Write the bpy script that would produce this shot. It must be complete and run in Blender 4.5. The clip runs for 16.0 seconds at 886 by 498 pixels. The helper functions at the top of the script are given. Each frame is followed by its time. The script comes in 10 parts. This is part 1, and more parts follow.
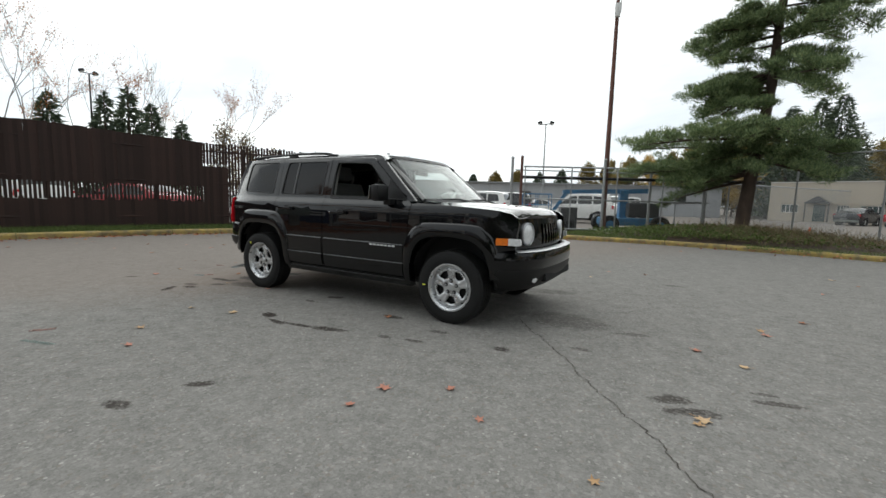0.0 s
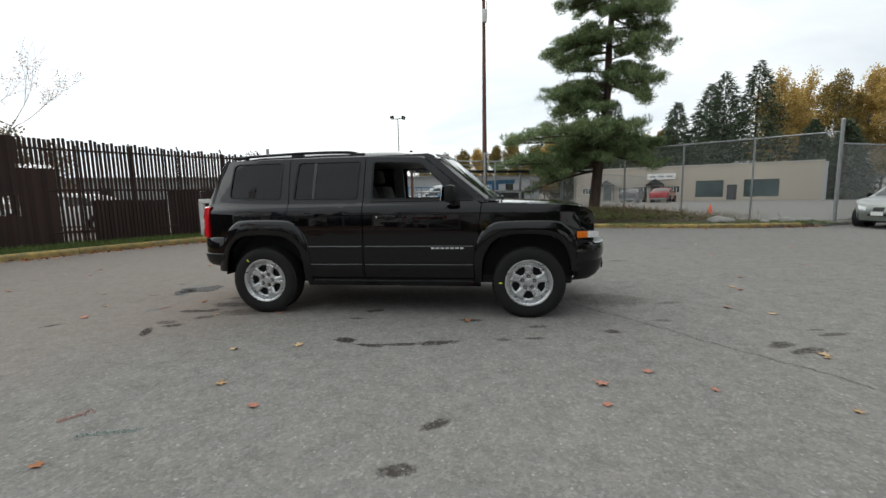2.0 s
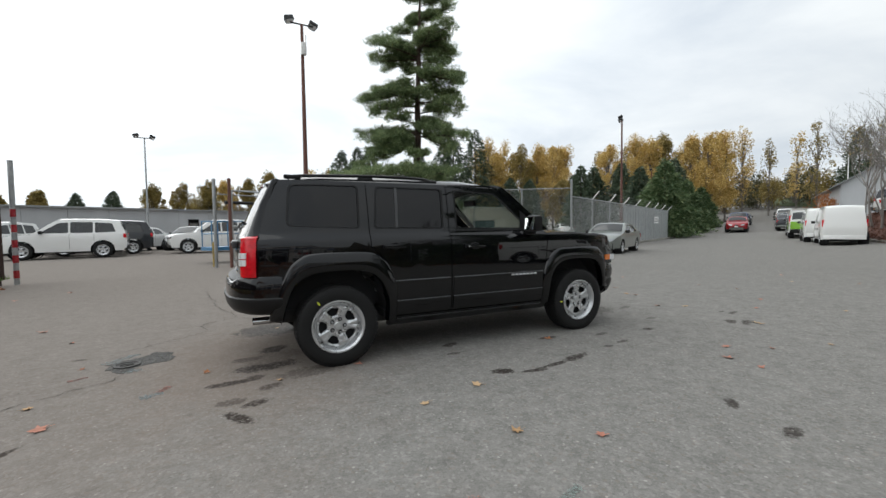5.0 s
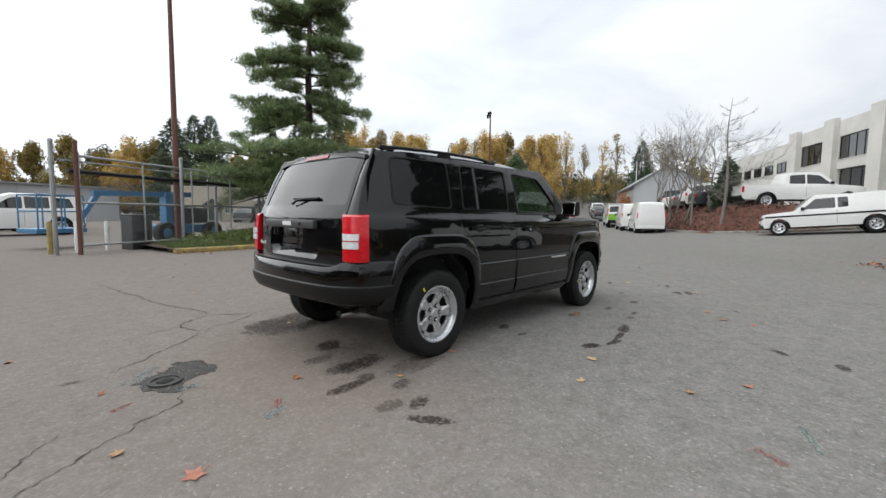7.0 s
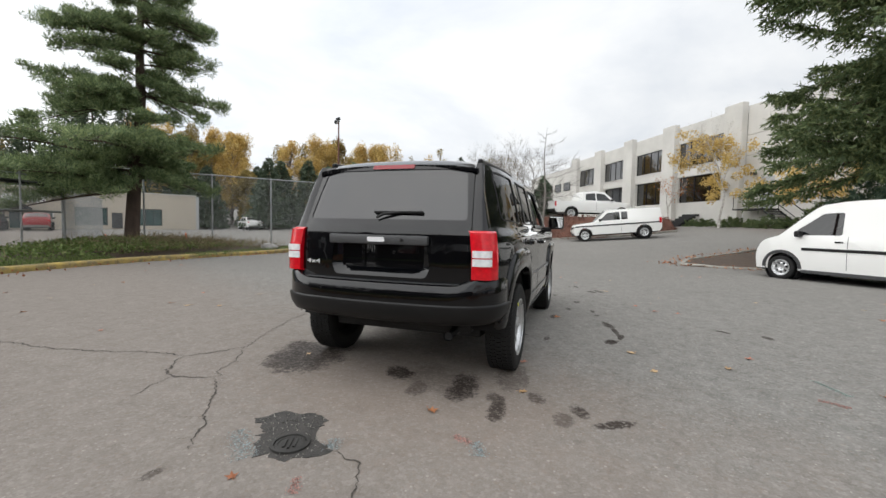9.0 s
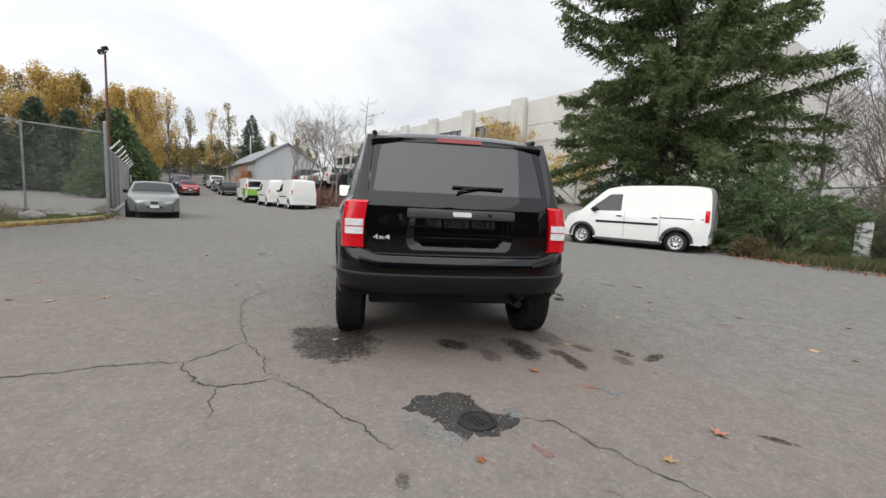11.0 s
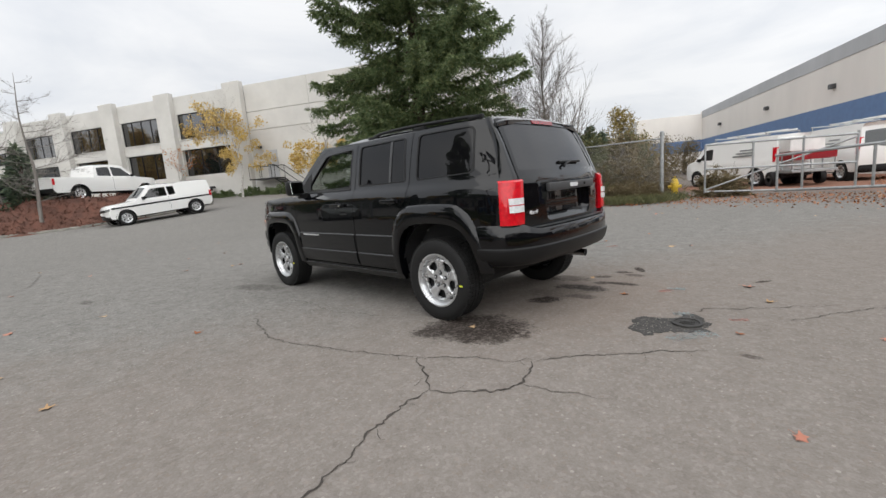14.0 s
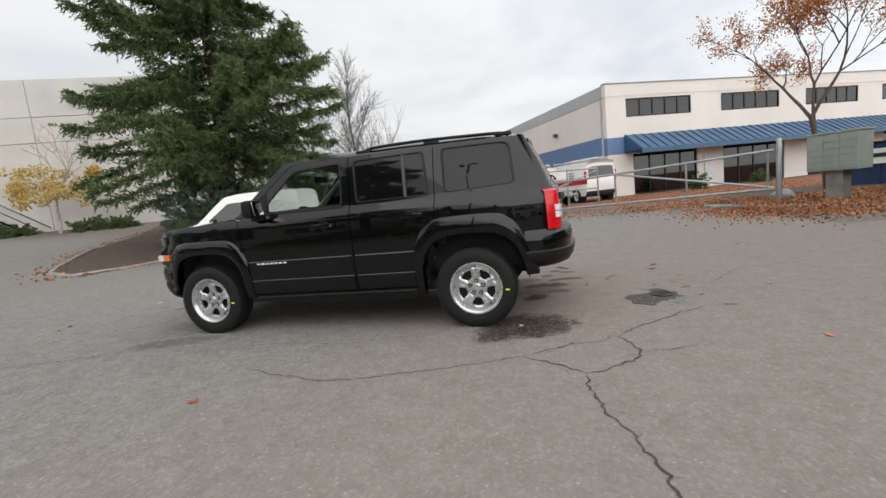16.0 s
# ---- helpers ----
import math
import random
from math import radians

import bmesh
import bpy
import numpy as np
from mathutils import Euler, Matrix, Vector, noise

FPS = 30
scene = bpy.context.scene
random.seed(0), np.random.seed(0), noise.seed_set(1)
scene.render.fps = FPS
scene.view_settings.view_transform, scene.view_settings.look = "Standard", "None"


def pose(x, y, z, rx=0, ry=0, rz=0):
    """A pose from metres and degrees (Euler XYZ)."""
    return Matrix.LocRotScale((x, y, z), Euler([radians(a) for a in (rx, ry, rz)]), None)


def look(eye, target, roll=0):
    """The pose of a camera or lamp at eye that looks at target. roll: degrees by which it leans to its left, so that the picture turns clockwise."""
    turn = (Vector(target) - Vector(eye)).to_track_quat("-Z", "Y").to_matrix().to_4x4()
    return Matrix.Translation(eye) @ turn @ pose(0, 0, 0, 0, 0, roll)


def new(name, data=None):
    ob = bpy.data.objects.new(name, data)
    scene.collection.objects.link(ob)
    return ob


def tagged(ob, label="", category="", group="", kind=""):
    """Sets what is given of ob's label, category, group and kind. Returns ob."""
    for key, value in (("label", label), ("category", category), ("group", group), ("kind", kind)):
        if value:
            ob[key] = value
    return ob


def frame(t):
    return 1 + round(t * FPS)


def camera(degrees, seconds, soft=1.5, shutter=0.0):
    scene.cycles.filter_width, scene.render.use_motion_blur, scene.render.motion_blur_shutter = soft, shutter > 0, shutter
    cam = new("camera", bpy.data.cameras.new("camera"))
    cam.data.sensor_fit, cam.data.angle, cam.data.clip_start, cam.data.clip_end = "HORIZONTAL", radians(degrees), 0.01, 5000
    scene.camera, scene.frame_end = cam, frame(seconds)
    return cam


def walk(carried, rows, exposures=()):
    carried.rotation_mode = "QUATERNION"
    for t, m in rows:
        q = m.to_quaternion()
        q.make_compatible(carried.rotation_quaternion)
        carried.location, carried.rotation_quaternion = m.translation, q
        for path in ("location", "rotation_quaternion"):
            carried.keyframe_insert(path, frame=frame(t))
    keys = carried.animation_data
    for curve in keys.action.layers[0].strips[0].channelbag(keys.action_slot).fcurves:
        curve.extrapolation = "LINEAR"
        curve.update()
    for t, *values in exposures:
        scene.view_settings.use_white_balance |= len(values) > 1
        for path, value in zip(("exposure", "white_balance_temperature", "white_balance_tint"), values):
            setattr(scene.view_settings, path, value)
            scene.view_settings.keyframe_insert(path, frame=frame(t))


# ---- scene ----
cam = camera(92.8, 16.0)
PATH = [
    (0, (3.147, -4.143, 1.116), (2.151, -2.424, 0.888), 1.6),
    (0.5, (2.64, -4.349, 1.12), (1.741, -2.581, 0.863), 2.7),
    (1, (2.151, -4.557, 1.143), (1.518, -2.679, 0.872), 0.5),
    (1.5, (1.598, -4.663, 1.168), (1.091, -2.747, 0.903), 0.2),
    (2, (1.064, -4.787, 1.16), (0.79, -2.822, 0.907), -1.1),
    (2.5, (0.505, -4.804, 1.152), (0.326, -2.83, 0.882), -3.3),
    (3, (-0.016, -4.816, 1.144), (0.029, -2.828, 0.929), -2.1),
    (3.5, (-0.549, -4.773, 1.151), (-0.283, -2.806, 0.903), -3.3),
    (4, (-1.063, -4.68, 1.146), (-0.665, -2.729, 0.958), -0.4),
    (4.2, (-1.288, -4.645, 1.146), (-0.748, -2.725, 0.995), -0.9),
    (6.3, (-3.146, -3.572, 1.098), (-1.884, -2.025, 0.974), 2.9),
    (6.5, (-3.311, -3.457, 1.099), (-1.938, -2.013, 0.933), 2.4),
    (7, (-3.637, -3.064, 1.097), (-2.178, -1.706, 0.934), 0.7),
    (7.5, (-3.935, -2.686, 1.097), (-2.354, -1.464, 1.021), 1.5),
    (8, (-4.2, -2.259, 1.113), (-2.477, -1.249, 1.019), 0.4),
    (8.5, (-4.407, -1.797, 1.12), (-2.639, -0.862, 1.073), 1.8),
    (9, (-4.63, -1.358, 1.124), (-2.743, -0.705, 1.009), 1.1),
    (9.2, (-4.682, -1.162, 1.096), (-2.774, -0.584, 0.933), 0.3),
    (11.3, (-4.896, 0.905, 1.107), (-2.975, 0.406, 0.861), 1.7),
    (11.5, (-4.859, 1.151, 1.106), (-2.976, 0.530, 0.849), 1.1),
    (12, (-4.68, 1.569, 1.091), (-2.86, 0.762, 0.9), 3.5),
    (12.5, (-4.503, 1.994, 1.094), (-2.834, 0.922, 0.837), -1.2),
    (13, (-4.235, 2.42, 1.103), (-2.597, 1.296, 0.873), -3.8),
    (13.5, (-4.023, 2.871, 1.121), (-2.55, 1.546, 0.854), -5.5),
    (14, (-3.674, 3.224, 1.101), (-2.306, 1.797, 0.796), -4.5),
    (14.5, (-3.326, 3.593, 1.101), (-2.251, 1.923, 0.863), -3.7),
    (15, (-2.86, 3.845, 1.113), (-1.926, 2.102, 0.811), -4.8),
    (15.5, (-2.396, 4.092, 1.126), (-1.668, 2.243, 0.906), -5.2),
    (16, (-1.923, 4.241, 1.117), (-1.438, 2.317, 0.869), -5.9),
]
# the camera's own exposure and white balance drift a little on the way
walk(cam, [(t, look(eye, target, roll)) for t, eye, target, roll in PATH],
     [(0.0, 0.10, 6330, 5), (4.2, 0.14, 6280, 6), (6.5, 0.29, 6260, 8), (9.0, 0.39, 6420, 9), (12.0, 0.36, 6400, 10), (14.0, 0.37, 6430, 10), (16.0, 0.32, 6510, 10)])

# ---- light ----
SUN_AZ, SUN_EL = radians(140), radians(45)
world = bpy.data.worlds.new("overcast_sky")
scene.world = world
world.use_nodes = True


def build_sky():
    nt = world.node_tree
    nt.nodes.clear()
    n, lk = nt.nodes.new, nt.links.new
    out, bg = n("ShaderNodeOutputWorld"), n("ShaderNodeBackground")
    sky = n("ShaderNodeTexSky")
    sky.sky_type, sky.sun_disc = "NISHITA", False
    sky.sun_elevation, sky.sun_rotation = SUN_EL, radians(90) - SUN_AZ
    sky.air_density, sky.dust_density = 1.0, 2.0
    co = n("ShaderNodeTexCoord")
    # cloud deck seen in perspective: the direction divided by its height
    sep = n("ShaderNodeSeparateXYZ")
    lk(co.outputs["Generated"], sep.inputs[0])
    up = n("ShaderNodeMath"); up.operation = "ADD"; up.inputs[1].default_value = 0.22
    hz = n("ShaderNodeMath"); hz.operation = "MAXIMUM"; hz.inputs[1].default_value = 0.0
    lk(sep.outputs[2], hz.inputs[0]); lk(hz.outputs[0], up.inputs[0])
    div = n("ShaderNodeVectorMath"); div.operation = "DIVIDE"
    comb = n("ShaderNodeCombineXYZ")
    for i in range(3):
        lk(up.outputs[0], comb.inputs[i])
    lk(co.outputs["Generated"], div.inputs[0]); lk(comb.outputs[0], div.inputs[1])
    noi = n("ShaderNodeTexNoise"); noi.inputs["Scale"].default_value = 1.1; noi.inputs["Detail"].default_value = 7
    noi.inputs["Roughness"].default_value = 0.55; noi.inputs["Distortion"].default_value = 0.35
    lk(div.outputs[0], noi.inputs["Vector"])
    ramp = n("ShaderNodeValToRGB")
    e = ramp.color_ramp.elements
    e[0].position, e[0].color = 0.32, (0.72, 0.755, 0.81, 1)
    e[1].position, e[1].color = 0.64, (1.0, 1.0, 1.0, 1)
    lk(noi.outputs[0], ramp.inputs[0])
    # the deck is brighter round the veiled sun
    dot = n("ShaderNodeVectorMath"); dot.operation = "DOT_PRODUCT"
    dot.inputs[1].default_value = (math.cos(SUN_EL) * math.cos(SUN_AZ), math.cos(SUN_EL) * math.sin(SUN_AZ), math.sin(SUN_EL))
    lk(co.outputs["Generated"], dot.inputs[0])
    glow = n("ShaderNodeMapRange")
    glow.inputs["From Min"].default_value, glow.inputs["From Max"].default_value = -0.55, 0.95
    glow.inputs["To Min"].default_value, glow.inputs["To Max"].default_value = 0.70, 1.34
    lk(dot.outputs["Value"], glow.inputs["Value"])
    mul = n("ShaderNodeVectorMath"); mul.operation = "SCALE"
    lk(ramp.outputs[0], mul.inputs[0]); lk(glow.outputs[0], mul.inputs["Scale"])
    low = n("ShaderNodeVectorMath"); low.operation = "SCALE"; low.inputs["Scale"].default_value = 0.09
    lk(sky.outputs[0], low.inputs[0])
    mix = n("ShaderNodeMix"); mix.data_type = "RGBA"; mix.inputs["Factor"].default_value = 0.93
    lk(low.outputs[0], mix.inputs["A"]); lk(mul.outputs[0], mix.inputs["B"])
    lk(mix.outputs["Result"], bg.inputs["Color"])
    bg.inputs["Strength"].default_value = 1.0
    lk(bg.outputs[0], out.inputs[0])


build_sky()
sun = new("sun", bpy.data.lights.new("sun", "SUN"))
sun.data.energy, sun.data.angle, sun.data.color = 1.5, radians(110), (1.0, 0.96, 0.9)
sun.matrix_world = look((0, 0, 0), (-math.cos(SUN_EL) * math.cos(SUN_AZ), -math.cos(SUN_EL) * math.sin(SUN_AZ), -math.sin(SUN_EL)))


# ---- materials ----
def tree_of(name):
    m = bpy.data.materials.new(name)
    m.use_nodes = True
    return m, m.node_tree, m.node_tree.nodes["Principled BSDF"]


def ramp_node(nt, src, stops):
    r = nt.nodes.new("ShaderNodeValToRGB")
    els = r.color_ramp.elements
    while len(els) < len(stops):
        els.new(0.5)
    for el, (p, c) in zip(els, stops):
        el.position, el.color = p, (*c, 1)
    nt.links.new(src, r.inputs[0])
    return r.outputs[0]


def noise_node(nt, co, scale, detail=4.0, rough=0.55, stretch=None):
    src = co
    if stretch:
        mp = nt.nodes.new("ShaderNodeMapping")
        mp.inputs["Scale"].default_value = stretch
        nt.links.new(co, mp.inputs[0])
        src = mp.outputs[0]
    t = nt.nodes.new("ShaderNodeTexNoise")
    t.inputs["Scale"].default_value, t.inputs["Detail"].default_value, t.inputs["Roughness"].default_value = scale, detail, rough
    nt.links.new(src, t.inputs["Vector"])
    return t.outputs[0]


def mixer(nt, fac, a, b, blend="MIX"):
    m = nt.nodes.new("ShaderNodeMix")
    m.data_type, m.blend_type = "RGBA", blend
    for sock, v in (("Factor", fac), ("A", a), ("B", b)):
        if isinstance(v, (int, float)):
            m.inputs[sock].default_value = v
        elif isinstance(v, tuple):
            m.inputs[sock].default_value = (*v, 1)
        else:
            nt.links.new(v, m.inputs[sock])
    return m.outputs["Result"]


def calc(nt, op, a, b=0.0):
    m = nt.nodes.new("ShaderNodeMath")
    m.operation = op
    for i, v in enumerate((a, b)):
        if isinstance(v, (int, float)):
            m.inputs[i].default_value = v
        else:
            nt.links.new(v, m.inputs[i])
    return m.outputs[0]


def bumped(nt, bsdf, height, strength, dist):
    b = nt.nodes.new("ShaderNodeBump")
    b.inputs["Strength"].default_value, b.inputs["Distance"].default_value = strength, dist
    nt.links.new(height, b.inputs["Height"])
    nt.links.new(b.outputs[0], bsdf.inputs["Normal"])


def mat(name, color, rough=0.6, metal=0.0, var=0.18, scale=3.0, fine=60.0, bump=0.15, dist=0.003, coat=0.0, spec=0.5, island=0.0, obj=0.0, stretch=None, tint=None):
    """A surface with a base colour that drifts at two scales, uneven gloss and fine relief."""
    m, nt, b = tree_of(name)
    co = nt.nodes.new("ShaderNodeTexCoord").outputs["Object"]
    big = noise_node(nt, co, scale, 5, 0.6, stretch)
    small = noise_node(nt, co, fine, 3, 0.6, stretch)
    hi = tuple(min(1, c * (1 + var)) for c in color)
    lo = tuple(c * (1 - var) for c in (tint or color))
    col = ramp_node(nt, big, [(0.3, lo), (0.7, hi)])
    col = mixer(nt, calc(nt, "MULTIPLY", small, var * 1.2), col, tuple(c * 0.45 for c in color))
    if island or obj:
        src = nt.nodes.new("ShaderNodeNewGeometry").outputs["Random Per Island"] if island else nt.nodes.new("ShaderNodeObjectInfo").outputs["Random"]
        amt = island or obj
        sc = nt.nodes.new("ShaderNodeMapRange")
        sc.inputs["To Min"].default_value, sc.inputs["To Max"].default_value = 1 - amt, 1 + amt
        nt.links.new(src, sc.inputs["Value"])
        v = nt.nodes.new("ShaderNodeVectorMath")
        v.operation = "SCALE"
        nt.links.new(col, v.inputs[0]); nt.links.new(sc.outputs[0], v.inputs["Scale"])
        col = v.outputs[0]
    nt.links.new(col, b.inputs["Base Color"])
    rr = nt.nodes.new("ShaderNodeMapRange")
    rr.inputs["To Min"].default_value, rr.inputs["To Max"].default_value = max(0.03, rough * 0.8), min(1, rough * 1.2)
    nt.links.new(big, rr.inputs["Value"]); nt.links.new(rr.outputs[0], b.inputs["Roughness"])
    b.inputs["Metallic"].default_value = metal
    b.inputs["Coat Weight"].default_value, b.inputs["Coat Roughness"].default_value = coat, 0.04
    b.inputs["Specular IOR Level"].default_value = spec
    if bump:
        bumped(nt, b, small, bump, dist)
    return m


def leafy(name, color, color2, rough=0.6, amount=0.45, through_light=0.25):
    """Foliage: each leaf or needle tuft has its own shade."""
    m, nt, b = tree_of(name)
    isl = nt.nodes.new("ShaderNodeNewGeometry").outputs["Random Per Island"]
    co = nt.nodes.new("ShaderNodeTexCoord").outputs["Object"]
    big = noise_node(nt, co, 0.6, 3)
    f = calc(nt, "ADD", calc(nt, "MULTIPLY", isl, 0.65), calc(nt, "MULTIPLY", big, 0.5))
    col = ramp_node(nt, f, [(0.15, tuple(c * (1 - amount) for c in color)), (0.5, color), (0.95, color2)])
    nt.links.new(col, b.inputs["Base Color"])
    b.inputs["Roughness"].default_value = rough
    b.inputs["Specular IOR Level"].default_value = 0.25
    if through_light:
        tr = nt.nodes.new("ShaderNodeBsdfTranslucent")
        nt.links.new(col, tr.inputs[0])
        mx = nt.nodes.new("ShaderNodeMixShader")
        mx.inputs[0].default_value = through_light
        out = nt.nodes["Material Output"]
        nt.links.new(b.outputs[0], mx.inputs[1]); nt.links.new(tr.outputs[0], mx.inputs[2]); nt.links.new(mx.outputs[0], out.inputs[0])
    return m


def paint(name, color, rough=0.16, metal=0.0, flake=0.0):
    """Car paint under a clear coat, faintly dusty lower down where the dust noise falls."""
    m, nt, b = tree_of(name)
    co = nt.nodes.new("ShaderNodeTexCoord").outputs["Object"]
    dust = noise_node(nt, co, 5.0, 6, 0.65)
    fine = noise_node(nt, co, 260.0, 2)
    col = mixer(nt, calc(nt, "MULTIPLY", dust, 0.004), color, (0.25, 0.24, 0.22))
    if flake:
        col = mixer(nt, calc(nt, "MULTIPLY", fine, flake), col, tuple(min(1, c * 1.8) for c in color))
    nt.links.new(col, b.inputs["Base Color"])
    b.inputs["Metallic"].default_value = metal
    b.inputs["Roughness"].default_value = rough
    b.inputs["Coat Weight"].default_value = 1.0
    b.inputs["Coat IOR"].default_value = 1.47
    b.inputs["Specular IOR Level"].default_value = 0.04
    rr = nt.nodes.new("ShaderNodeMapRange")
    rr.inputs["To Min"].default_value, rr.inputs["To Max"].default_value = 0.005, 0.03
    nt.links.new(dust, rr.inputs["Value"]); nt.links.new(rr.outputs[0], b.inputs["Coat Roughness"])
    wave = noise_node(nt, co, 2.2, 1)
    bumped(nt, b, wave, 0.012, 0.01)
    return m


def glass(name, color, alpha_rough=0.02, dark=0.0, sheen=0.045):
    """Window glass; dark mixes in a tint that lets little through."""
    m, nt, b = tree_of(name)
    nt.nodes.remove(b)
    out = nt.nodes["Material Output"]
    tr = nt.nodes.new("ShaderNodeBsdfTransparent"); tr.inputs[0].default_value = (*color, 1)
    gl = nt.nodes.new("ShaderNodeBsdfGlossy"); gl.inputs["Roughness"].default_value = alpha_rough
    fc = nt.nodes.new("ShaderNodeLayerWeight"); fc.inputs[0].default_value = 0.5
    gloss = calc(nt, "ADD", sheen, calc(nt, "MULTIPLY", calc(nt, "POWER", fc.outputs["Facing"], 5.0), 0.9))
    mx = nt.nodes.new("ShaderNodeMixShader")
    nt.links.new(gloss, mx.inputs[0])
    if dark:
        df = nt.nodes.new("ShaderNodeBsdfDiffuse"); df.inputs[0].default_value = (0.006, 0.006, 0.007, 1)
        m2 = nt.nodes.new("ShaderNodeMixShader"); m2.inputs[0].default_value = dark
        nt.links.new(tr.outputs[0], m2.inputs[1]); nt.links.new(df.outputs[0], m2.inputs[2])
        nt.links.new(m2.outputs[0], mx.inputs[1])
    else:
        nt.links.new(tr.outputs[0], mx.inputs[1])
    nt.links.new(gl.outputs[0], mx.inputs[2]); nt.links.new(mx.outputs[0], out.inputs[0])
    return m


def asphalt_material():
    """Worn grey asphalt with pale stones, tyre-polished drifts, oil stains and wet patches."""
    m, nt, b = tree_of("asphalt_worn")
    L = nt.links.new
    co = nt.nodes.new("ShaderNodeTexCoord").outputs["Object"]
    big = noise_node(nt, co, 0.22, 6, 0.6)
    mid = noise_node(nt, co, 2.3, 5, 0.65)
    grit = noise_node(nt, co, 95.0, 2, 0.7)
    vor = nt.nodes.new("ShaderNodeTexVoronoi")
    vor.inputs["Scale"].default_value = 62.0
    L(co, vor.inputs["Vector"])
    sep = nt.nodes.new("ShaderNodeSeparateColor")
    L(vor.outputs["Color"], sep.inputs[0])
    clot = noise_node(nt, co, 21.0, 3, 0.6)
    track = noise_node(nt, co, 0.9, 5, 0.6, (1.0, 0.35, 1.0))
    col = ramp_node(nt, big, [(0.3, (0.168, 0.162, 0.152)), (0.7, (0.232, 0.223, 0.208))])
    col = mixer(nt, 0.4, col, ramp_node(nt, track, [(0.34, (0.15, 0.144, 0.135)), (0.68, (0.25, 0.24, 0.224))]))
    col = mixer(nt, 0.4, col, ramp_node(nt, mid, [(0.3, (0.135, 0.13, 0.122)), (0.72, (0.255, 0.245, 0.23))]))
    col = mixer(nt, 0.25, col, ramp_node(nt, clot, [(0.35, (0.09, 0.086, 0.08)), (0.66, (0.34, 0.33, 0.31))]))
    col = mixer(nt, 0.19, col, ramp_node(nt, grit, [(0.36, (0.05, 0.048, 0.045)), (0.64, (0.42, 0.405, 0.38))]))
    # single stones of the worn surface, most grey, a few pale or rust-brown
    col = mixer(nt, 0.24, col, ramp_node(nt, sep.outputs[1], [(0.0, (0.07, 0.067, 0.062)), (0.75, (0.22, 0.212, 0.198)), (1.0, (0.44, 0.43, 0.40))]))
    col = mixer(nt, calc(nt, "MULTIPLY", calc(nt, "GREATER_THAN", sep.outputs[2], 0.95), 0.16), col, (0.24, 0.165, 0.115))
    pale = calc(nt, "MULTIPLY", calc(nt, "GREATER_THAN", sep.outputs[0], 0.984), calc(nt, "LESS_THAN", vor.outputs["Distance"], 0.45))
    col = mixer(nt, calc(nt, "MULTIPLY", pale, 0.42), col, (0.55, 0.53, 0.49))
    blot = noise_node(nt, co, 6.5, 5, 0.7)
    col = mixer(nt, 0.22, col, ramp_node(nt, blot, [(0.34, (0.08, 0.078, 0.072)), (0.66, (0.30, 0.288, 0.268))]))
    # brown dust trodden into the western half of the lot
    west = nt.nodes.new("ShaderNodeSeparateXYZ"); L(co, west.inputs[0])
    dust = nt.nodes.new("ShaderNodeMapRange"); dust.interpolation_type = "SMOOTHSTEP"
    dust.inputs["From Min"].default_value, dust.inputs["From Max"].default_value = 0.3, -2.4
    L(calc(nt, "ADD", calc(nt, "SUBTRACT", west.outputs[0], calc(nt, "MULTIPLY", west.outputs[1], 0.5)), calc(nt, "MULTIPLY", calc(nt, "SUBTRACT", mid, 0.5), 3.0)), dust.inputs["Value"])
    col = mixer(nt, calc(nt, "MULTIPLY", dust.outputs[0], 0.34), col, (0.225, 0.178, 0.148))
    # stains: centre x, y, half length, half width, turn, depth, wet
    behind = [(-1.67, 0.86, 0.39, 0.30, 25, 1.0, 0.4), (-1.44, 1.10, 0.15, 0.11, 60, 0.9, 0.3), (-1.92, 0.88, 0.13, 0.2, 20, 0.9, 0.3), (-1.76, -0.05, 0.14, 0.10, 30, 1.0, 0.2), (-2.0, -0.28, 0.13, 0.07, 10, 0.6, 0.1), (-1.87, -0.57, 0.22, 0.10, 5, 1.0, 0.25), (-1.70, -0.52, 0.09, 0.06, 40, 0.8, 0.1),
              (-2.12, -0.86, 0.2, 0.05, 8, 0.9, 0.1), (-1.98, -0.82, 0.1, 0.06, 30, 0.7, 0.1), (-1.87, -1.07, 0.09, 0.05, 30, 0.65, 0.0), (-2.12, -1.26, 0.09, 0.06, 0, 0.5, 0.0), (-1.97, -1.34, 0.09, 0.05, 20, 0.85, 0.0), (-2.09, -1.53, 0.13, 0.045, -52, 0.9, 0.0), (-3.19, -1.45, 0.10, 0.025, 52, 0.85, 0.0), (-1.5, -0.85, 0.3, 0.12, 10, 0.5, 0.0), (-1.75, -0.3, 0.3, 0.2, 40, 0.3, 0.0), (-3.34, 0.43, 0.05, 0.03, 0, 0.6, 0.0)]
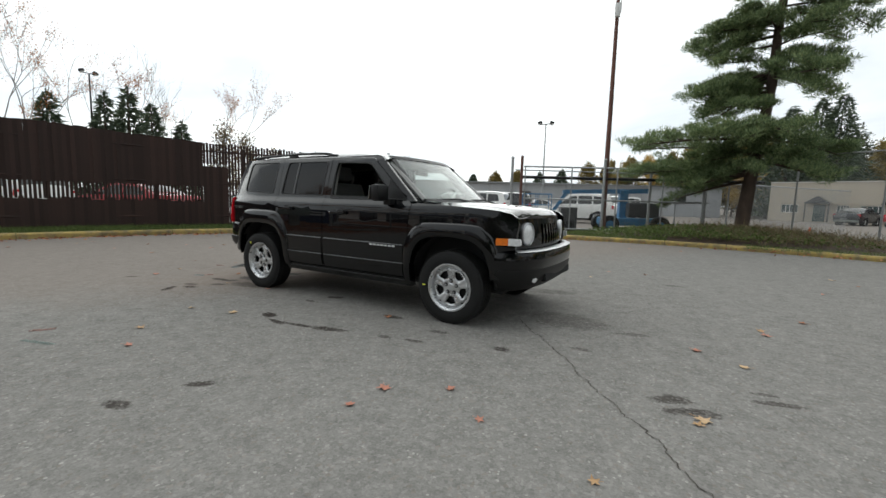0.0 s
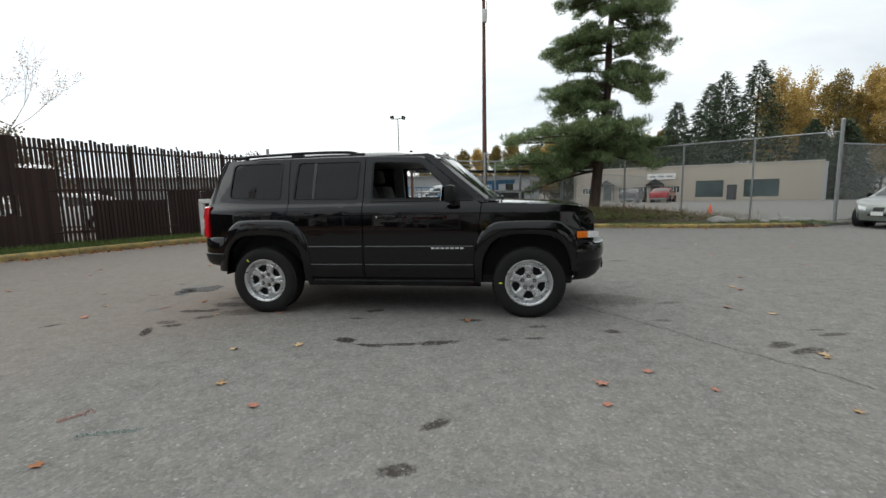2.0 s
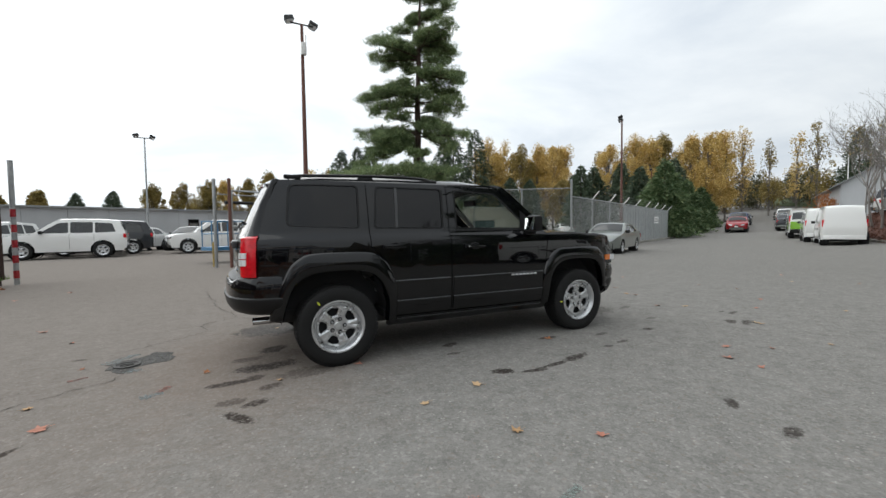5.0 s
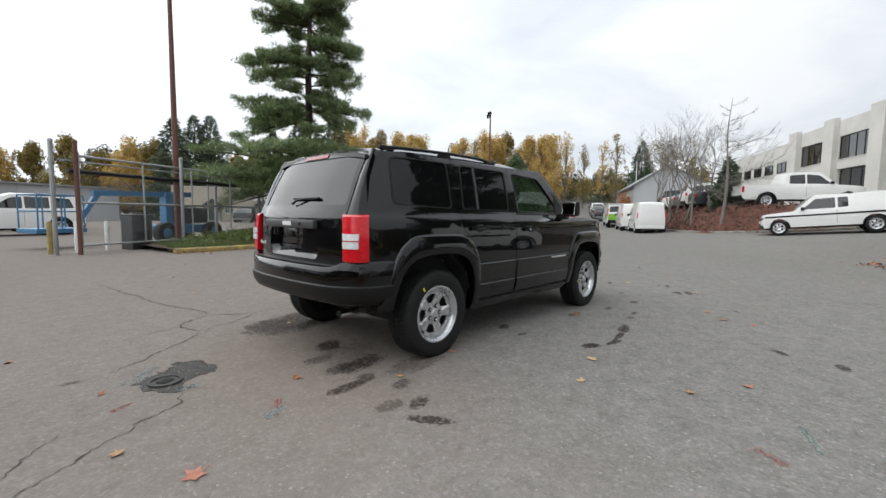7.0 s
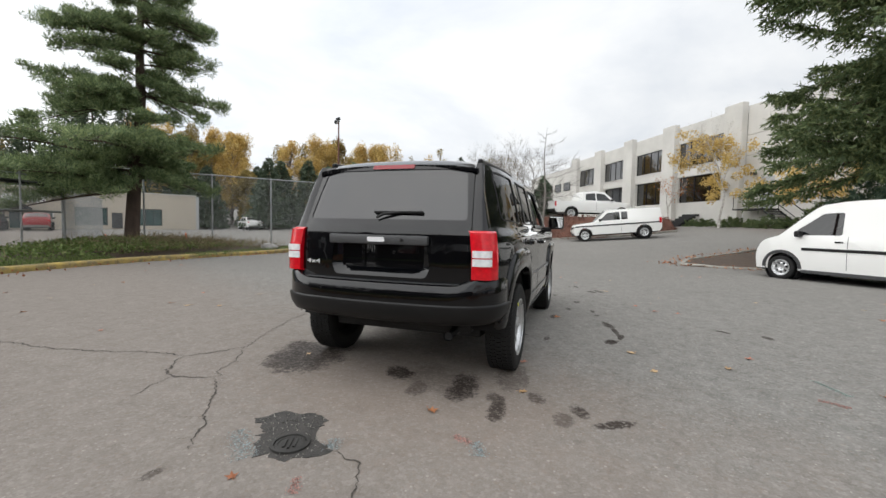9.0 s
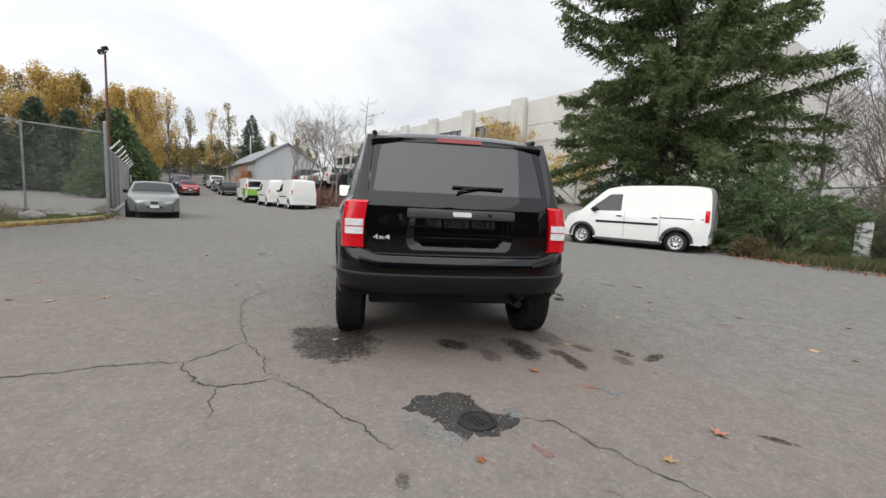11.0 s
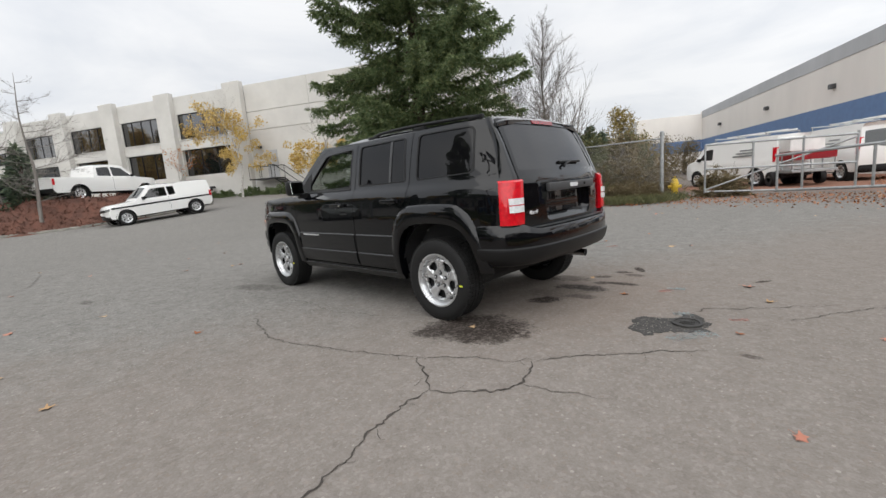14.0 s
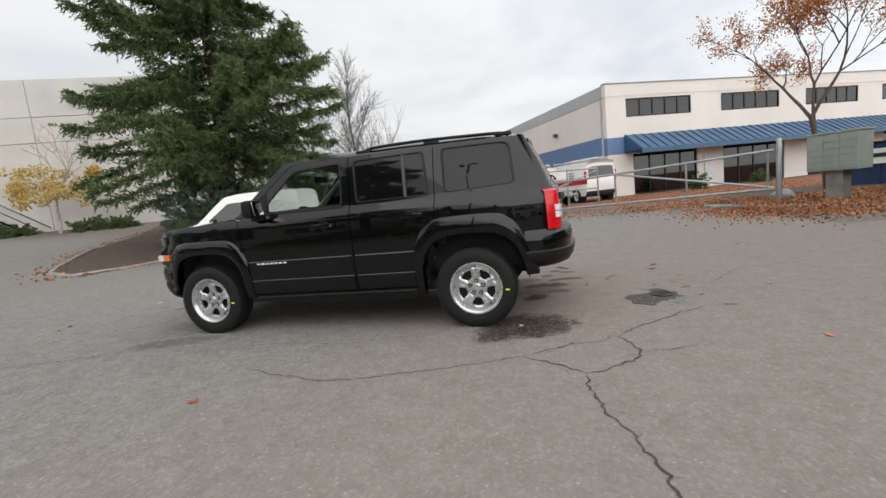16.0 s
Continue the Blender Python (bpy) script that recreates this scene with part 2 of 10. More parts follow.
    beside = [(-0.2, -1.60, 0.10, 0.06, -20, 0.95, 0.0), (0.02, -1.70, 0.13, 0.03, -10, 0.9, 0.0), (0.28, -1.66, 0.2, 0.028, 8, 0.9, 0.0), (0.56, -1.60, 0.17, 0.05, 15, 0.9, 0.0), (-0.22, -0.72, 0.1, 0.05, 20, 0.8, 0.0), (-0.32, -0.99, 0.08, 0.03, 0, 0.7, 0.0), (0.8, -0.97, 0.11, 0.035, 0, 0.8, 0.0), (1.39, -1.12, 0.1, 0.03, 10, 0.6, 0.0), (1.34, -1.43, 0.09, 0.03, 10, 0.7, 0.0), (1.07, -1.49, 0.06, 0.03, 0, 0.6, 0.0), (0.735, -2.79, 0.08, 0.04, 40, 0.8, 0.0), (0.61, -3.17, 0.09, 0.045, 20, 0.8, 0.0)]
    ahead = [(1.99, -1.21, 0.07, 0.05, 0, 0.85, 0.0), (2.5, -0.86, 0.08, 0.04, 0, 0.5, 0.0), (3.14, -1.44, 0.11, 0.06, 25, 0.7, 0.0), (3.25, -1.54, 0.15, 0.055, 20, 0.75, 0.0), (3.62, -1.04, 0.07, 0.03, 15, 0.6, 0.0), (3.68, -1.15, 0.11, 0.035, 15, 0.7, 0.0), (2.8, -0.21, 0.14, 0.05, 20, 0.4, 0.0), (2.2, -0.1, 0.4, 0.25, 0, 0.4, 0.0), (1.6, 1.1, 0.4, 0.14, 15, 0.35, 0.0), (3.02, 2.62, 0.16, 0.06, 0, 0.4, 0.0)]
    stains = behind + beside + ahead
    ragged = calc(nt, "ADD", calc(nt, "MULTIPLY", noise_node(nt, co, 7.0, 8, 0.75), 0.65), calc(nt, "MULTIPLY", noise_node(nt, co, 34.0, 4, 0.7), 0.35))
    dark, wet = 0.0, 0.0
    for x, y, a, c, turn, depth, w in stains:
        mp = nt.nodes.new("ShaderNodeMapping")
        mp.vector_type = "TEXTURE"
        mp.inputs["Location"].default_value = (x, y, 0)
        mp.inputs["Rotation"].default_value = (0, 0, radians(turn))
        mp.inputs["Scale"].default_value = (a, c, 50)
        L(co, mp.inputs[0])
        ln = nt.nodes.new("ShaderNodeVectorMath"); ln.operation = "LENGTH"
        L(mp.outputs[0], ln.inputs[0])
        d = calc(nt, "ADD", ln.outputs["Value"], calc(nt, "MULTIPLY", calc(nt, "SUBTRACT", ragged, 0.5), 3.4))
        mr = nt.nodes.new("ShaderNodeMapRange"); mr.interpolation_type = "SMOOTHSTEP"
        mr.inputs["From Min"].default_value, mr.inputs["From Max"].default_value = 1.25, 0.70
        mr.inputs["To Max"].default_value = depth
        L(d, mr.inputs["Value"])
        dark = calc(nt, "MAXIMUM", dark, mr.outputs[0])
        if w:
            wet = calc(nt, "MAXIMUM", wet, calc(nt, "MULTIPLY", mr.outputs[0], w))
    # rust-brown wash where the leaks have dried behind the car
    mp = nt.nodes.new("ShaderNodeMapping"); mp.vector_type = "TEXTURE"
    mp.inputs["Location"].default_value, mp.inputs["Scale"].default_value = (-1.9, -0.35, 0), (0.95, 1.35, 50)
    L(co, mp.inputs[0])
    ln = nt.nodes.new("ShaderNodeVectorMath"); ln.operation = "LENGTH"
    L(mp.outputs[0], ln.inputs[0])
    wash = nt.nodes.new("ShaderNodeMapRange"); wash.interpolation_type = "SMOOTHSTEP"
    wash.inputs["From Min"].default_value, wash.inputs["From Max"].default_value = 1.35, 0.35
    L(calc(nt, "ADD", ln.outputs["Value"], calc(nt, "MULTIPLY", calc(nt, "SUBTRACT", ragged, 0.5), 3.0)), wash.inputs["Value"])
    col = mixer(nt, calc(nt, "MULTIPLY", wash.outputs[0], 0.26), col, (0.21, 0.155, 0.122))
    # oil sits between the stones, whose tops stay paler
    tops = ramp_node(nt, sep.outputs[1], [(0.45, (1.0, 1.0, 1.0)), (1.0, (0.62, 0.62, 0.62))])
    col = mixer(nt, calc(nt, "MULTIPLY", calc(nt, "MULTIPLY", calc(nt, "MULTIPLY", dark, 0.95), tops), calc(nt, "SUBTRACT", 1.0, calc(nt, "MULTIPLY", pale, 0.5))), col, (0.026, 0.020, 0.017))
    # brown damp tint south of the car, where leaves rot into the surface
    spn = nt.nodes.new("ShaderNodeSeparateXYZ"); L(co, spn.inputs[0])
    damp = nt.nodes.new("ShaderNodeMapRange")
    damp.inputs["From Min"].default_value, damp.inputs["From Max"].default_value = -8.5, -11.5
    L(calc(nt, "ADD", spn.outputs[1], calc(nt, "MULTIPLY", mid, 2.0)), damp.inputs["Value"])
    col = mixer(nt, calc(nt, "MULTIPLY", damp.outputs[0], 0.35), col, (0.12, 0.075, 0.055))
    drive = nt.nodes.new("ShaderNodeMapRange"); drive.interpolation_type = "SMOOTHSTEP"
    drive.inputs["From Min"].default_value, drive.inputs["From Max"].default_value = -13.6, -16.0
    L(calc(nt, "ADD", calc(nt, "ADD", spn.outputs[1], calc(nt, "MULTIPLY", spn.outputs[0], 0.45)), calc(nt, "MULTIPLY", mid, 2.6)), drive.inputs["Value"])
    col = mixer(nt, calc(nt, "MULTIPLY", calc(nt, "MULTIPLY", drive.outputs[0], calc(nt, "LESS_THAN", spn.outputs[0], 2.0)), 0.75), col, (0.235, 0.11, 0.072))
    L(col, b.inputs["Base Color"])
    rr = nt.nodes.new("ShaderNodeMapRange")
    rr.inputs["To Min"].default_value, rr.inputs["To Max"].default_value = 0.78, 0.24
    L(wet, rr.inputs["Value"]); L(rr.outputs[0], b.inputs["Roughness"])
    L(calc(nt, "MULTIPLY", wet, 0.26), b.inputs["Specular IOR Level"])
    h = calc(nt, "ADD", calc(nt, "MULTIPLY", grit, 1.0), calc(nt, "MULTIPLY", vor.outputs["Distance"], -0.6))
    bumped(nt, b, calc(nt, "MULTIPLY", h, calc(nt, "SUBTRACT", 1.0, calc(nt, "MULTIPLY", wet, 0.9))), 0.28, 0.006)
    return m


M = {}
M["asphalt"] = asphalt_material()
M["black_paint"] = paint("black_paint", (0.0010, 0.0013, 0.0021), 0.3)
M["white_paint"] = paint("white_paint", (0.78, 0.78, 0.76), 0.3)
M["silver_paint"] = paint("silver_green_paint", (0.19, 0.205, 0.19), 0.3, 0.4, 0.3)
M["dark_paint"] = paint("dark_grey_paint", (0.03, 0.032, 0.036), 0.3)
M["red_paint"] = paint("red_paint", (0.28, 0.02, 0.025), 0.3)
M["blue_paint"] = paint("dark_blue_paint", (0.03, 0.05, 0.11), 0.3)
M["green_paint"] = paint("lime_green_paint", (0.22, 0.45, 0.05), 0.3)
M["black_plastic"] = mat("black_plastic", (0.007, 0.007, 0.0073), 0.42, var=0.1, fine=220, bump=0.12, dist=0.001, spec=0.3)
M["grey_plastic"] = mat("grey_plastic", (0.05, 0.051, 0.053), 0.42, var=0.1, fine=220, bump=0.12, dist=0.001)
M["rubber"] = mat("tyre_rubber", (0.013, 0.013, 0.013), 0.75, var=0.25, scale=12, fine=150, bump=0.2, dist=0.001, spec=0.3)
M["alloy"] = mat("silver_wheel_paint", (0.60, 0.61, 0.62), 0.28, 0.72, var=0.06, scale=10, fine=120, bump=0.02, coat=0.4)
M["mirror_silver"] = mat("silvered_mirror", (0.88, 0.9, 0.9), 0.03, 1.0, var=0.02, bump=0.0)
M["chrome"] = mat("chrome", (0.75, 0.76, 0.78), 0.12, 1.0, var=0.04, bump=0.0)
M["badge_silver"] = mat("bright_badge_silver", (0.82, 0.83, 0.84), 0.35, 0.3, var=0.04, bump=0.0)
M["dull_chrome"] = mat("dull_chrome", (0.42, 0.43, 0.44), 0.3, 0.9, var=0.08, bump=0.0)
M["steel_dark"] = mat("dark_underbody_steel", (0.02, 0.02, 0.02), 0.7, 0.2)
M["tint"] = glass("tinted_glass", (0.10, 0.11, 0.11), 0.005, 0.75, 0.038)
M["rear_tint"] = glass("tinted_rear_glass", (0.06, 0.065, 0.065), 0.01, 0.88, 0.10)
M["screen_glass"] = glass("windscreen_glass", (0.72, 0.77, 0.75), 0.01, 0.08, 0.09)
M["car_glass"] = glass("dim_car_glass", (0.25, 0.28, 0.28), 0.01, 0.55, 0.08)
M["window_glass"] = glass("dark_window_glass", (0.12, 0.14, 0.15), 0.03, 0.8, 0.2)
M["shop_glass"] = glass("dim_shop_glass", (0.12, 0.13, 0.13), 0.02, 0.85, 0.06)
M["blind"] = mat("pale_window_blind", (0.42, 0.44, 0.44), 0.8, var=0.1, scale=4)
M["head_lens"] = mat("dull_headlamp_lens", (0.42, 0.44, 0.45), 0.12, 0.5, var=0.2, scale=30, fine=90, bump=0.3, dist=0.004, coat=1.0)
M["lamp_clear"] = mat("clear_lamp_lens", (0.85, 0.86, 0.87), 0.1, 0.1, var=0.15, scale=40, fine=90, bump=0.3, dist=0.004, coat=1.0)
M["lamp_amber"] = mat("amber_lens", (0.85, 0.20, 0.01), 0.15, var=0.15, scale=50, fine=120, bump=0.2, coat=1.0)
M["lamp_red"] = mat("red_lens", (0.60, 0.005, 0.014), 0.22, var=0.22, scale=30, fine=110, bump=0.2, dist=0.002, coat=0.8, spec=0.2)
M["lamp_red_dark"] = mat("dark_red_lens", (0.22, 0.006, 0.012), 0.2, var=0.12, scale=50, fine=110, bump=0.1, dist=0.002, coat=0.6, spec=0.3)
M["seat"] = mat("grey_seat_cloth", (0.14, 0.14, 0.14), 0.9, var=0.2, fine=200, bump=0.3)
M["interior_light"] = mat("light_grey_trim", (0.32, 0.32, 0.31), 0.7, var=0.1)
M["yellow_mark"] = mat("yellow_chalk_mark", (0.75, 0.78, 0.05), 0.7)
M["concrete"] = mat("tilt_up_concrete", (0.56, 0.545, 0.51), 0.85, var=0.10, scale=0.5, fine=25, bump=0.2, dist=0.004)
M["concrete_white"] = mat("painted_wall_cream", (0.72, 0.685, 0.64), 0.8, var=0.06, scale=0.4, fine=30, bump=0.12, stretch=(1, 1, 0.35))
M["concrete_tan"] = mat("tan_stucco", (0.46, 0.41, 0.335), 0.85, var=0.08, scale=0.3, fine=20, bump=0.15, stretch=(1, 1, 0.3))
M["wall_grey"] = mat("pale_grey_siding", (0.42, 0.43, 0.44), 0.7, var=0.12, scale=0.4, fine=20, stretch=(1, 1, 0.2))
M["kerb_concrete"] = mat("old_kerb_concrete", (0.26, 0.25, 0.22), 0.9, var=0.3, scale=4, fine=50, bump=0.5, dist=0.006, obj=0.15)
M["kerb_yellow"] = mat("worn_yellow_kerb_paint", (0.36, 0.26, 0.07), 0.85, var=0.4, scale=6, fine=40, bump=0.4, dist=0.006, obj=0.2, tint=(0.22, 0.2, 0.15))
M["rust"] = mat("rusted_brown_steel", (0.038, 0.019, 0.0145), 0.85, var=0.45, scale=2.0, fine=45, bump=0.35, stretch=(1, 1, 0.25), obj=0.3)
M["pole_rust"] = mat("rusty_brown_pole_paint", (0.14, 0.062, 0.045), 0.75, var=0.4, scale=3.0, fine=40, bump=0.3, stretch=(1, 1, 0.2))
M["galv"] = mat("galvanised_steel", (0.36, 0.37, 0.37), 0.45, 0.7, var=0.18, scale=6, fine=50, bump=0.1)
M["galv_dull"] = mat("weathered_galvanised_wire", (0.30, 0.31, 0.31), 0.6, 0.4, var=0.2, scale=6, bump=0)
M["mesh_slat"] = mat("grey_privacy_slats", (0.34, 0.36, 0.36), 0.6, var=0.2, scale=3, island=0.15)
M["white_metal"] = mat("white_painted_metal", (0.70, 0.70, 0.68), 0.45, var=0.12, scale=2)
M["blue_metal"] = mat("bright_blue_machine_paint", (0.05, 0.18, 0.34), 0.45, var=0.25, scale=3)
M["blue_roof"] = mat("blue_standing_seam_metal", (0.038, 0.10, 0.185), 0.4, 0.1, var=0.15, scale=2)
M["blue_band"] = mat("blue_wall_paint", (0.12, 0.20, 0.36), 0.8, var=0.1)
M["dirt"] = mat("brown_soil", (0.075, 0.05, 0.034), 0.95, var=0.4, scale=3, fine=40, bump=0.7, dist=0.02)
M["mulch"] = mat("red_bark_mulch", (0.14, 0.062, 0.042), 0.95, var=0.45, scale=2, fine=25, bump=1.0, dist=0.03)
M["grass_soil"] = mat("short_grass_ground", (0.055, 0.075, 0.022), 0.95, var=0.4, scale=2.5, fine=45, bump=0.6, dist=0.02)
M["bark_pine"] = mat("pine_bark", (0.085, 0.058, 0.044), 0.95, var=0.4, scale=6, fine=30, bump=0.9, dist=0.02, stretch=(1, 1, 0.3))
M["bark_grey"] = mat("grey_bark", (0.19, 0.172, 0.155), 0.9, var=0.3, scale=6, fine=40, bump=0.5, stretch=(1, 1, 0.3))
M["bark_birch"] = mat("white_birch_bark", (0.55, 0.53, 0.49), 0.8, var=0.3, scale=9, fine=40, bump=0.3, tint=(0.3, 0.28, 0.25))
M["twig"] = mat("bare_twigs", (0.20, 0.17, 0.145), 0.9, var=0.2, scale=3, bump=0)
M["spruce_leaf"] = leafy("spruce_needles", (0.105, 0.15, 0.068), (0.23, 0.265, 0.115), amount=0.5, through_light=0.35)
M["pine_leaf"] = leafy("pine_needles", (0.13, 0.185, 0.085), (0.30, 0.36, 0.165), amount=0.5, through_light=0.3)
M["juniper_leaf"] = leafy("juniper_foliage", (0.085, 0.135, 0.06), (0.21, 0.26, 0.125), amount=0.45, through_light=0.25)
M["cedar_leaf"] = leafy("blue_green_foliage", (0.08, 0.13, 0.09), (0.19, 0.25, 0.17), amount=0.5, through_light=0.2)
M["far_conifer"] = leafy("distant_conifer", (0.062, 0.09, 0.058), (0.14, 0.17, 0.10), amount=0.4, through_light=0.05)
M["gold_leaf"] = leafy("golden_autumn_leaves", (0.54, 0.37, 0.11), (0.66, 0.52, 0.22), amount=0.38)
M["olive_leaf"] = leafy("olive_autumn_leaves", (0.22, 0.17, 0.055), (0.38, 0.29, 0.10), amount=0.5)
M["orange_leaf"] = leafy("orange_brown_leaves", (0.42, 0.15, 0.04), (0.50, 0.25, 0.07), amount=0.5)
M["fallen"] = leafy("fallen_brown_leaves", (0.28, 0.105, 0.05), (0.44, 0.21, 0.09), amount=0.5, through_light=0.0)
M["fallen_red"] = leafy("fallen_red_leaves", (0.36, 0.13, 0.085), (0.46, 0.24, 0.17), amount=0.3, through_light=0.0)
M["fallen_tan"] = leafy("fallen_tan_leaves", (0.40, 0.25, 0.125), (0.52, 0.38, 0.23), amount=0.3, through_light=0.0)
M["brush"] = leafy("dry_brown_brush", (0.16, 0.125, 0.07), (0.26, 0.21, 0.115), amount=0.5)
M["weed"] = leafy("green_weeds", (0.095, 0.10, 0.045), (0.19, 0.185, 0.085), amount=0.4)
M["grass"] = leafy("grass_blades", (0.10, 0.15, 0.04), (0.20, 0.25, 0.085), amount=0.4)
M["hydrant"] = mat("yellow_hydrant_paint", (0.62, 0.42, 0.03), 0.45, var=0.15)
M["stone"] = mat("grey_fieldstone", (0.30, 0.29, 0.27), 0.9, var=0.3, scale=3, bump=0.6)
M["cone"] = mat("orange_cone_plastic", (0.75, 0.10, 0.02), 0.5, var=0.1)
M["cast_iron"] = mat("cast_iron_cover", (0.05, 0.048, 0.045), 0.6, 0.5, var=0.3, scale=15, fine=80)
M["crack"] = mat("crack_filler_dirt", (0.062, 0.052, 0.044), 0.95, var=0.55, scale=14)
M["mailbox"] = mat("weathered_green_grey_enamel", (0.30, 0.335, 0.30), 0.6, var=0.15, scale=2)
M["sign_white"] = mat("white_sign_panel", (0.8, 0.8, 0.78), 0.5, var=0.05)
M["ink"] = mat("dark_sign_ink", (0.02, 0.02, 0.025), 0.6, var=0.05)
# near-black puts shade into rooms, wheel hollows and recesses; also colours seams
M["shade_gap_black"] = mat("black_for_shade_and_gaps", (0.012, 0.012, 0.013), 0.9)
M["teal_glass"] = mat("teal_shopfront_glass", (0.05, 0.09, 0.088), 0.12, var=0.4, scale=0.8, bump=0, coat=0.6)
M["patch"] = mat("dark_asphalt_patch", (0.05, 0.046, 0.042), 0.75, var=0.5, scale=16, fine=70, bump=1.0, dist=0.008)
M["mark_teal"] = mat("faded_teal_paint", (0.29, 0.35, 0.325), 0.8, var=0.15)
M["mark_red"] = mat("faded_red_paint", (0.38, 0.20, 0.17), 0.8, var=0.15)
M["mark_blue"] = mat("faded_blue_paint", (0.27, 0.33, 0.345), 0.8, var=0.15)
M["under_leaf"] = leafy("dark_understorey_leaves", (0.075, 0.08, 0.045), (0.17, 0.15, 0.08), amount=0.45)


# ---- tools ----
def smooth01(a, b, v):
    t = max(0.0, min(1.0, (v - a) / (b - a)))
    return t * t * (3 - 2 * t)


def lerp_table(rows, v):
    """Linear look-up in rows of (key, value)."""
    if v <= rows[0][0]:
        return rows[0][1]
    for (a, p), (b, q) in zip(rows, rows[1:]):
        if v <= b:
            return p + (q - p) * (v - a) / (b - a)
    return rows[-1][1]


def ground_z(x, y):
    """Height of the ground sheet: level round the car, rising along the side road and towards the woods."""
    u = 0.55 * x - 0.83 * y - 9.0
    rise = 0.085 * max(0.0, u) if u < 20 else 1.7 + 0.0 * u
    rise *= smooth01(5, 17, x)
    far = lerp_table([(34, 0), (70, 1.9), (95, 5.2), (140, 8.5), (300, 9)], x) * smooth01(-2, 8, y)
    return max(min(rise, 1.7), far)


def mesh_object(name, verts, faces, material, parent=None, label="", smooth=False):
    me = bpy.data.meshes.new(name)
    me.from_pydata([tuple(v) for v in verts] if not isinstance(verts, np.ndarray) else verts.tolist(), [], faces if not isinstance(faces, np.ndarray) else faces.tolist())
    me.materials.append(M[material] if isinstance(material, str) else material)
    if smooth:
        me.polygons.foreach_set("use_smooth", [True] * len(me.polygons))
    ob = new(name, me)
    if parent:
        ob.parent = parent
    if label:
        tagged(ob, label)
    return ob


def part(name, bm, material, parent=None, label="", smooth=False):
    """Links a bmesh as one mesh object under a thing or under a part."""
    bmesh.ops.recalc_face_normals(bm, faces=bm.faces)
    me = bpy.data.meshes.new(name)
    bm.to_mesh(me)
    bm.free()
    me.materials.append(M[material] if isinstance(material, str) else material)
    if smooth:
        me.polygons.foreach_set("use_smooth", [True] * len(me.polygons))
        me.set_sharp_from_angle(angle=radians(38))
    ob = new(name, me)
    if parent:
        ob.parent = parent
    if label:
        tagged(ob, label)
    return ob


def thing(name, m, label, category, group="", kind=""):
    ob = new(name)
    ob.empty_display_size = 0.2
    ob.matrix_world = m
    return tagged(ob, label, category, group, kind)


def box(bm, x0, x1, y0, y1, z0, z1, bevel=0.0, m=None):
    vs = [bm.verts.new((x, y, z)) for x in (x0, x1) for y in (y0, y1) for z in (z0, z1)]
    fs = [bm.faces.new([vs[i] for i in f]) for f in ((0, 1, 3, 2), (4, 6, 7, 5), (0, 4, 5, 1), (2, 3, 7, 6), (0, 2, 6, 4), (1, 5, 7, 3))]
    if m:
        for v in vs:
            v.co = m @ v.co
    if bevel:
        bmesh.ops.bevel(bm, geom=list({e for f in fs for e in f.edges}), offset=bevel, segments=2, affect="EDGES", profile=0.6)
    return bm


def one_box(x0, x1, y0, y1, z0, z1, bevel=0.0, m=None):
    return box(bmesh.new(), x0, x1, y0, y1, z0, z1, bevel, m)


def tube(bm, a, b, r0, r1=None, n=8, caps=True):
    """A tapered round bar from a to b."""
    r1 = r0 if r1 is None else r1
    a, b = Vector(a), Vector(b)
    d = (b - a).normalized()
    s = d.orthogonal().normalized()
    t = d.cross(s)
    rings = []
    for p, r in ((a, r0), (b, r1)):
        rings.append([bm.verts.new(p + (s * math.cos(2 * math.pi * i / n) + t * math.sin(2 * math.pi * i / n)) * r) for i in range(n)])
    for i in range(n):
        bm.faces.new((rings[0][i], rings[0][(i + 1) % n], rings[1][(i + 1) % n], rings[1][i]))
    if caps:
        bm.faces.new(rings[0][::-1])
        bm.faces.new(rings[1])
    return bm


def lathe(bm, profile, n=32, axis="Z", m=None, caps=False):
    """Turns a profile of (radius, along) round an axis."""
    rings = []
    for r, h in profile:
        ring = []
        for i in range(n):
            a = 2 * math.pi * i / n
            c, s = r * math.cos(a), r * math.sin(a)
            p = Vector({"Z": (c, s, h), "Y": (c, h, s), "X": (h, c, s)}[axis])
            ring.append(bm.verts.new(m @ p if m else p))
        rings.append(ring)
    for a, b in zip(rings, rings[1:]):
        for i in range(n):
            bm.faces.new((a[i], a[(i + 1) % n], b[(i + 1) % n], b[i]))
    for ring in (rings[0], rings[-1]) if caps else ():
        if (ring[0].co - ring[n // 2].co).length > 1e-4:
            bm.faces.new(ring)
    return bm


def rounded(points, r, n=4):
    """A closed outline with its corners rounded; r is one radius or one for each corner."""
    out, k = [], len(points)
    for i, p in enumerate(points):
        p = Vector(p)
        a, b = Vector(points[i - 1]) - p, Vector(points[(i + 1) % k]) - p
        rad = r[i] if isinstance(r, (list, tuple)) else r
        d = min(rad, a.length * 0.45, b.length * 0.45)
        if d < 1e-4:
            out.append(tuple(p))
            continue
        s, e = p + a.normalized() * d, p + b.normalized() * d
        for j in range(n + 1):
            t = j / n
            out.append(tuple(s * (1 - t) ** 2 + p * 2 * t * (1 - t) + e * t ** 2))
    return out


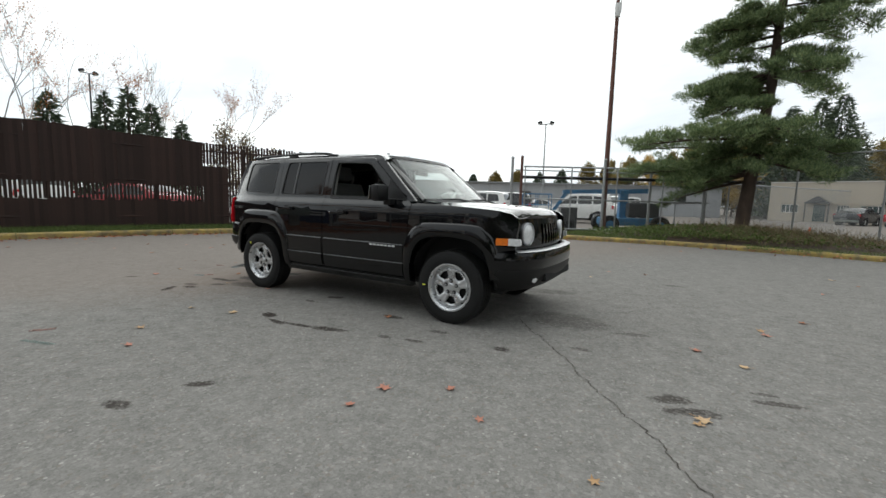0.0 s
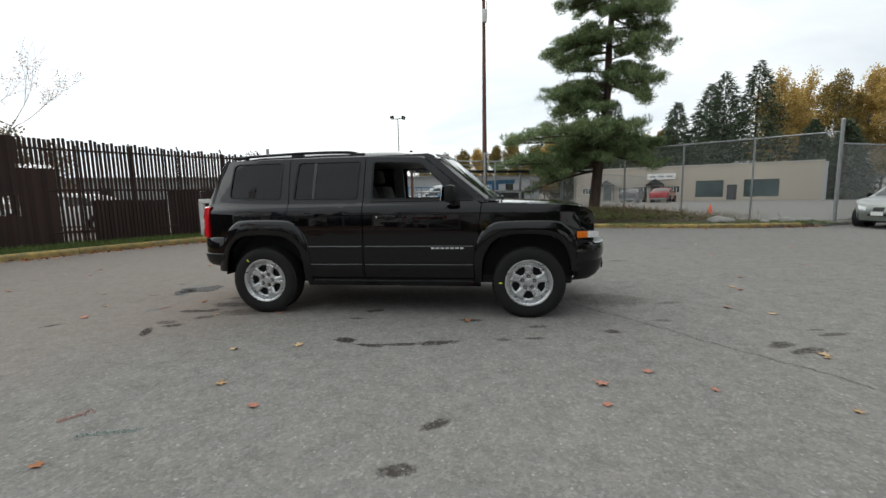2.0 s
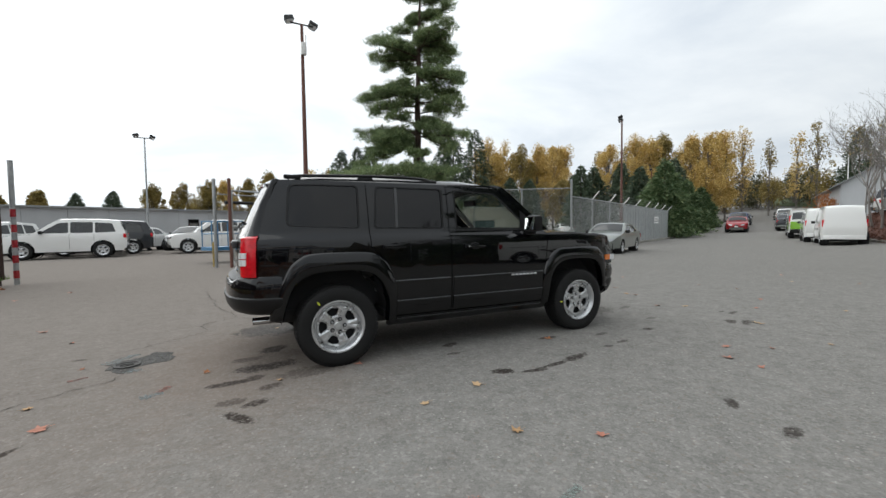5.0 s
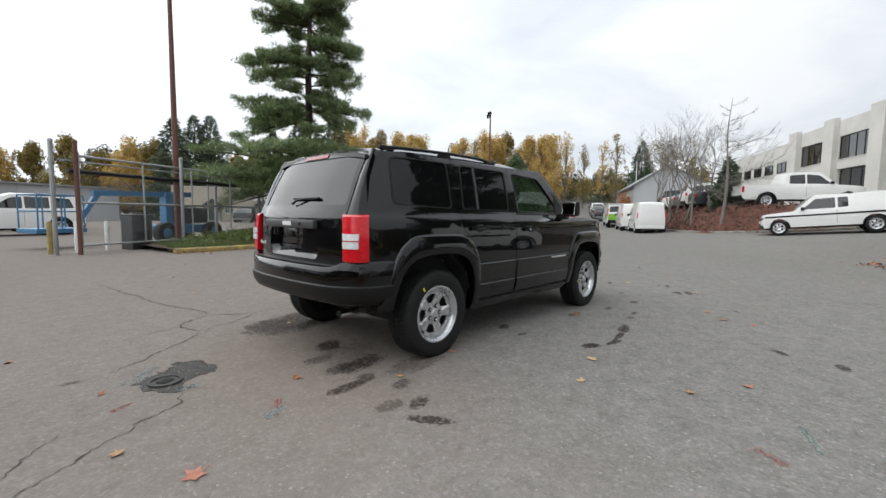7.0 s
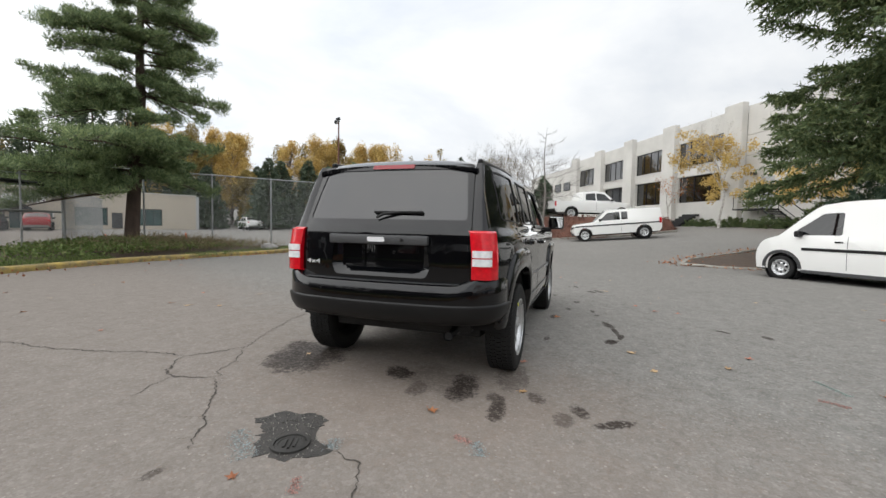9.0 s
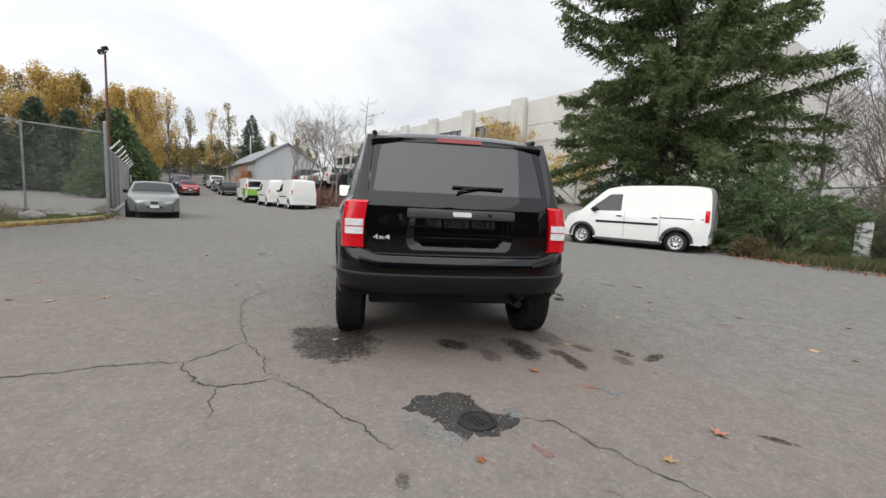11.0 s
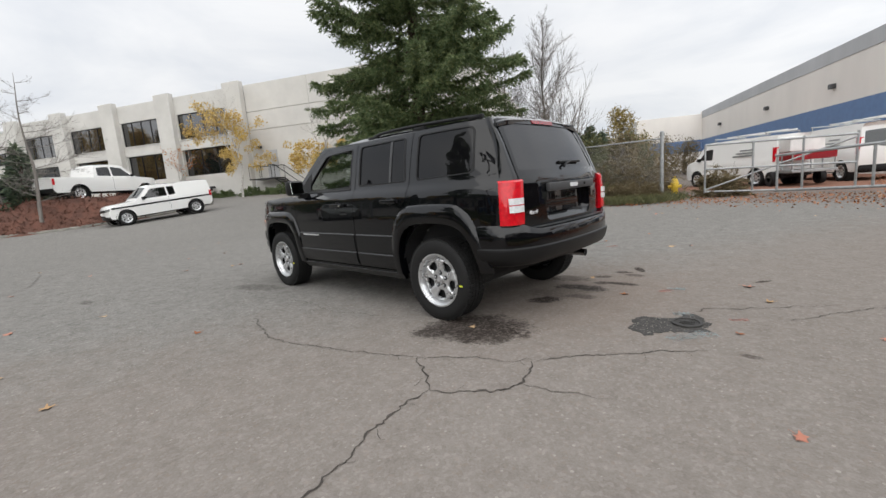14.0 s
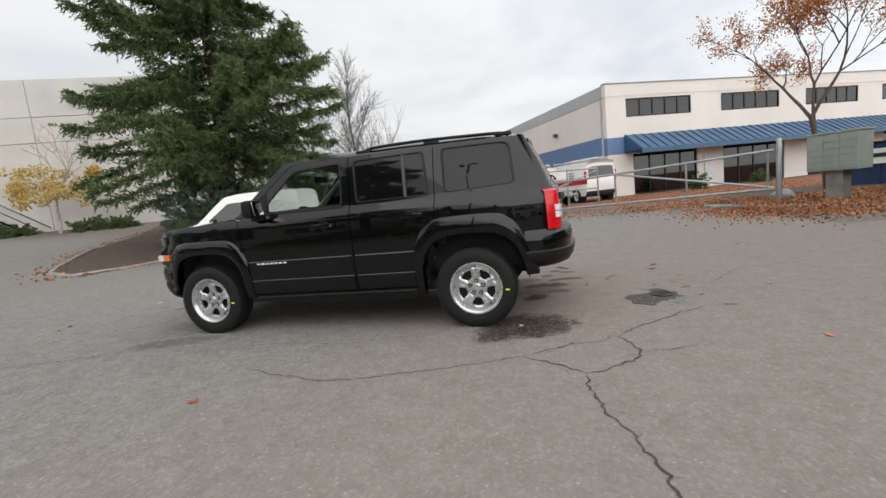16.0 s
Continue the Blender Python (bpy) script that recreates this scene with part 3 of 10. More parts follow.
def sheet(outline, place, holes=(), cuts_u=(), cuts_v=(), thick=0.0, inward=None):
    """A panel: an outline in (u, v) with holes, filled, cut for curvature, laid into space by place(u, v) and thickened by the offset inward(u, v)."""
    bm = bmesh.new()
    edges = []
    for loop in (outline, *holes):
        vs = [bm.verts.new((u, v, 0)) for u, v in loop]
        edges += [bm.edges.new((vs[i - 1], vs[i])) for i in range(len(vs))]
    bmesh.ops.triangle_fill(bm, edges=edges, use_beauty=True, normal=(0, 0, 1))
    for cuts, axis in ((cuts_u, (1, 0, 0)), (cuts_v, (0, 1, 0))):
        for c in cuts:
            bmesh.ops.bisect_plane(bm, geom=bm.verts[:] + bm.edges[:] + bm.faces[:], plane_co=(c * axis[0], c * axis[1], 0), plane_no=axis, dist=1e-5)
    for f in bm.faces:
        if f.normal.z < 0:
            f.normal_flip()
    if thick:
        rim = [e for e in bm.edges if len(e.link_faces) == 1]
        flat = {v: (v.co.x, v.co.y) for v in bm.verts}
        low = {v: bm.verts.new(v.co) for v in list(flat)}
        for f in list(bm.faces):
            bm.faces.new([low[v] for v in reversed(f.verts)])
        for e in rim:
            a, b = e.verts
            bm.faces.new((a, b, low[b], low[a]))
        for v, (u, w) in flat.items():
            p = Vector(place(u, w))
            v.co = p
            low[v].co = p + Vector(inward(u, w) if inward else (0, 0, 0)) * thick
    else:
        for v in bm.verts:
            v.co = place(v.co.x, v.co.y)
    return bm


def steps(a, b, n):
    return [a + (b - a) * i / n for i in range(1, n)]


ROAD = radians(26.5)  # the street, its fence and both large buildings share this bearing
RD, RN = Vector((math.cos(ROAD), math.sin(ROAD), 0)), Vector((-math.sin(ROAD), math.cos(ROAD), 0))


# ---- ground ----
def build_ground():
    n = 170
    c = [math.sinh(5.2 * (2 * i / n - 1)) / math.sinh(5.2) * 1400 for i in range(n + 1)]
    verts = []
    for y in c:
        for x in c:
            z = ground_z(x, y)
            if abs(x) < 60 and abs(y) < 60:
                z += 0.012 * noise.noise((x * 0.25, y * 0.25, 0)) * smooth01(2.5, 6, math.hypot(x, y))
            verts.append((x, y, z))
    w = n + 1
    faces = [(j * w + i, j * w + i + 1, (j + 1) * w + i + 1, (j + 1) * w + i) for j in range(n) for i in range(n)]
    tagged(mesh_object("ground", verts, faces, "asphalt", smooth=True), "worn grey asphalt lot with cracks and oil stains", "asphalt ground", kind="structure")


build_ground()


def resample(pts, step):
    """Points at even steps along a polyline."""
    pts = [Vector((*p, 0)) if len(p) == 2 else Vector(p) for p in pts]
    out, carry = [pts[0].copy()], 0.0
    for a, b in zip(pts, pts[1:]):
        d = (b - a).length
        t = step - carry
        while t <= d:
            out.append(a.lerp(b, t / d))
            t += step
        carry = d - (t - step)
    return out


def even(pts, n):
    """n + 1 points along a polyline."""
    pts = [Vector((*p, 0)) for p in pts]
    total = sum((b - a).length for a, b in zip(pts, pts[1:]))
    out = []
    for i in range(n + 1):
        want, k = total * i / n, 0
        while k < len(pts) - 2 and want > (pts[k + 1] - pts[k]).length:
            want -= (pts[k + 1] - pts[k]).length
            k += 1
        out.append(pts[k].lerp(pts[k + 1], min(1, want / max(1e-6, (pts[k + 1] - pts[k]).length))))
    return out


def kerb(name, pts, material, label, side=1, piece=1.5, high=0.13):
    """A kerb of cast lengths along a line; side: on which hand it stands back."""
    root = thing(name, Matrix(), label, "kerb", kind="structure")
    line = resample(pts, piece)
    rng = random.Random(len(pts) * 7 + 1)
    for a, b in zip(line, line[1:]):
        d = (b - a).normalized()
        nrm = Vector((-d.y, d.x, 0)) * side
        bm = bmesh.new()
        prof = [(0.0, -0.15), (0.0, high - 0.05), (0.012, high - 0.02), (0.035, high - 0.004), (0.06, high), (0.15, high + 0.004), (0.16, high - 0.02), (0.16, -0.15)]
        drop = rng.uniform(-0.012, 0.008)
        ends = []
        for p, cut in ((a, 0.006), (b, -0.006)):
            ends.append([bm.verts.new(p + d * cut + nrm * (u + rng.uniform(-0.004, 0.004)) + Vector((0, 0, v + drop + ground_z(p.x, p.y)))) for u, v in prof])
        k = len(prof)
        for i in range(k):
            bm.faces.new((ends[0][i], ends[0][(i + 1) % k], ends[1][(i + 1) % k], ends[1][i]))
        bm.faces.new(ends[0][::-1]); bm.faces.new(ends[1])
        part("kerb_length", bm, material, root)
    return root


def verge(name, inner, outer, lift, material, label, category, n=60, m=10):
    """A planted strip between two lines; lift(x, y, t) is its height over the ground, t from 0 at the kerb to 1."""
    A, B = even(inner, n), even(outer, n)
    verts = []
    for j in range(m + 1):
        for i in range(n + 1):
            p = A[i].lerp(B[i], j / m)
            z = ground_z(p.x, p.y) + lift(p.x, p.y, j / m) + 0.035 * noise.noise((p.x * 1.3, p.y * 1.3, 3)) * min(1, 3 * j / m)
            verts.append((p.x, p.y, z))
    w = n + 1
    faces = [(j * w + i, j * w + i + 1, (j + 1) * w + i + 1, (j + 1) * w + i) for j in range(m) for i in range(n)]
    return tagged(mesh_object(name, verts, faces, material, smooth=True), label, category, kind="structure")


def along(origin, s, off=0.0, z=0.0):
    p = Vector((*origin, 0)) + RD * s + RN * off
    return (p.x, p.y, z)


NORTH_KERB = [(-0.4, 9.35), (1.0, 9.55), (3.0, 9.7), (5.0, 9.45), (7.0, 9.05), (9.2, 9.0), (10.4, 9.3)]
NORTH_KERB_FAR = [(10.4, 9.3)] + [along((10.6, 9.35), s)[:2] for s in (3, 10, 20, 30, 44, 60)]
WEST_KERB = [(-6.75, 7.6), (-7.25, 5.6), (-8.2, 3.7), (-9.1, 1.7), (-9.75, -0.8), (-10.1, -3.0), (-10.2, -9.0)]
WEST_FENCE = [(-6.6, 8.1), (-8.15, 6.0), (-9.35, 3.9), (-10.3, 1.7), (-10.9, -0.7), (-11.2, -3.2), (-11.3, -9.0)]
SOUTH_KERB = [(16.5, -12.0), (14.6, -7.6), (12.2, -4.6), (9.9, -3.9), (9.45, -5.4), (9.0, -7.2), (7.2, -8.9), (5.4, -9.25), (4.3, -9.0), (3.3, -9.3), (1.9, -9.9), (0.9, -10.1), (0.5, -11.5)]
kerb("kerb_north", NORTH_KERB, "kerb_yellow", "worn yellow painted concrete kerb below the pine bank", 1)
kerb("kerb_street", NORTH_KERB_FAR, "kerb_concrete", "old grey concrete kerb along the street fence", 1, 2.4)
kerb("kerb_west", WEST_KERB, "kerb_yellow", "dirty yellowed kerb in front of the rusty slat fence", -1)
kerb("kerb_south", SOUTH_KERB, "kerb_concrete", "dirt-covered low kerb in front of the bushes", 1, 1.5, 0.06)
kerb("kerb_mailbox", [(-6.3, -9.3), (-7.3, -7.6), (-8.4, -5.7), (-9.6, -4.4), (-10.2, -3.2)], "kerb_concrete", "dark leaf-strewn kerb beside the mailbox", 1, 1.2, 0.1)


def mound(x, y, t):
    d = math.hypot((x - 4.2) / 3.4, (y - 12.0) / 2.2)
    return 0.11 * min(1, t * 12) + 0.32 * math.exp(-d * d * 1.1) * smooth01(0.0, 0.4, t)


verge("verge_north", NORTH_KERB, [(-0.9, 12.2), (1.0, 13.2), (3.0, 15.0), (5.2, 14.2), (7.0, 12.9), (9.2, 11.3), (11.3, 9.85)], mound, "dirt", "soil bank with ivy and dead twigs round the pine", "planting bed", 60, 16)
verge("verge_street", [(11.0, 9.75)] + NORTH_KERB_FAR[2:], [along((11.2, 10.6), s)[:2] for s in (0, 10, 20, 30, 44, 60)], lambda x, y, t: 0.1, "dirt", "narrow strip of soil and litter under the street fence", "verge")
verge("verge_west", WEST_KERB, [(p[0] - 1.6, p[1] + 0.1) for p in WEST_FENCE], lambda x, y, t: 0.1 * min(1, t * 12) + 0.05 * t, "grass_soil", "short grass strip under the rusty slat fence", "grass verge")
verge("verge_south", SOUTH_KERB, [(19, -16), (17, -16), (14, -17), (12, -17.5), (10, -18), (8.5, -18), (7, -18), (5.5, -18), (4, -18), (2.5, -18), (1.4, -16), (0.8, -12.2)], lambda x, y, t: 0.05 * min(1, t * 12) + 0.1 * t, "dirt", "overgrown soil strip along the south fence", "verge", 70, 14)
verge("verge_mailbox", [(-6.3, -9.3), (-7.3, -7.6), (-8.4, -5.7), (-9.6, -4.4), (-10.2, -3.2)], [(-9, -14), (-12, -13), (-15, -10), (-16, -7), (-16, -3)], lambda x, y, t: 0.09 * min(1, t * 12) + 0.05 * t, "dirt", "leaf-covered bed behind the mailbox", "planting bed")

ISLAND = [(26.5, -6.8), (24.5, -4.2), (23.5, -1.6), (23.5, 0.2), (24.2, 2.4), (26.4, 4.5), (29.0, 6.0), (33, 8.0), (40, 11.5)]
kerb("kerb_island", ISLAND, "kerb_concrete", "pale concrete kerb round the mulched bank", -1, 1.6)
verge("verge_island", ISLAND, [(28.0, -6.4), (26.2, -4.0), (25.3, -1.6), (25.4, 0.2), (26.2, 1.8), (28.0, 3.0), (30.4, 4.2), (34.2, 6.2), (41, 9.6)], lambda x, y, t: 0.12 * min(1, t * 12) + (1.72 - ground_z(x, y)) * smooth01(0.1, 0.95, t), "mulch", "bank of red-brown bark mulch below the upper car park", "mulch bank", 50, 14)


def upper_lot():
    inner = [(28.0, -6.4), (26.2, -4.0), (25.3, -1.6), (25.4, 0.2), (26.2, 1.8), (28.0, 3.0), (30.4, 4.2), (34.2, 6.2), (41, 9.6)]
    outer = [(31, -7.6), (35, -6), (38, -4.4), (41, -2.8), (44, -1.2), (47, 0.5), (50, 2), (55, 4.5), (60, 7)]
    A, B = even(inner, 20), even(outer, 20)
    verts = [(*a.xy, 1.70) for a in A] + [(*b.xy, 1.74) for b in B] + [(*a.xy, 1.0) for a in A]
    faces = [(i, i + 1, 22 + i, 21 + i) for i in range(20)] + [(i, i + 1, 43 + i, 42 + i) for i in range(20)]
    tagged(mesh_object("upper_car_park", verts, faces, "asphalt"), "raised asphalt car park above the mulch bank", "car park", kind="structure")


upper_lot()


# ---- buildings ----
def frame_at(x, y, z, ax):
    """A frame with x along ax, y to the left of it, z up."""
    ax = Vector((ax[0], ax[1], 0)).normalized()
    m = Matrix(((ax.x, -ax.y, 0, x), (ax.y, ax.x, 0, y), (0, 0, 1, z), (0, 0, 0, 1)))
    return m


def piece(name, parent, mtl, x0, x1, y0, y1, z0, z1, bevel=0.0, label=""):
    return part(name, one_box(x0, x1, y0, y1, z0, z1, bevel), mtl, parent, label)


def window_unit(root, x0, x1, z0, z1, y, n, glass_mat="window_glass", frame_mat="black_plastic", name="window", depth=0.14, bar=0.06):
    """A window in a wall that faces +y: frame, mullions, panes and a near-black sheet that paints in the shade of the
    room.
    """
    w = part(name, one_box(x0, x1, y - depth - 0.3, y - depth - 0.28, z0, z1), "shade_gap_black", root)
    fr = bmesh.new()
    for a, b, c, d in ((x0, x1, z0, z0 + bar), (x0, x1, z1 - bar, z1), (x0, x0 + bar, z0 + bar, z1 - bar), (x1 - bar, x1, z0 + bar, z1 - bar)):
        box(fr, a, b, y - depth, y - depth + 0.08, c, d)
    part("window_frame", fr, frame_mat, w)
    for i in range(n):
        a, b = x0 + bar + (x1 - x0 - 2 * bar) * i / n, x0 + bar + (x1 - x0 - 2 * bar) * (i + 1) / n
        if i:
            part("mullion", one_box(a - bar * 0.5, a + bar * 0.5, y - depth, y - depth + 0.07, z0 + bar, z1 - bar), frame_mat, w)
        part("pane", one_box(a + (bar * 0.5 if i else 0), b - (bar * 0.5 if i < n - 1 else 0), y - depth + 0.02, y - depth + 0.035, z0 + bar, z1 - bar), glass_mat, w)
    return w


def tilt_up_building():
    """The long concrete office block on the rise; front on y = 0, facing +y."""
    O = (31.0, -11.1)
    root = thing("office_block", frame_at(O[0], O[1], 0.6, RD), "two-storey pale concrete tilt-up office block with fins and dark window bands", "building")
    top, z0 = 9.15, 0.0
    fins = [0.0, 7.0, 13.3, 19.6, 26.0]
    for s in fins:
        piece("fin", root, "concrete", s - 0.75, s + 0.85, -0.05, 0.42, z0, top + 0.28, 0.03)
    for s, e in zip(fins, fins[1:]):
        a, b = s + 0.852, e - 0.752
        w0, w1 = a + 0.22, b - 0.12
        piece("wall_panel", root, "concrete", a, w0, -0.35, 0, z0, top, 0.015)
        piece("wall_panel", root, "concrete", w1, b, -0.35, 0, z0, top, 0.015)
        piece("wall_panel", root, "concrete", w0 + 0.01, w1 - 0.01, -0.35, -0.004, z0, 2.75, 0.015)
        piece("spandrel", root, "concrete", w0 + 0.01, w1 - 0.01, -0.35, -0.004, 4.9, 5.7, 0.015)
        piece("parapet", root, "concrete", w0 + 0.01, w1 - 0.01, -0.35, -0.004, 7.75, top, 0.015)
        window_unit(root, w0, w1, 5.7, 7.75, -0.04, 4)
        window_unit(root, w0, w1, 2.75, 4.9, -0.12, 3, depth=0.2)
        piece("sill", root, "concrete", w0, w1, 0.0, 0.06, 5.68, 5.74, 0.01)
    # plain wing beyond the fins, with cast joints
    z = z0
    for h in (5.72, 7.12, top):
        x = -18.4
        while x < -0.8:
            e = min(-0.76, x + 6.0)
            piece("wall_panel", root, "concrete", x + 0.012, e - 0.012, -0.33, -0.03, z + 0.015, h - 0.015, 0.012)
            x = e
        z = h
    piece("backing", root, "concrete", -18.5, -0.77, -0.5, -0.34, z0, top - 0.03)
    piece("end_wall", root, "concrete", -18.75, -18.42, -28, -0.03, z0, top)
    piece("roof", root, "galv_dull", -18.4, 44, -28, -0.52, top - 0.5, top - 0.3)
    # lower far wing with rows of small windows
    piece("wall_panel", root, "concrete", 26.86, 44, -0.35, -0.02, z0, top - 0.5, 0.015)
    for s in range(5):
        for zz in (2.0, 5.6):
            window_unit(root, 28 + s * 3.1, 30.0 + s * 3.1, zz, zz + 1.1, 0.08, 2, depth=0.08)
    piece("wall_lamp", root, "grey_plastic", -8.8, -8.4, 0.0, 0.35, 7.75, 8.0, 0.04)
    piece("wall_lamp", root, "grey_plastic", -1.8, -1.5, 0.0, 0.3, 4.3, 4.5, 0.04)
    # door and outside steel stair on the plain wing
    piece("door", root, "wall_grey", -3.1, -2.1, -0.02, 0.02, 2.0, 4.1, 0.01)
    stair = part("steel_stair", one_box(-3.6, -1.3, 0.03, 1.3, 1.88, 1.96), "steel_dark", root, "dark steel stair and landing")
    for i in range(9):
        part("tread", one_box(-3.6 - 0.3 * (i + 1), -3.6 - 0.3 * i, 0.1, 1.2, 1.75 - 0.19 * i, 1.79 - 0.19 * i), "steel_dark", stair)
    rl = bmesh.new()
    for y in (0.08, 1.22):
        tube(rl, (-6.3, y, 1.0), (-3.6, y, 2.9), 0.025, n=6)
        tube(rl, (-3.6, y, 2.9), (-1.3, y, 2.9), 0.025, n=6)
        tube(rl, (-6.3, y, 0.05), (-3.6, y, 1.85), 0.05, n=6)
        for x in (-3.6, -2.4, -1.3):
            tube(rl, (x, y, 1.9), (x, y, 2.9), 0.02, n=6)
    part("stair_rail", rl, "steel_dark", stair)
    # second short stair between the fins
    for i in range(7):
        piece("entrance_step", root, "steel_dark", 3.0, 4.6, 0.3 + 0.3 * (6 - i), 0.6 + 0.3 * (6 - i), 0.72 + 0.17 * i - 0.17, 0.72 + 0.17 * i)
    return root


tilt_up_building()


def blue_building():
    """The low office with the blue awning; front on y = 0 facing +y, along -x from the corner."""
    root = thing("awning_building", frame_at(-5.75, -23.1, -0.12, RD), "cream two-storey building with a blue metal awning and blue band", "building")
    H = 6.72
    wins = [(-5.95, -1.35), (-12.8, -8.2), (-19.6, -15.0), (-26.4, -21.8)]
    # the front wall round its openings
    lowz, h0, h1 = 2.9, 4.78, 5.85
    xs = [0.0] + [v for a, b in wins for v in (b, a)] + [-34.0]
    piece("wall_upper", root, "concrete_white", -34, 0, -0.3, 0, h1, H - 0.72, 0.01)
    piece("wall_upper", root, "concrete_white", -34, 0, -0.3, -0.003, 3.62, h0, 0.01)
    for b, a in zip(xs[0::2], xs[1::2]):
        piece("pier", root, "concrete_white", a, b, -0.3, -0.005, h0, h1)
    piece("parapet_band", root, "concrete_white", -34, 0.02, -0.32, 0.025, H - 0.72, H, 0.015, "pinkish cream parapet band")
    piece("coping", root, "galv_dull", -34, 0.06, -0.36, 0.07, H, H + 0.05)
    piece("blue_band", root, "blue_band", -34, 0.015, -0.3, 0.01, 2.62, 3.62, 0.005, "faded blue painted band")
    for a, b in wins:
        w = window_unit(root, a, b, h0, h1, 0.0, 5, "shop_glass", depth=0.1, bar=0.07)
        for i in ((4,) if a > -7 else (0, 2, 4)):
            c = a + 0.1 + (b - a - 0.2) * i / 5
            part("blind", one_box(c + 0.05, c + (b - a) / 5 - 0.1, -0.2, -0.18, h0 + 0.08 + 0.2 * (i % 2), h1 - 0.08), "blind", w, "pale half-drawn window blind")
    # ground floor: piers and shopfronts
    shops = [(-6.3, -1.7, 4), (-13.2, -8.3, 4), (-20, -15.2, 4), (-27, -22, 4)]
    edge = 0.0
    for a, b, n in shops:
        piece("wall_lower", root, "concrete_white", b, edge, -0.3, -0.002, -0.3, 2.62)
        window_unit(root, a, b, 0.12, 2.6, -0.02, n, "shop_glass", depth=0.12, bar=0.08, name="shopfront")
        piece("plinth", root, "concrete_white", a, b, -0.3, -0.01, -0.3, 0.12)
        edge = a
    piece("wall_lower", root, "concrete_white", -34, edge, -0.3, -0.002, -0.3, 2.62)
    piece("door", root, "white_metal", -7.7, -6.8, 0.0, 0.05, 0.05, 2.15, 0.01, "white steel door")
    # awning of ribbed metal
    aw = part("awning", sheet([(-34, 0), (-1.15, 0), (-1.15, 1), (-34, 1)], lambda u, v: (u, 0.03 + 1.5 * v, 3.72 - 1.0 * v), thick=0.05, inward=lambda u, v: (0, 0, -1)), "blue_roof", root, "blue standing-seam metal awning")
    part("awning_end", sheet([(0, 0), (1, 0), (0, 1)], lambda u, v: (-1.14, 0.03 + 1.5 * u, 2.72 + 1.0 * v), thick=0.02, inward=lambda u, v: (1, 0, 0)), "blue_roof", aw)
    part("awning_fascia", one_box(-34, -1.13, 1.5, 1.56, 2.5, 2.76, 0.01), "blue_roof", aw)
    sm = part("seam", one_box(-0.02, 0.02, 0.0, 1.82, 0.0, 0.045), "blue_roof", aw)
    me = sm.data
    sm.matrix_basis = pose(-1.2, 0.03, 3.73, -33.6, 0, 0)
    for i in range(1, 58):
        s2 = new("seam", me)
        s2.parent = aw
        s2.matrix_basis = pose(-1.2 - 0.57 * i, 0.03, 3.73, -33.6, 0, 0)
    # long side wall with the band, and the far end of the yard
    piece("side_wall", root, "concrete_white", -0.28, 0, -30.6, -0.302, -0.4, H - 0.02, 0.01)
    piece("side_band", root, "blue_band", 0, 0.02, -29.97, -0.302, 2.5, 3.75, 0.004, "faded blue painted band")
    piece("side_cap", root, "wall_grey", 0.0, 0.03, -29.97, -0.302, H - 0.75, H - 0.02, 0.004, "grey parapet strip")
    piece("rear_wing", root, "concrete_white", 0.0, 6.4, -30.6, -30, -0.4, H - 0.3, 0.02)
    piece("wing_band", root, "blue_band", 0.03, 6.4, -30, -29.98, 2.5, 3.75)
    piece("wing_side", root, "wall_grey", 6.4, 6.7, -50, -30, -0.4, H - 0.4)
    piece("roof", root, "galv_dull", -34, -0.3, -40, -0.34, H - 0.45, H - 0.3)
    piece("downpipe", root, "wall_grey", 0.0, 0.1, -0.45, -0.34, 0.0, H - 0.8, 0.02)
    for yy in (-6, -14, -24):
        piece("wall_lamp", root, "grey_plastic", 0.0, 0.25, yy - 0.15, yy + 0.15, 4.6, 4.85, 0.03)
    return root


blue_building()


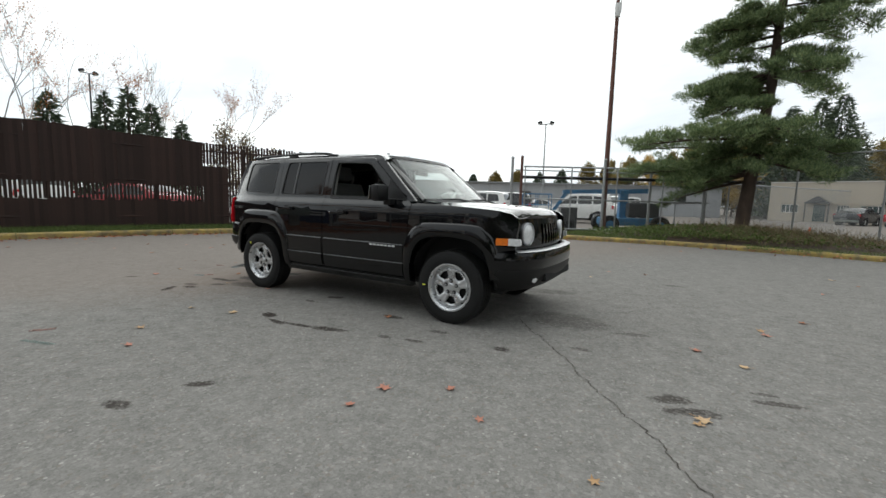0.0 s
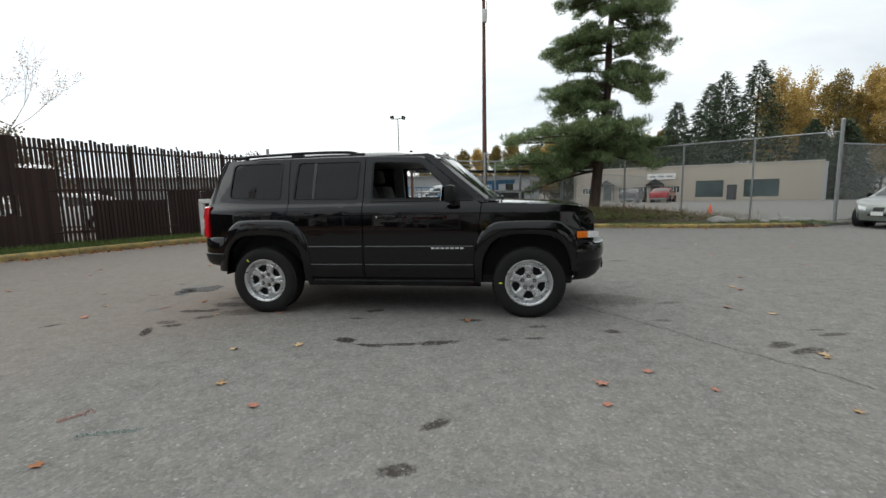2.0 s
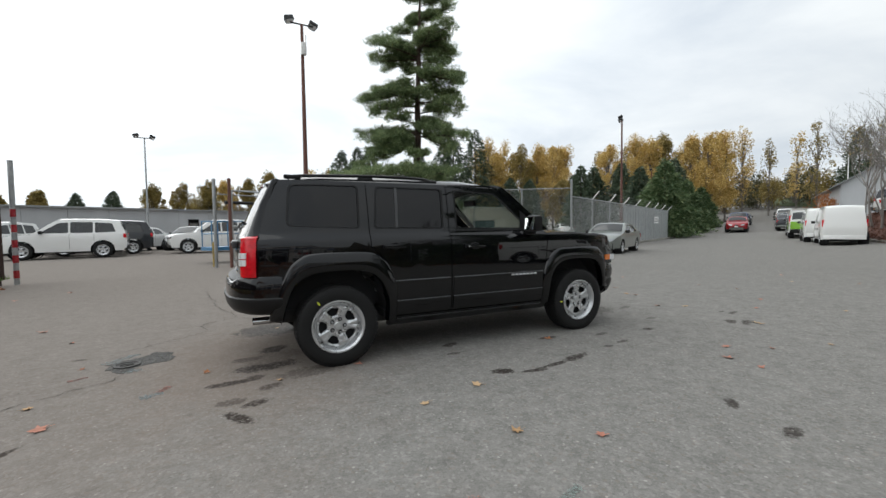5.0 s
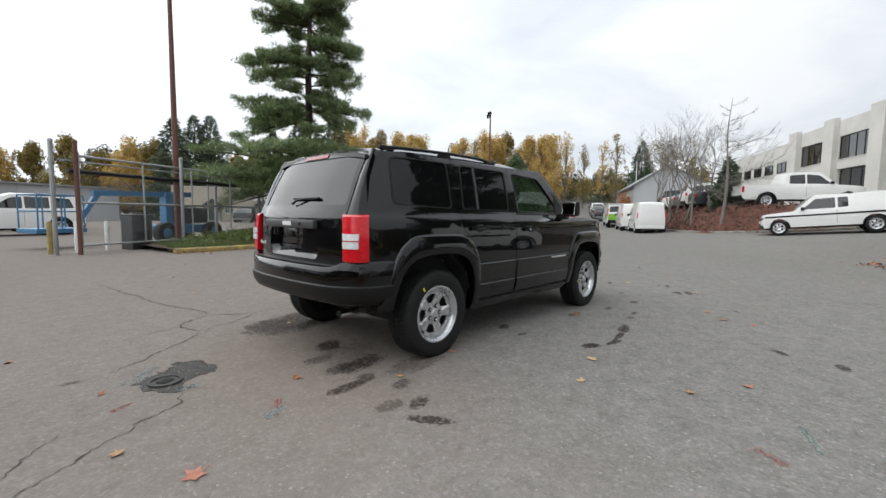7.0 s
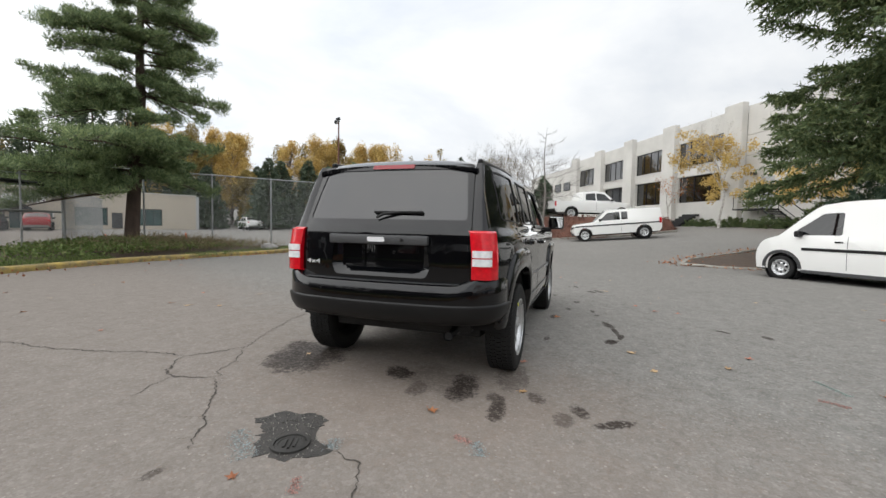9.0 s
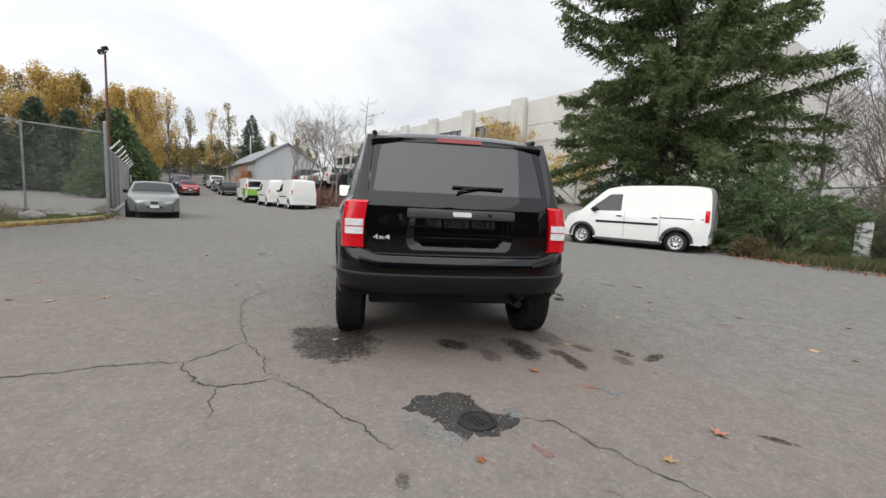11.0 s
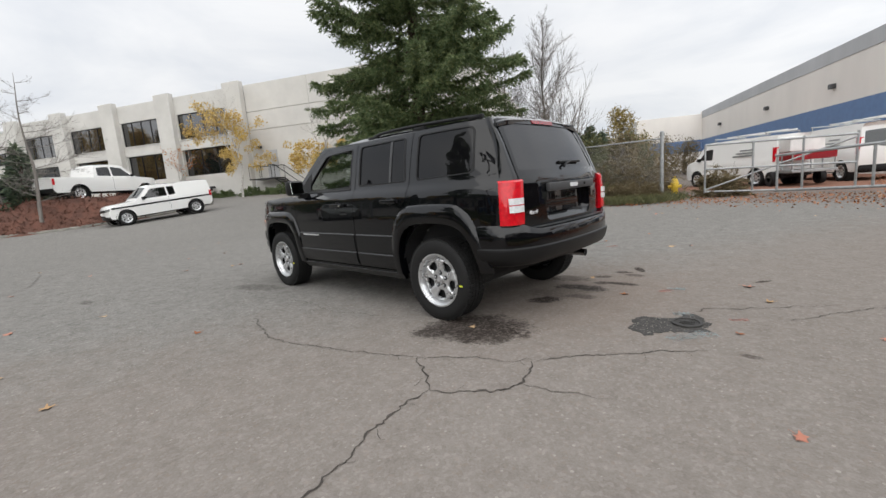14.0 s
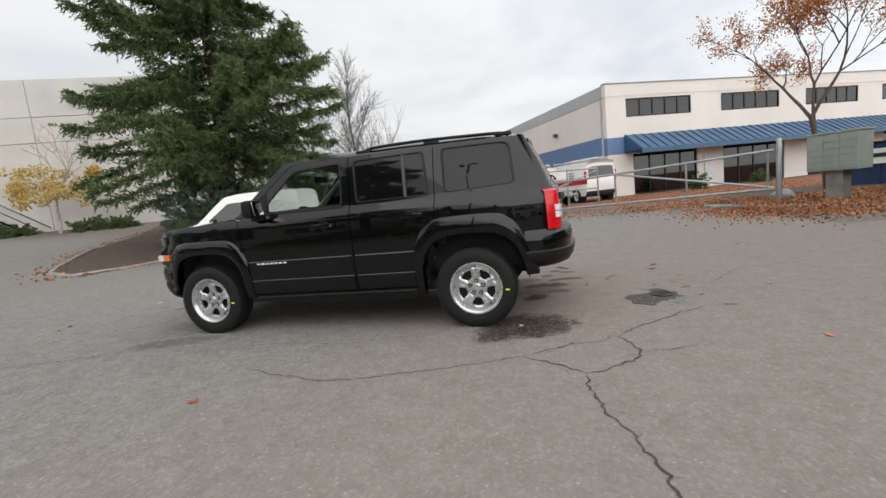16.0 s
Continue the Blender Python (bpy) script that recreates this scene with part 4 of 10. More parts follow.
def tan_warehouse():
    O, D = (32.5, 42.0), Vector((0.93, -0.364, 0))
    root = thing("tan_warehouse", frame_at(O[0], O[1], 0.0, (-D.x, -D.y)), "low tan stucco warehouse with teal shopfront windows", "building")
    H = 3.75
    # front on y = 0 facing +y here means towards the lot, so the frame is turned
    root.matrix_world = frame_at(O[0], O[1], 0.1, (D.x, D.y)) @ Matrix.Rotation(math.pi, 4, "Z")
    ops = [(3.4, 6.4, 0.3, 2.1), (8.2, 10.8, 0.3, 2.1), (12.3, 13.6, 0.8, 1.6), (15.6, 17.2, 0.8, 1.6), (17.9, 18.8, 0.8, 1.6), (21.6, 23.0, 0.8, 1.6)]
    edge = 0.0
    for a, b, z0, z1 in ops:
        piece("wall_panel", root, "concrete_tan", edge, a, -0.3, 0, -0.5, H)
        piece("wall_panel", root, "concrete_tan", a, b, -0.3, -0.003, z1, H)
        piece("wall_panel", root, "concrete_tan", a, b, -0.3, -0.003, -0.5, z0)
        window_unit(root, a, b, z0, z1, 0.0, 4, "teal_glass", "grey_plastic" if b - a > 2 else "white_metal", depth=0.2)
        edge = b
    piece("wall_panel", root, "concrete_tan", edge, 24.0, -0.3, 0, -0.5, H)
    piece("cap", root, "concrete", -0.05, 24.05, -0.35, 0.06, H, H + 0.08)
    # grey instead of tan: the side's shade is put into its colour
    piece("side_wall", root, "wall_grey", -0.3, 0, -22, 0, -0.5, H - 0.1, label="side wall in grey, its shade put into the colour")
    piece("roof", root, "galv_dull", 0, 24, -22, -0.3, H - 0.4, H - 0.25)
    piece("service_door", root, "grey_plastic", 7.0, 7.9, -0.01, 0.03, 0.0, 1.6, 0.01, "grey service door")
    for c in (14.8, 20.0):
        piece("entry_door", root, "teal_glass", c - 0.45, c + 0.45, -0.01, 0.03, 0.0, 1.6, 0.01, "glazed entry door")
        gb = bmesh.new()
        tri = [[gb.verts.new((c + dx, y, z)) for dx, z in ((-0.95, 1.7), (0.95, 1.7), (0.95, 1.78), (0.0, 2.45), (-0.95, 1.78))] for y in (0.0, 1.3)]
        gb.faces.new(tri[0]); gb.faces.new(tri[1])
        for j in range(5):
            gb.faces.new((tri[0][j], tri[0][(j + 1) % 5], tri[1][(j + 1) % 5], tri[1][j]))
        part("entry_canopy", gb, "dark_paint", root, "dark gabled entry canopy")
        for dx in (-0.85, 0.85):
            piece("canopy_post", root, "grey_plastic", c + dx - 0.05, c + dx + 0.05, 1.15, 1.25, 0.0, 1.72)
    sign = part("wall_sign", one_box(12.8, 15.7, 0.0, 0.12, 2.35, 3.05, 0.02), "sign_white", root, "blank white wall sign")
    for i in range(3):
        part("sign_bar", one_box(13.1 + i * 0.85, 13.7 + i * 0.85, 0.12, 0.13, 2.62, 2.76), "galv_dull", sign)
    piece("roof_unit", root, "white_metal", 5.0, 7.2, -6, -4, H, H + 0.5, 0.05)
    return root


tan_warehouse()


def pale_shed():
    """The long grey-white building behind the car storage yard."""
    root = thing("storage_shed", frame_at(-26.0, 39.0, -0.1, RD), "long pale grey storage shed with small windows", "building")
    H = 3.5
    for i in range(-6, 12):
        piece("wall_panel", root, "wall_grey", i * 3.0 + 0.01, i * 3.0 + 2.99, 0, 0.25, -0.4, H, 0.01)
        if i % 3 == 1:
            window_unit_back(root, i * 3.0 + 0.9, i * 3.0 + 2.0, 1.7, 2.6)
    piece("eave", root, "galv_dull", -18.2, 36.2, -0.35, 0.3, H, H + 0.14)
    piece("roof", root, "galv_dull", -18, 36, 0.3, 12, H - 0.1, H + 0.1)
    return root


def window_unit_back(root, x0, x1, z0, z1):
    """A small window in a wall that faces -y."""
    w = part("window", one_box(x0, x1, -0.03, -0.004, z0, z1, 0.005), "shade_gap_black", root)
    part("pane", one_box(x0 + 0.06, x1 - 0.06, -0.045, -0.031, z0 + 0.06, z1 - 0.06), "window_glass", w)
    part("sill", one_box(x0 - 0.05, x1 + 0.05, -0.08, -0.004, z0 - 0.06, z0 - 0.002), "wall_grey", w)


pale_shed()


# ---- fences ----
def slat_fence():
    """The rusty steel slat fence: posts, two rails and uneven slats."""
    root = thing("slat_fence", Matrix(), "tall rusted brown steel slat fence with bent and missing slats", "fence", kind="structure")
    rng = random.Random(4)
    pts = resample(WEST_FENCE, 0.085)
    total = len(pts)
    rows = []
    for i, (p, q) in enumerate(zip(pts, pts[1:])):
        s = i * 0.085
        d = (q - p).normalized()
        nrm = Vector((-d.y, d.x, 0))
        H = 2.42 + 0.36 * min(1, s / 9) + (rng.choice((0.02, 0.05, 0.07)) if s < 4.95 else 0.0) + rng.uniform(-0.02, 0.012)
        lo = 0.14
        wide = rng.choice((0.058, 0.061, 0.064)) if s < 4.95 else rng.choice((0.088, 0.09, 0.092))
        rows.append((p, d, nrm, wide, lo, H, s))
    shared = {}
    parts_made = 0
    extra = []
    for p, d, nrm, wide, lo, H, s in rows:
        if 5.65 < s < 12.8:
            bars = [(lo, 0.88 + 0.08 * rng.random(), wide), (0.9, 1.34, rng.choice((0.052, 0.056, 0.064))), (1.3 + 0.05 * rng.random(), H, wide)]  # the stretch one can look through
        elif 13.2 < s < 17.0 and rng.random() < 0.7:
            bars = [(lo, 1.0, wide), (1.0, 1.3, 0.068), (1.3, H, wide)]
        elif 4.8 < s < 5.65:
            bars = [(lo, 1.95, wide), (1.95, 2.03, 0.03), (2.03, H, 0.066)]
        else:
            bars = [(lo, H, wide)]
        if s < 4.95:  # the open stretch
            bars = [(lo, H, wide)]
        for z0, z1, wide in bars:
            key = (round(wide, 3), round(z1 - z0, 1))
            if key not in shared:
                b = one_box(-wide / 2, wide / 2, -0.008, 0.008, 0, 1)
                me = bpy.data.meshes.new("slat")
                b.to_mesh(me); b.free()
                me.materials.append(M["rust"])
                shared[key] = me
            ang = math.atan2(d.y, d.x)
            lean = rng.uniform(-1.2, 1.2) if wide < 0.015 else rng.uniform(-0.15, 0.15)
            p = p + nrm * rng.choice((-0.005, 0.0, 0.005))
            mtx = Matrix.Translation((p.x, p.y, z0)) @ Matrix.Rotation(ang, 4, "Z") @ Matrix.Rotation(radians(lean), 4, "Y") @ Matrix.Diagonal((1, 1, z1 - z0, 1))
            if parts_made < 300:
                ob = new("slat", shared[key])
                ob.parent = root
                ob.matrix_basis = mtx
                parts_made += 1
            else:
                extra.append((mtx, wide))
    bm = bmesh.new()
    for mtx, wide in extra:
        box(bm, -wide / 2, wide / 2, -0.008, 0.008, 0, 1, m=mtx)
    if extra:
        tagged(part("far_slats", bm, "rust", root), kind="stuff")
    rails = even(WEST_FENCE, 16)
    for zf in (0.45, 1.45, 2.40):
        for k, (a, b) in enumerate(zip(rails, rails[1:])):
            d = (b - a).normalized()
            nrm = Vector((-d.y, d.x, 0)) * -0.035
            part("rail", tube(bmesh.new(), a + nrm + Vector((0, 0, zf)), b + nrm + Vector((0, 0, zf)), 0.028, n=6), "rust", root)
    for k, a in enumerate(rails):
        d = (rails[min(k + 1, 16)] - rails[max(k - 1, 0)]).normalized()
        q = a + Vector((d.y, -d.x, 0)) * 0.1
        part("post", tube(bmesh.new(), q, q + Vector((0, 0, 2.52)), 0.04, n=8), "rust", root)
        if k < 5:
            part("barb_arm", tube(bmesh.new(), q + Vector((0, 0, 2.5)), q + Vector((d.y, -d.x, 0)) * 0.12 + Vector((0, 0, 2.66)), 0.02, n=6), "rust", root)
    # flat sheets over the foot of the first stretch
    first = even([(p.x, p.y) for p in pts[2:52]], 5)
    for k, (a, b) in enumerate(zip(first, first[1:])):
        d = (b - a).normalized()
        ang = math.atan2(d.y, d.x)
        h = 1.15 + 0.3 * rng.random() if k else 1.25
        part("sheet", one_box(0.01, (b - a).length - 0.01, -0.03, -0.02, 0.12, h, m=Matrix.Translation(a) @ Matrix.Rotation(ang, 4, "Z")), "rust", root)


slat_fence()


def chain_link(root, a, b, z0, z1, rail=True, pitch=0.055, r=0.0022, closed=False):
    """Diamond wire between two points, with top and bottom rail."""
    a, b = Vector(a), Vector(b)
    L, H = (b - a).length, z1 - z0
    d = (b - a).normalized()
    step = pitch * 1.414
    nrm = Vector((-d.y, d.x, 0))
    verts, faces = [], []

    def wire(u0, v0, u1, v1, off):
        p, q = a + d * u0 + Vector((0, 0, z0 + v0)), a + d * u1 + Vector((0, 0, z0 + v1))
        w = (q - p).normalized()
        s = w.cross(nrm) * r
        base = len(verts)
        for c in (p, q):
            verts.extend([c + s + nrm * off, c - s + nrm * off, c + nrm * (off + 2 * r)])
        faces.extend([(base, base + 1, base + 4, base + 3), (base + 1, base + 2, base + 5, base + 4), (base + 2, base, base + 3, base + 5)])

    k = -int(H / step) - 1
    while k * step < L:
        u = k * step
        u0, v0 = max(u, 0), max(-u, 0)
        run = min(L - u0, H - v0)
        if run > 0.02:
            wire(u0, v0, u0 + run, v0 + run, 0.003)
            wire(u0, H - v0, u0 + run, H - v0 - run, -0.003)
        k += 1
    ob = mesh_object("wire_mesh", verts, faces, "galv_dull", root)
    tagged(ob, kind="stuff")
    if rail:
        part("top_rail", tube(bmesh.new(), a + Vector((0, 0, z1)), b + Vector((0, 0, z1)), 0.022, n=8), "galv", root)
        part("bottom_wire", tube(bmesh.new(), a + Vector((0, 0, z0)), b + Vector((0, 0, z0)), 0.006, n=5), "galv", root)


def post(root, p, h, r=0.035, mtl="galv", z=0.0, name="post"):
    bm = tube(bmesh.new(), (p[0], p[1], z - 0.1), (p[0], p[1], z + h), r, n=10)
    lathe(bm, [(r * 1.15, z + h - 0.03), (r * 1.15, z + h), (r * 0.6, z + h + 0.03), (0.001, z + h + 0.04)], 10, m=Matrix.Translation((p[0], p[1], 0)))
    return part(name, bm, mtl, root, smooth=True)


def north_fence():
    root = thing("chain_link_fence", Matrix(), "tall galvanised chain-link fence behind the pine bank", "fence", kind="structure")
    a, b = Vector((11.3, 9.85, 0)), Vector((2.6, 16.1, 0))
    n = 5
    pts = [a.lerp(b, i / n) for i in range(n + 1)]
    for p, q in zip(pts, pts[1:]):
        chain_link(root, p, q, 0.15, 2.85)
    for i, p in enumerate(pts):
        post(root, p, 3.2 if i == 0 else 2.86, 0.05 if i == 0 else 0.03)


def street_fence():
    root = thing("street_fence", Matrix(), "long chain-link fence with grey slats and angled barbed-wire arms along the street", "fence", kind="structure")
    s = 0.0
    ends = []
    while s < 25:
        p = Vector(along((11.3, 9.9), s))
        p.z = ground_z(p.x, p.y)
        ends.append(p)
        s += 3.0
    for i, (p, q) in enumerate(zip(ends, ends[1:])):
        chain_link(root, Vector((p.x, p.y, 0)), Vector((q.x, q.y, 0)), p.z + 0.1, p.z + 2.5, pitch=0.075, r=0.0035)
        if i >= 3:
            bm = bmesh.new()
            L = (q - p).length
            for k in range(int(L / 0.085)):
                c = p + (q - p) * ((k + 0.5) * 0.085 / L)
                box(bm, -0.032, 0.032, -0.003, 0.003, c.z + 0.12, c.z + 2.45, m=Matrix.Translation((c.x, c.y, 0)) @ Matrix.Rotation(ROAD, 4, "Z"))
            tagged(part("privacy_slats", bm, "mesh_slat", root), "grey vertical privacy slats", kind="stuff")
    for i, p in enumerate(ends):
        if i:
            post(root, p, 2.55, 0.04, z=p.z)
            bm = bmesh.new()
            e = p + RN * -0.33 + Vector((0, 0, 2.9))
            tube(bm, p + Vector((0, 0, 2.5)), e, 0.028, n=6)
            part("barb_arm", bm, "white_metal", root)
    for k in (0.35, 0.65, 0.95):
        bm = bmesh.new()
        for p, q in zip(ends[1:], ends[2:]):
            tube(bm, p + RN * -0.33 * k + Vector((0, 0, 2.5 + 0.4 * k)), q + RN * -0.33 * k + Vector((0, 0, 2.5 + 0.4 * k)), 0.005, n=4)
        part("barbed_wire", bm, "galv_dull", root)
    sg = part("fence_sign", one_box(-0.75, 0.75, -0.02, 0.0, 0, 0.5, m=Matrix.Translation(along((11.3, 9.7), 17.5, -0.1, ground_z(26, 17) + 1.35)) @ Matrix.Rotation(ROAD, 4, "Z")), "sign_white", root, "white notice board with unreadable lines")
    for i in range(2):
        part("sign_bar", one_box(-0.6, 0.55, -0.03, -0.022, 0.12 + i * 0.17, 0.2 + i * 0.17, m=Matrix.Translation(along((11.3, 9.7), 17.5, -0.1, ground_z(26, 17) + 1.35)) @ Matrix.Rotation(ROAD, 4, "Z")), "galv_dull", sg)


north_fence()
street_fence()


def yard_gate():
    """Open sliding gate and posts at the storage yard."""
    root = thing("yard_gate", Matrix(), "open galvanised sliding yard gate with tall posts and black track beam", "gate", kind="structure")
    o = (-2.15, 10.45)
    for s, off, h, mtl in ((0.0, 0.0, 2.75, "pole_rust"), (-0.3, 0.35, 2.75, "galv"), (2.9, 0.0, 2.7, "galv"), (6.4, 0.1, 2.6, "galv"), (4.7, 0.5, 2.4, "galv")):
        post(root, along(o, s, off), h, 0.05, mtl)
    for z, r, mtl in ((2.42, 0.03, "galv"), (1.28, 0.03, "galv"), (0.22, 0.03, "galv")):
        part("gate_rail", tube(bmesh.new(), along(o, 0.1, 0.15, z), along(o, 6.6, 0.15, z), r, n=8), mtl, root)
    for s in (0.15, 1.8, 3.4, 5.0, 6.5):
        part("gate_upright", tube(bmesh.new(), along(o, s, 0.15, 0.22), along(o, s, 0.15, 2.42), 0.025, n=8), "galv", root)
    chain_link(root, along(o, 0.15, 0.16), along(o, 6.5, 0.16), 0.24, 1.9, rail=False, pitch=0.06)
    part("track_beam", tube(bmesh.new(), along(o, 0.0, 0.3, 2.05), along(o, 8.5, 0.3, 2.05), 0.055, n=6), "black_plastic", root, "black track beam")
    part("top_wire", tube(bmesh.new(), along(o, -0.2, 0.3, 2.3), along(o, 8.5, 0.3, 2.25), 0.02, n=6), "galv_dull", root)
    for s in (-0.15, 0.45, 1.2):
        part("bollard", lathe(bmesh.new(), [(0.06, 0), (0.06, 0.75), (0.04, 0.8), (0.001, 0.81)], 12, m=Matrix.Translation(along(o, s, 0.8))), "kerb_yellow" if s < 0 else "white_metal", root, "scuffed painted bollard", True)
    # fence run on behind
    p, q = along(o, 6.6, 0.2), along(o, 14.5, 4.0)
    chain_link(root, p, q, 0.15, 2.0)


def rusty_fence_end():
    root = thing("gate_end_post", pose(-6.42, 8.25, 0), "tall scuffed red and white gate post at the fence end", "gate post")
    bm = tube(bmesh.new(), (0, 0, 0), (0, 0, 2.75), 0.05, n=10)
    part("shaft", bm, "galv", root, smooth=True)
    for i in range(5):
        part("stripe", lathe(bmesh.new(), [(0.053, 0.15 + i * 0.34), (0.053, 0.32 + i * 0.34)], 12), "red_paint", root, "worn red band")
    root2 = thing("access_post", pose(-7.35, 6.2, 0.08), "white goose-neck access control post on the grass", "access post")
    part("upright", one_box(-0.06, 0.06, -0.06, 0.06, 0, 1.0, 0.012), "white_metal", root2)
    part("arm", one_box(-0.06, 0.52, -0.06, 0.06, 0.98, 1.1, 0.012, m=Matrix.Rotation(radians(25), 4, "Z")), "white_metal", root2)
    part("reader", one_box(0.42, 0.62, -0.1, 0.1, 0.86, 1.1, 0.02, m=Matrix.Rotation(radians(25), 4, "Z")), "galv", root2)


yard_gate()
rusty_fence_end()


def south_fence():
    root = thing("south_fence", Matrix(), "chain-link fence sunk in brown brush", "fence", kind="structure")
    pts = [(0.7, -12.0), (3.85, -12.05), (7.0, -12.6), (10.2, -13.6), (13.5, -15)]
    for a, b in zip(pts, pts[1:]):
        chain_link(root, (*a, 0), (*b, 0), 0.1, 2.0)
    for i, p in enumerate(pts):
        post(root, p, 2.12 if i else 2.2, 0.035 if i else 0.06)


def swing_gates():
    root = thing("swing_gate", Matrix(), "long galvanised pipe swing gate standing half open over the drive", "gate")
    a, b = Vector((-7.75, -8.65, 0)), Vector((-2.3, -11.4, 0))
    part("gate_post", lathe(bmesh.new(), [(0.065, -0.05), (0.065, 1.66), (0.05, 1.7), (0.001, 1.71)], 14, m=Matrix.Translation((-7.85, -8.6, 0))), "galv", root, smooth=True)
    for za, zb in ((1.42, 1.15), (0.42, 0.22)):
        part("pipe", tube(bmesh.new(), a + Vector((0, 0, za)), b + Vector((0, 0, zb)), 0.035, n=8), "galv", root, smooth=True)
    part("brace", tube(bmesh.new(), a + Vector((0, 0, 0.45)), a.lerp(b, 0.65) + Vector((0, 0, 1.22)), 0.03, n=8), "galv", root, smooth=True)
    for t in (0.02, 0.33, 0.66, 0.99):
        p = a.lerp(b, t)
        part("upright", tube(bmesh.new(), p + Vector((0, 0, 0.42 - 0.2 * t)), p + Vector((0, 0, 1.42 - 0.27 * t)), 0.03, n=8), "galv", root, smooth=True)
    root2 = thing("gate_leaf", Matrix(), "sagging galvanised pipe gate leaf with red reflector beside the hydrant", "gate")
    a, b = Vector((-0.45, -12.4, 0)), Vector((-3.9, -12.9, 0))
    for z in (0.2, 0.9, 1.65):
        part("pipe", tube(bmesh.new(), a + Vector((0, 0, z)), b + Vector((0, 0, z - 0.08)), 0.03, n=8), "galv", root2, smooth=True)
    for t in (0.0, 0.35, 0.68, 1.0):
        p = a.lerp(b, t)
        part("upright", tube(bmesh.new(), p + Vector((0, 0, 0.15)), p + Vector((0, 0, 1.65)), 0.03, n=8), "galv", root2, smooth=True)
    part("brace", tube(bmesh.new(), a + Vector((0, 0, 0.25)), b + Vector((0, 0, 1.5)), 0.025, n=8), "galv", root2, smooth=True)
    p = a.lerp(b, 0.8)
    part("reflector", one_box(p.x - 0.3, p.x + 0.3, p.y + 0.03, p.y + 0.05, 1.0, 1.24, 0.005), "red_paint", root2, "dark red reflector plate")


south_fence()
swing_gates()


# ---- plants ----
class Leaves:
    """Gathers blades: thin triangles (needles, grass) or diamonds (leaves)."""

    def __init__(self, seed):
        self.r = np.random.default_rng(seed)
        self.v, self.f, self.n = [], [], 0

    def add(self, base, way, length, width, diamond=False):
        base, way = np.atleast_2d(base), np.atleast_2d(way)
        k = len(base)
        way = way / np.maximum(np.linalg.norm(way, axis=1, keepdims=True), 1e-6)
        side = np.cross(way, self.r.normal(size=(k, 3)))
        side /= np.maximum(np.linalg.norm(side, axis=1, keepdims=True), 1e-6)
        ln = np.reshape(length * self.r.uniform(0.7, 1.3, k), (-1, 1))
        wd = np.reshape(width * self.r.uniform(0.7, 1.3, k), (-1, 1)) / 2
        if diamond:
            pts = np.stack([base, base + way * ln * 0.5 + side * wd, base + way * ln, base + way * ln * 0.5 - side * wd], 1)
            idx = np.arange(k)[:, None] * 4 + np.array([0, 1, 2, 3])
            self.f.append(idx + self.n)
            self.n += 4 * k
        else:
            pts = np.stack([base + side * wd, base - side * wd, base + way * ln], 1)
            idx = np.arange(k)[:, None] * 3 + np.array([0, 1, 2])
            self.f.append(idx + self.n)
            self.n += 3 * k
        self.v.append(pts.reshape(-1, 3))

    def clump(self, c, size, count, length, width, up=0.3, diamond=False, out=1.0):
        """Blades scattered in an ellipsoid, pointing outwards and up."""
        d = self.r.normal(size=(count, 3))
        d /= np.linalg.norm(d, axis=1, keepdims=True)
        rad = self.r.uniform(0.25, 1.0, (count, 1)) ** 0.6
        off = d * rad * np.asarray(size)
        way = out * d + np.array([0, 0, up]) + 0.5 * self.r.normal(size=(count, 3))
        self.add(np.asarray(c) + off, way, length, width, diamond)

    def done(self, name, material, parent=None, label="", kind=""):
        faces = [row for block in self.f for row in block.tolist()]
        ob = mesh_object(name, np.concatenate(self.v), faces, material, parent, label)
        if kind:
            tagged(ob, kind=kind)
        return ob


def limb(bm, pts, r0, r1, n=6):
    """A tapered limb through points."""
    k = len(pts)
    rings = []
    for i, p in enumerate(pts):
        p = Vector(p)
        d = (Vector(pts[min(i + 1, k - 1)]) - Vector(pts[max(i - 1, 0)])).normalized()
        s = d.orthogonal().normalized()
        t = d.cross(s)
        r = r0 + (r1 - r0) * i / (k - 1)
        rings.append([bm.verts.new(p + (s * math.cos(2 * math.pi * j / n) + t * math.sin(2 * math.pi * j / n)) * r) for j in range(n)])
    for a, b in zip(rings, rings[1:]):
        shift = min(range(n), key=lambda q: (a[0].co - b[q].co).length)
        for j in range(n):
            bm.faces.new((a[j], a[(j + 1) % n], b[(j + 1 + shift) % n], b[(j + shift) % n]))
    return bm


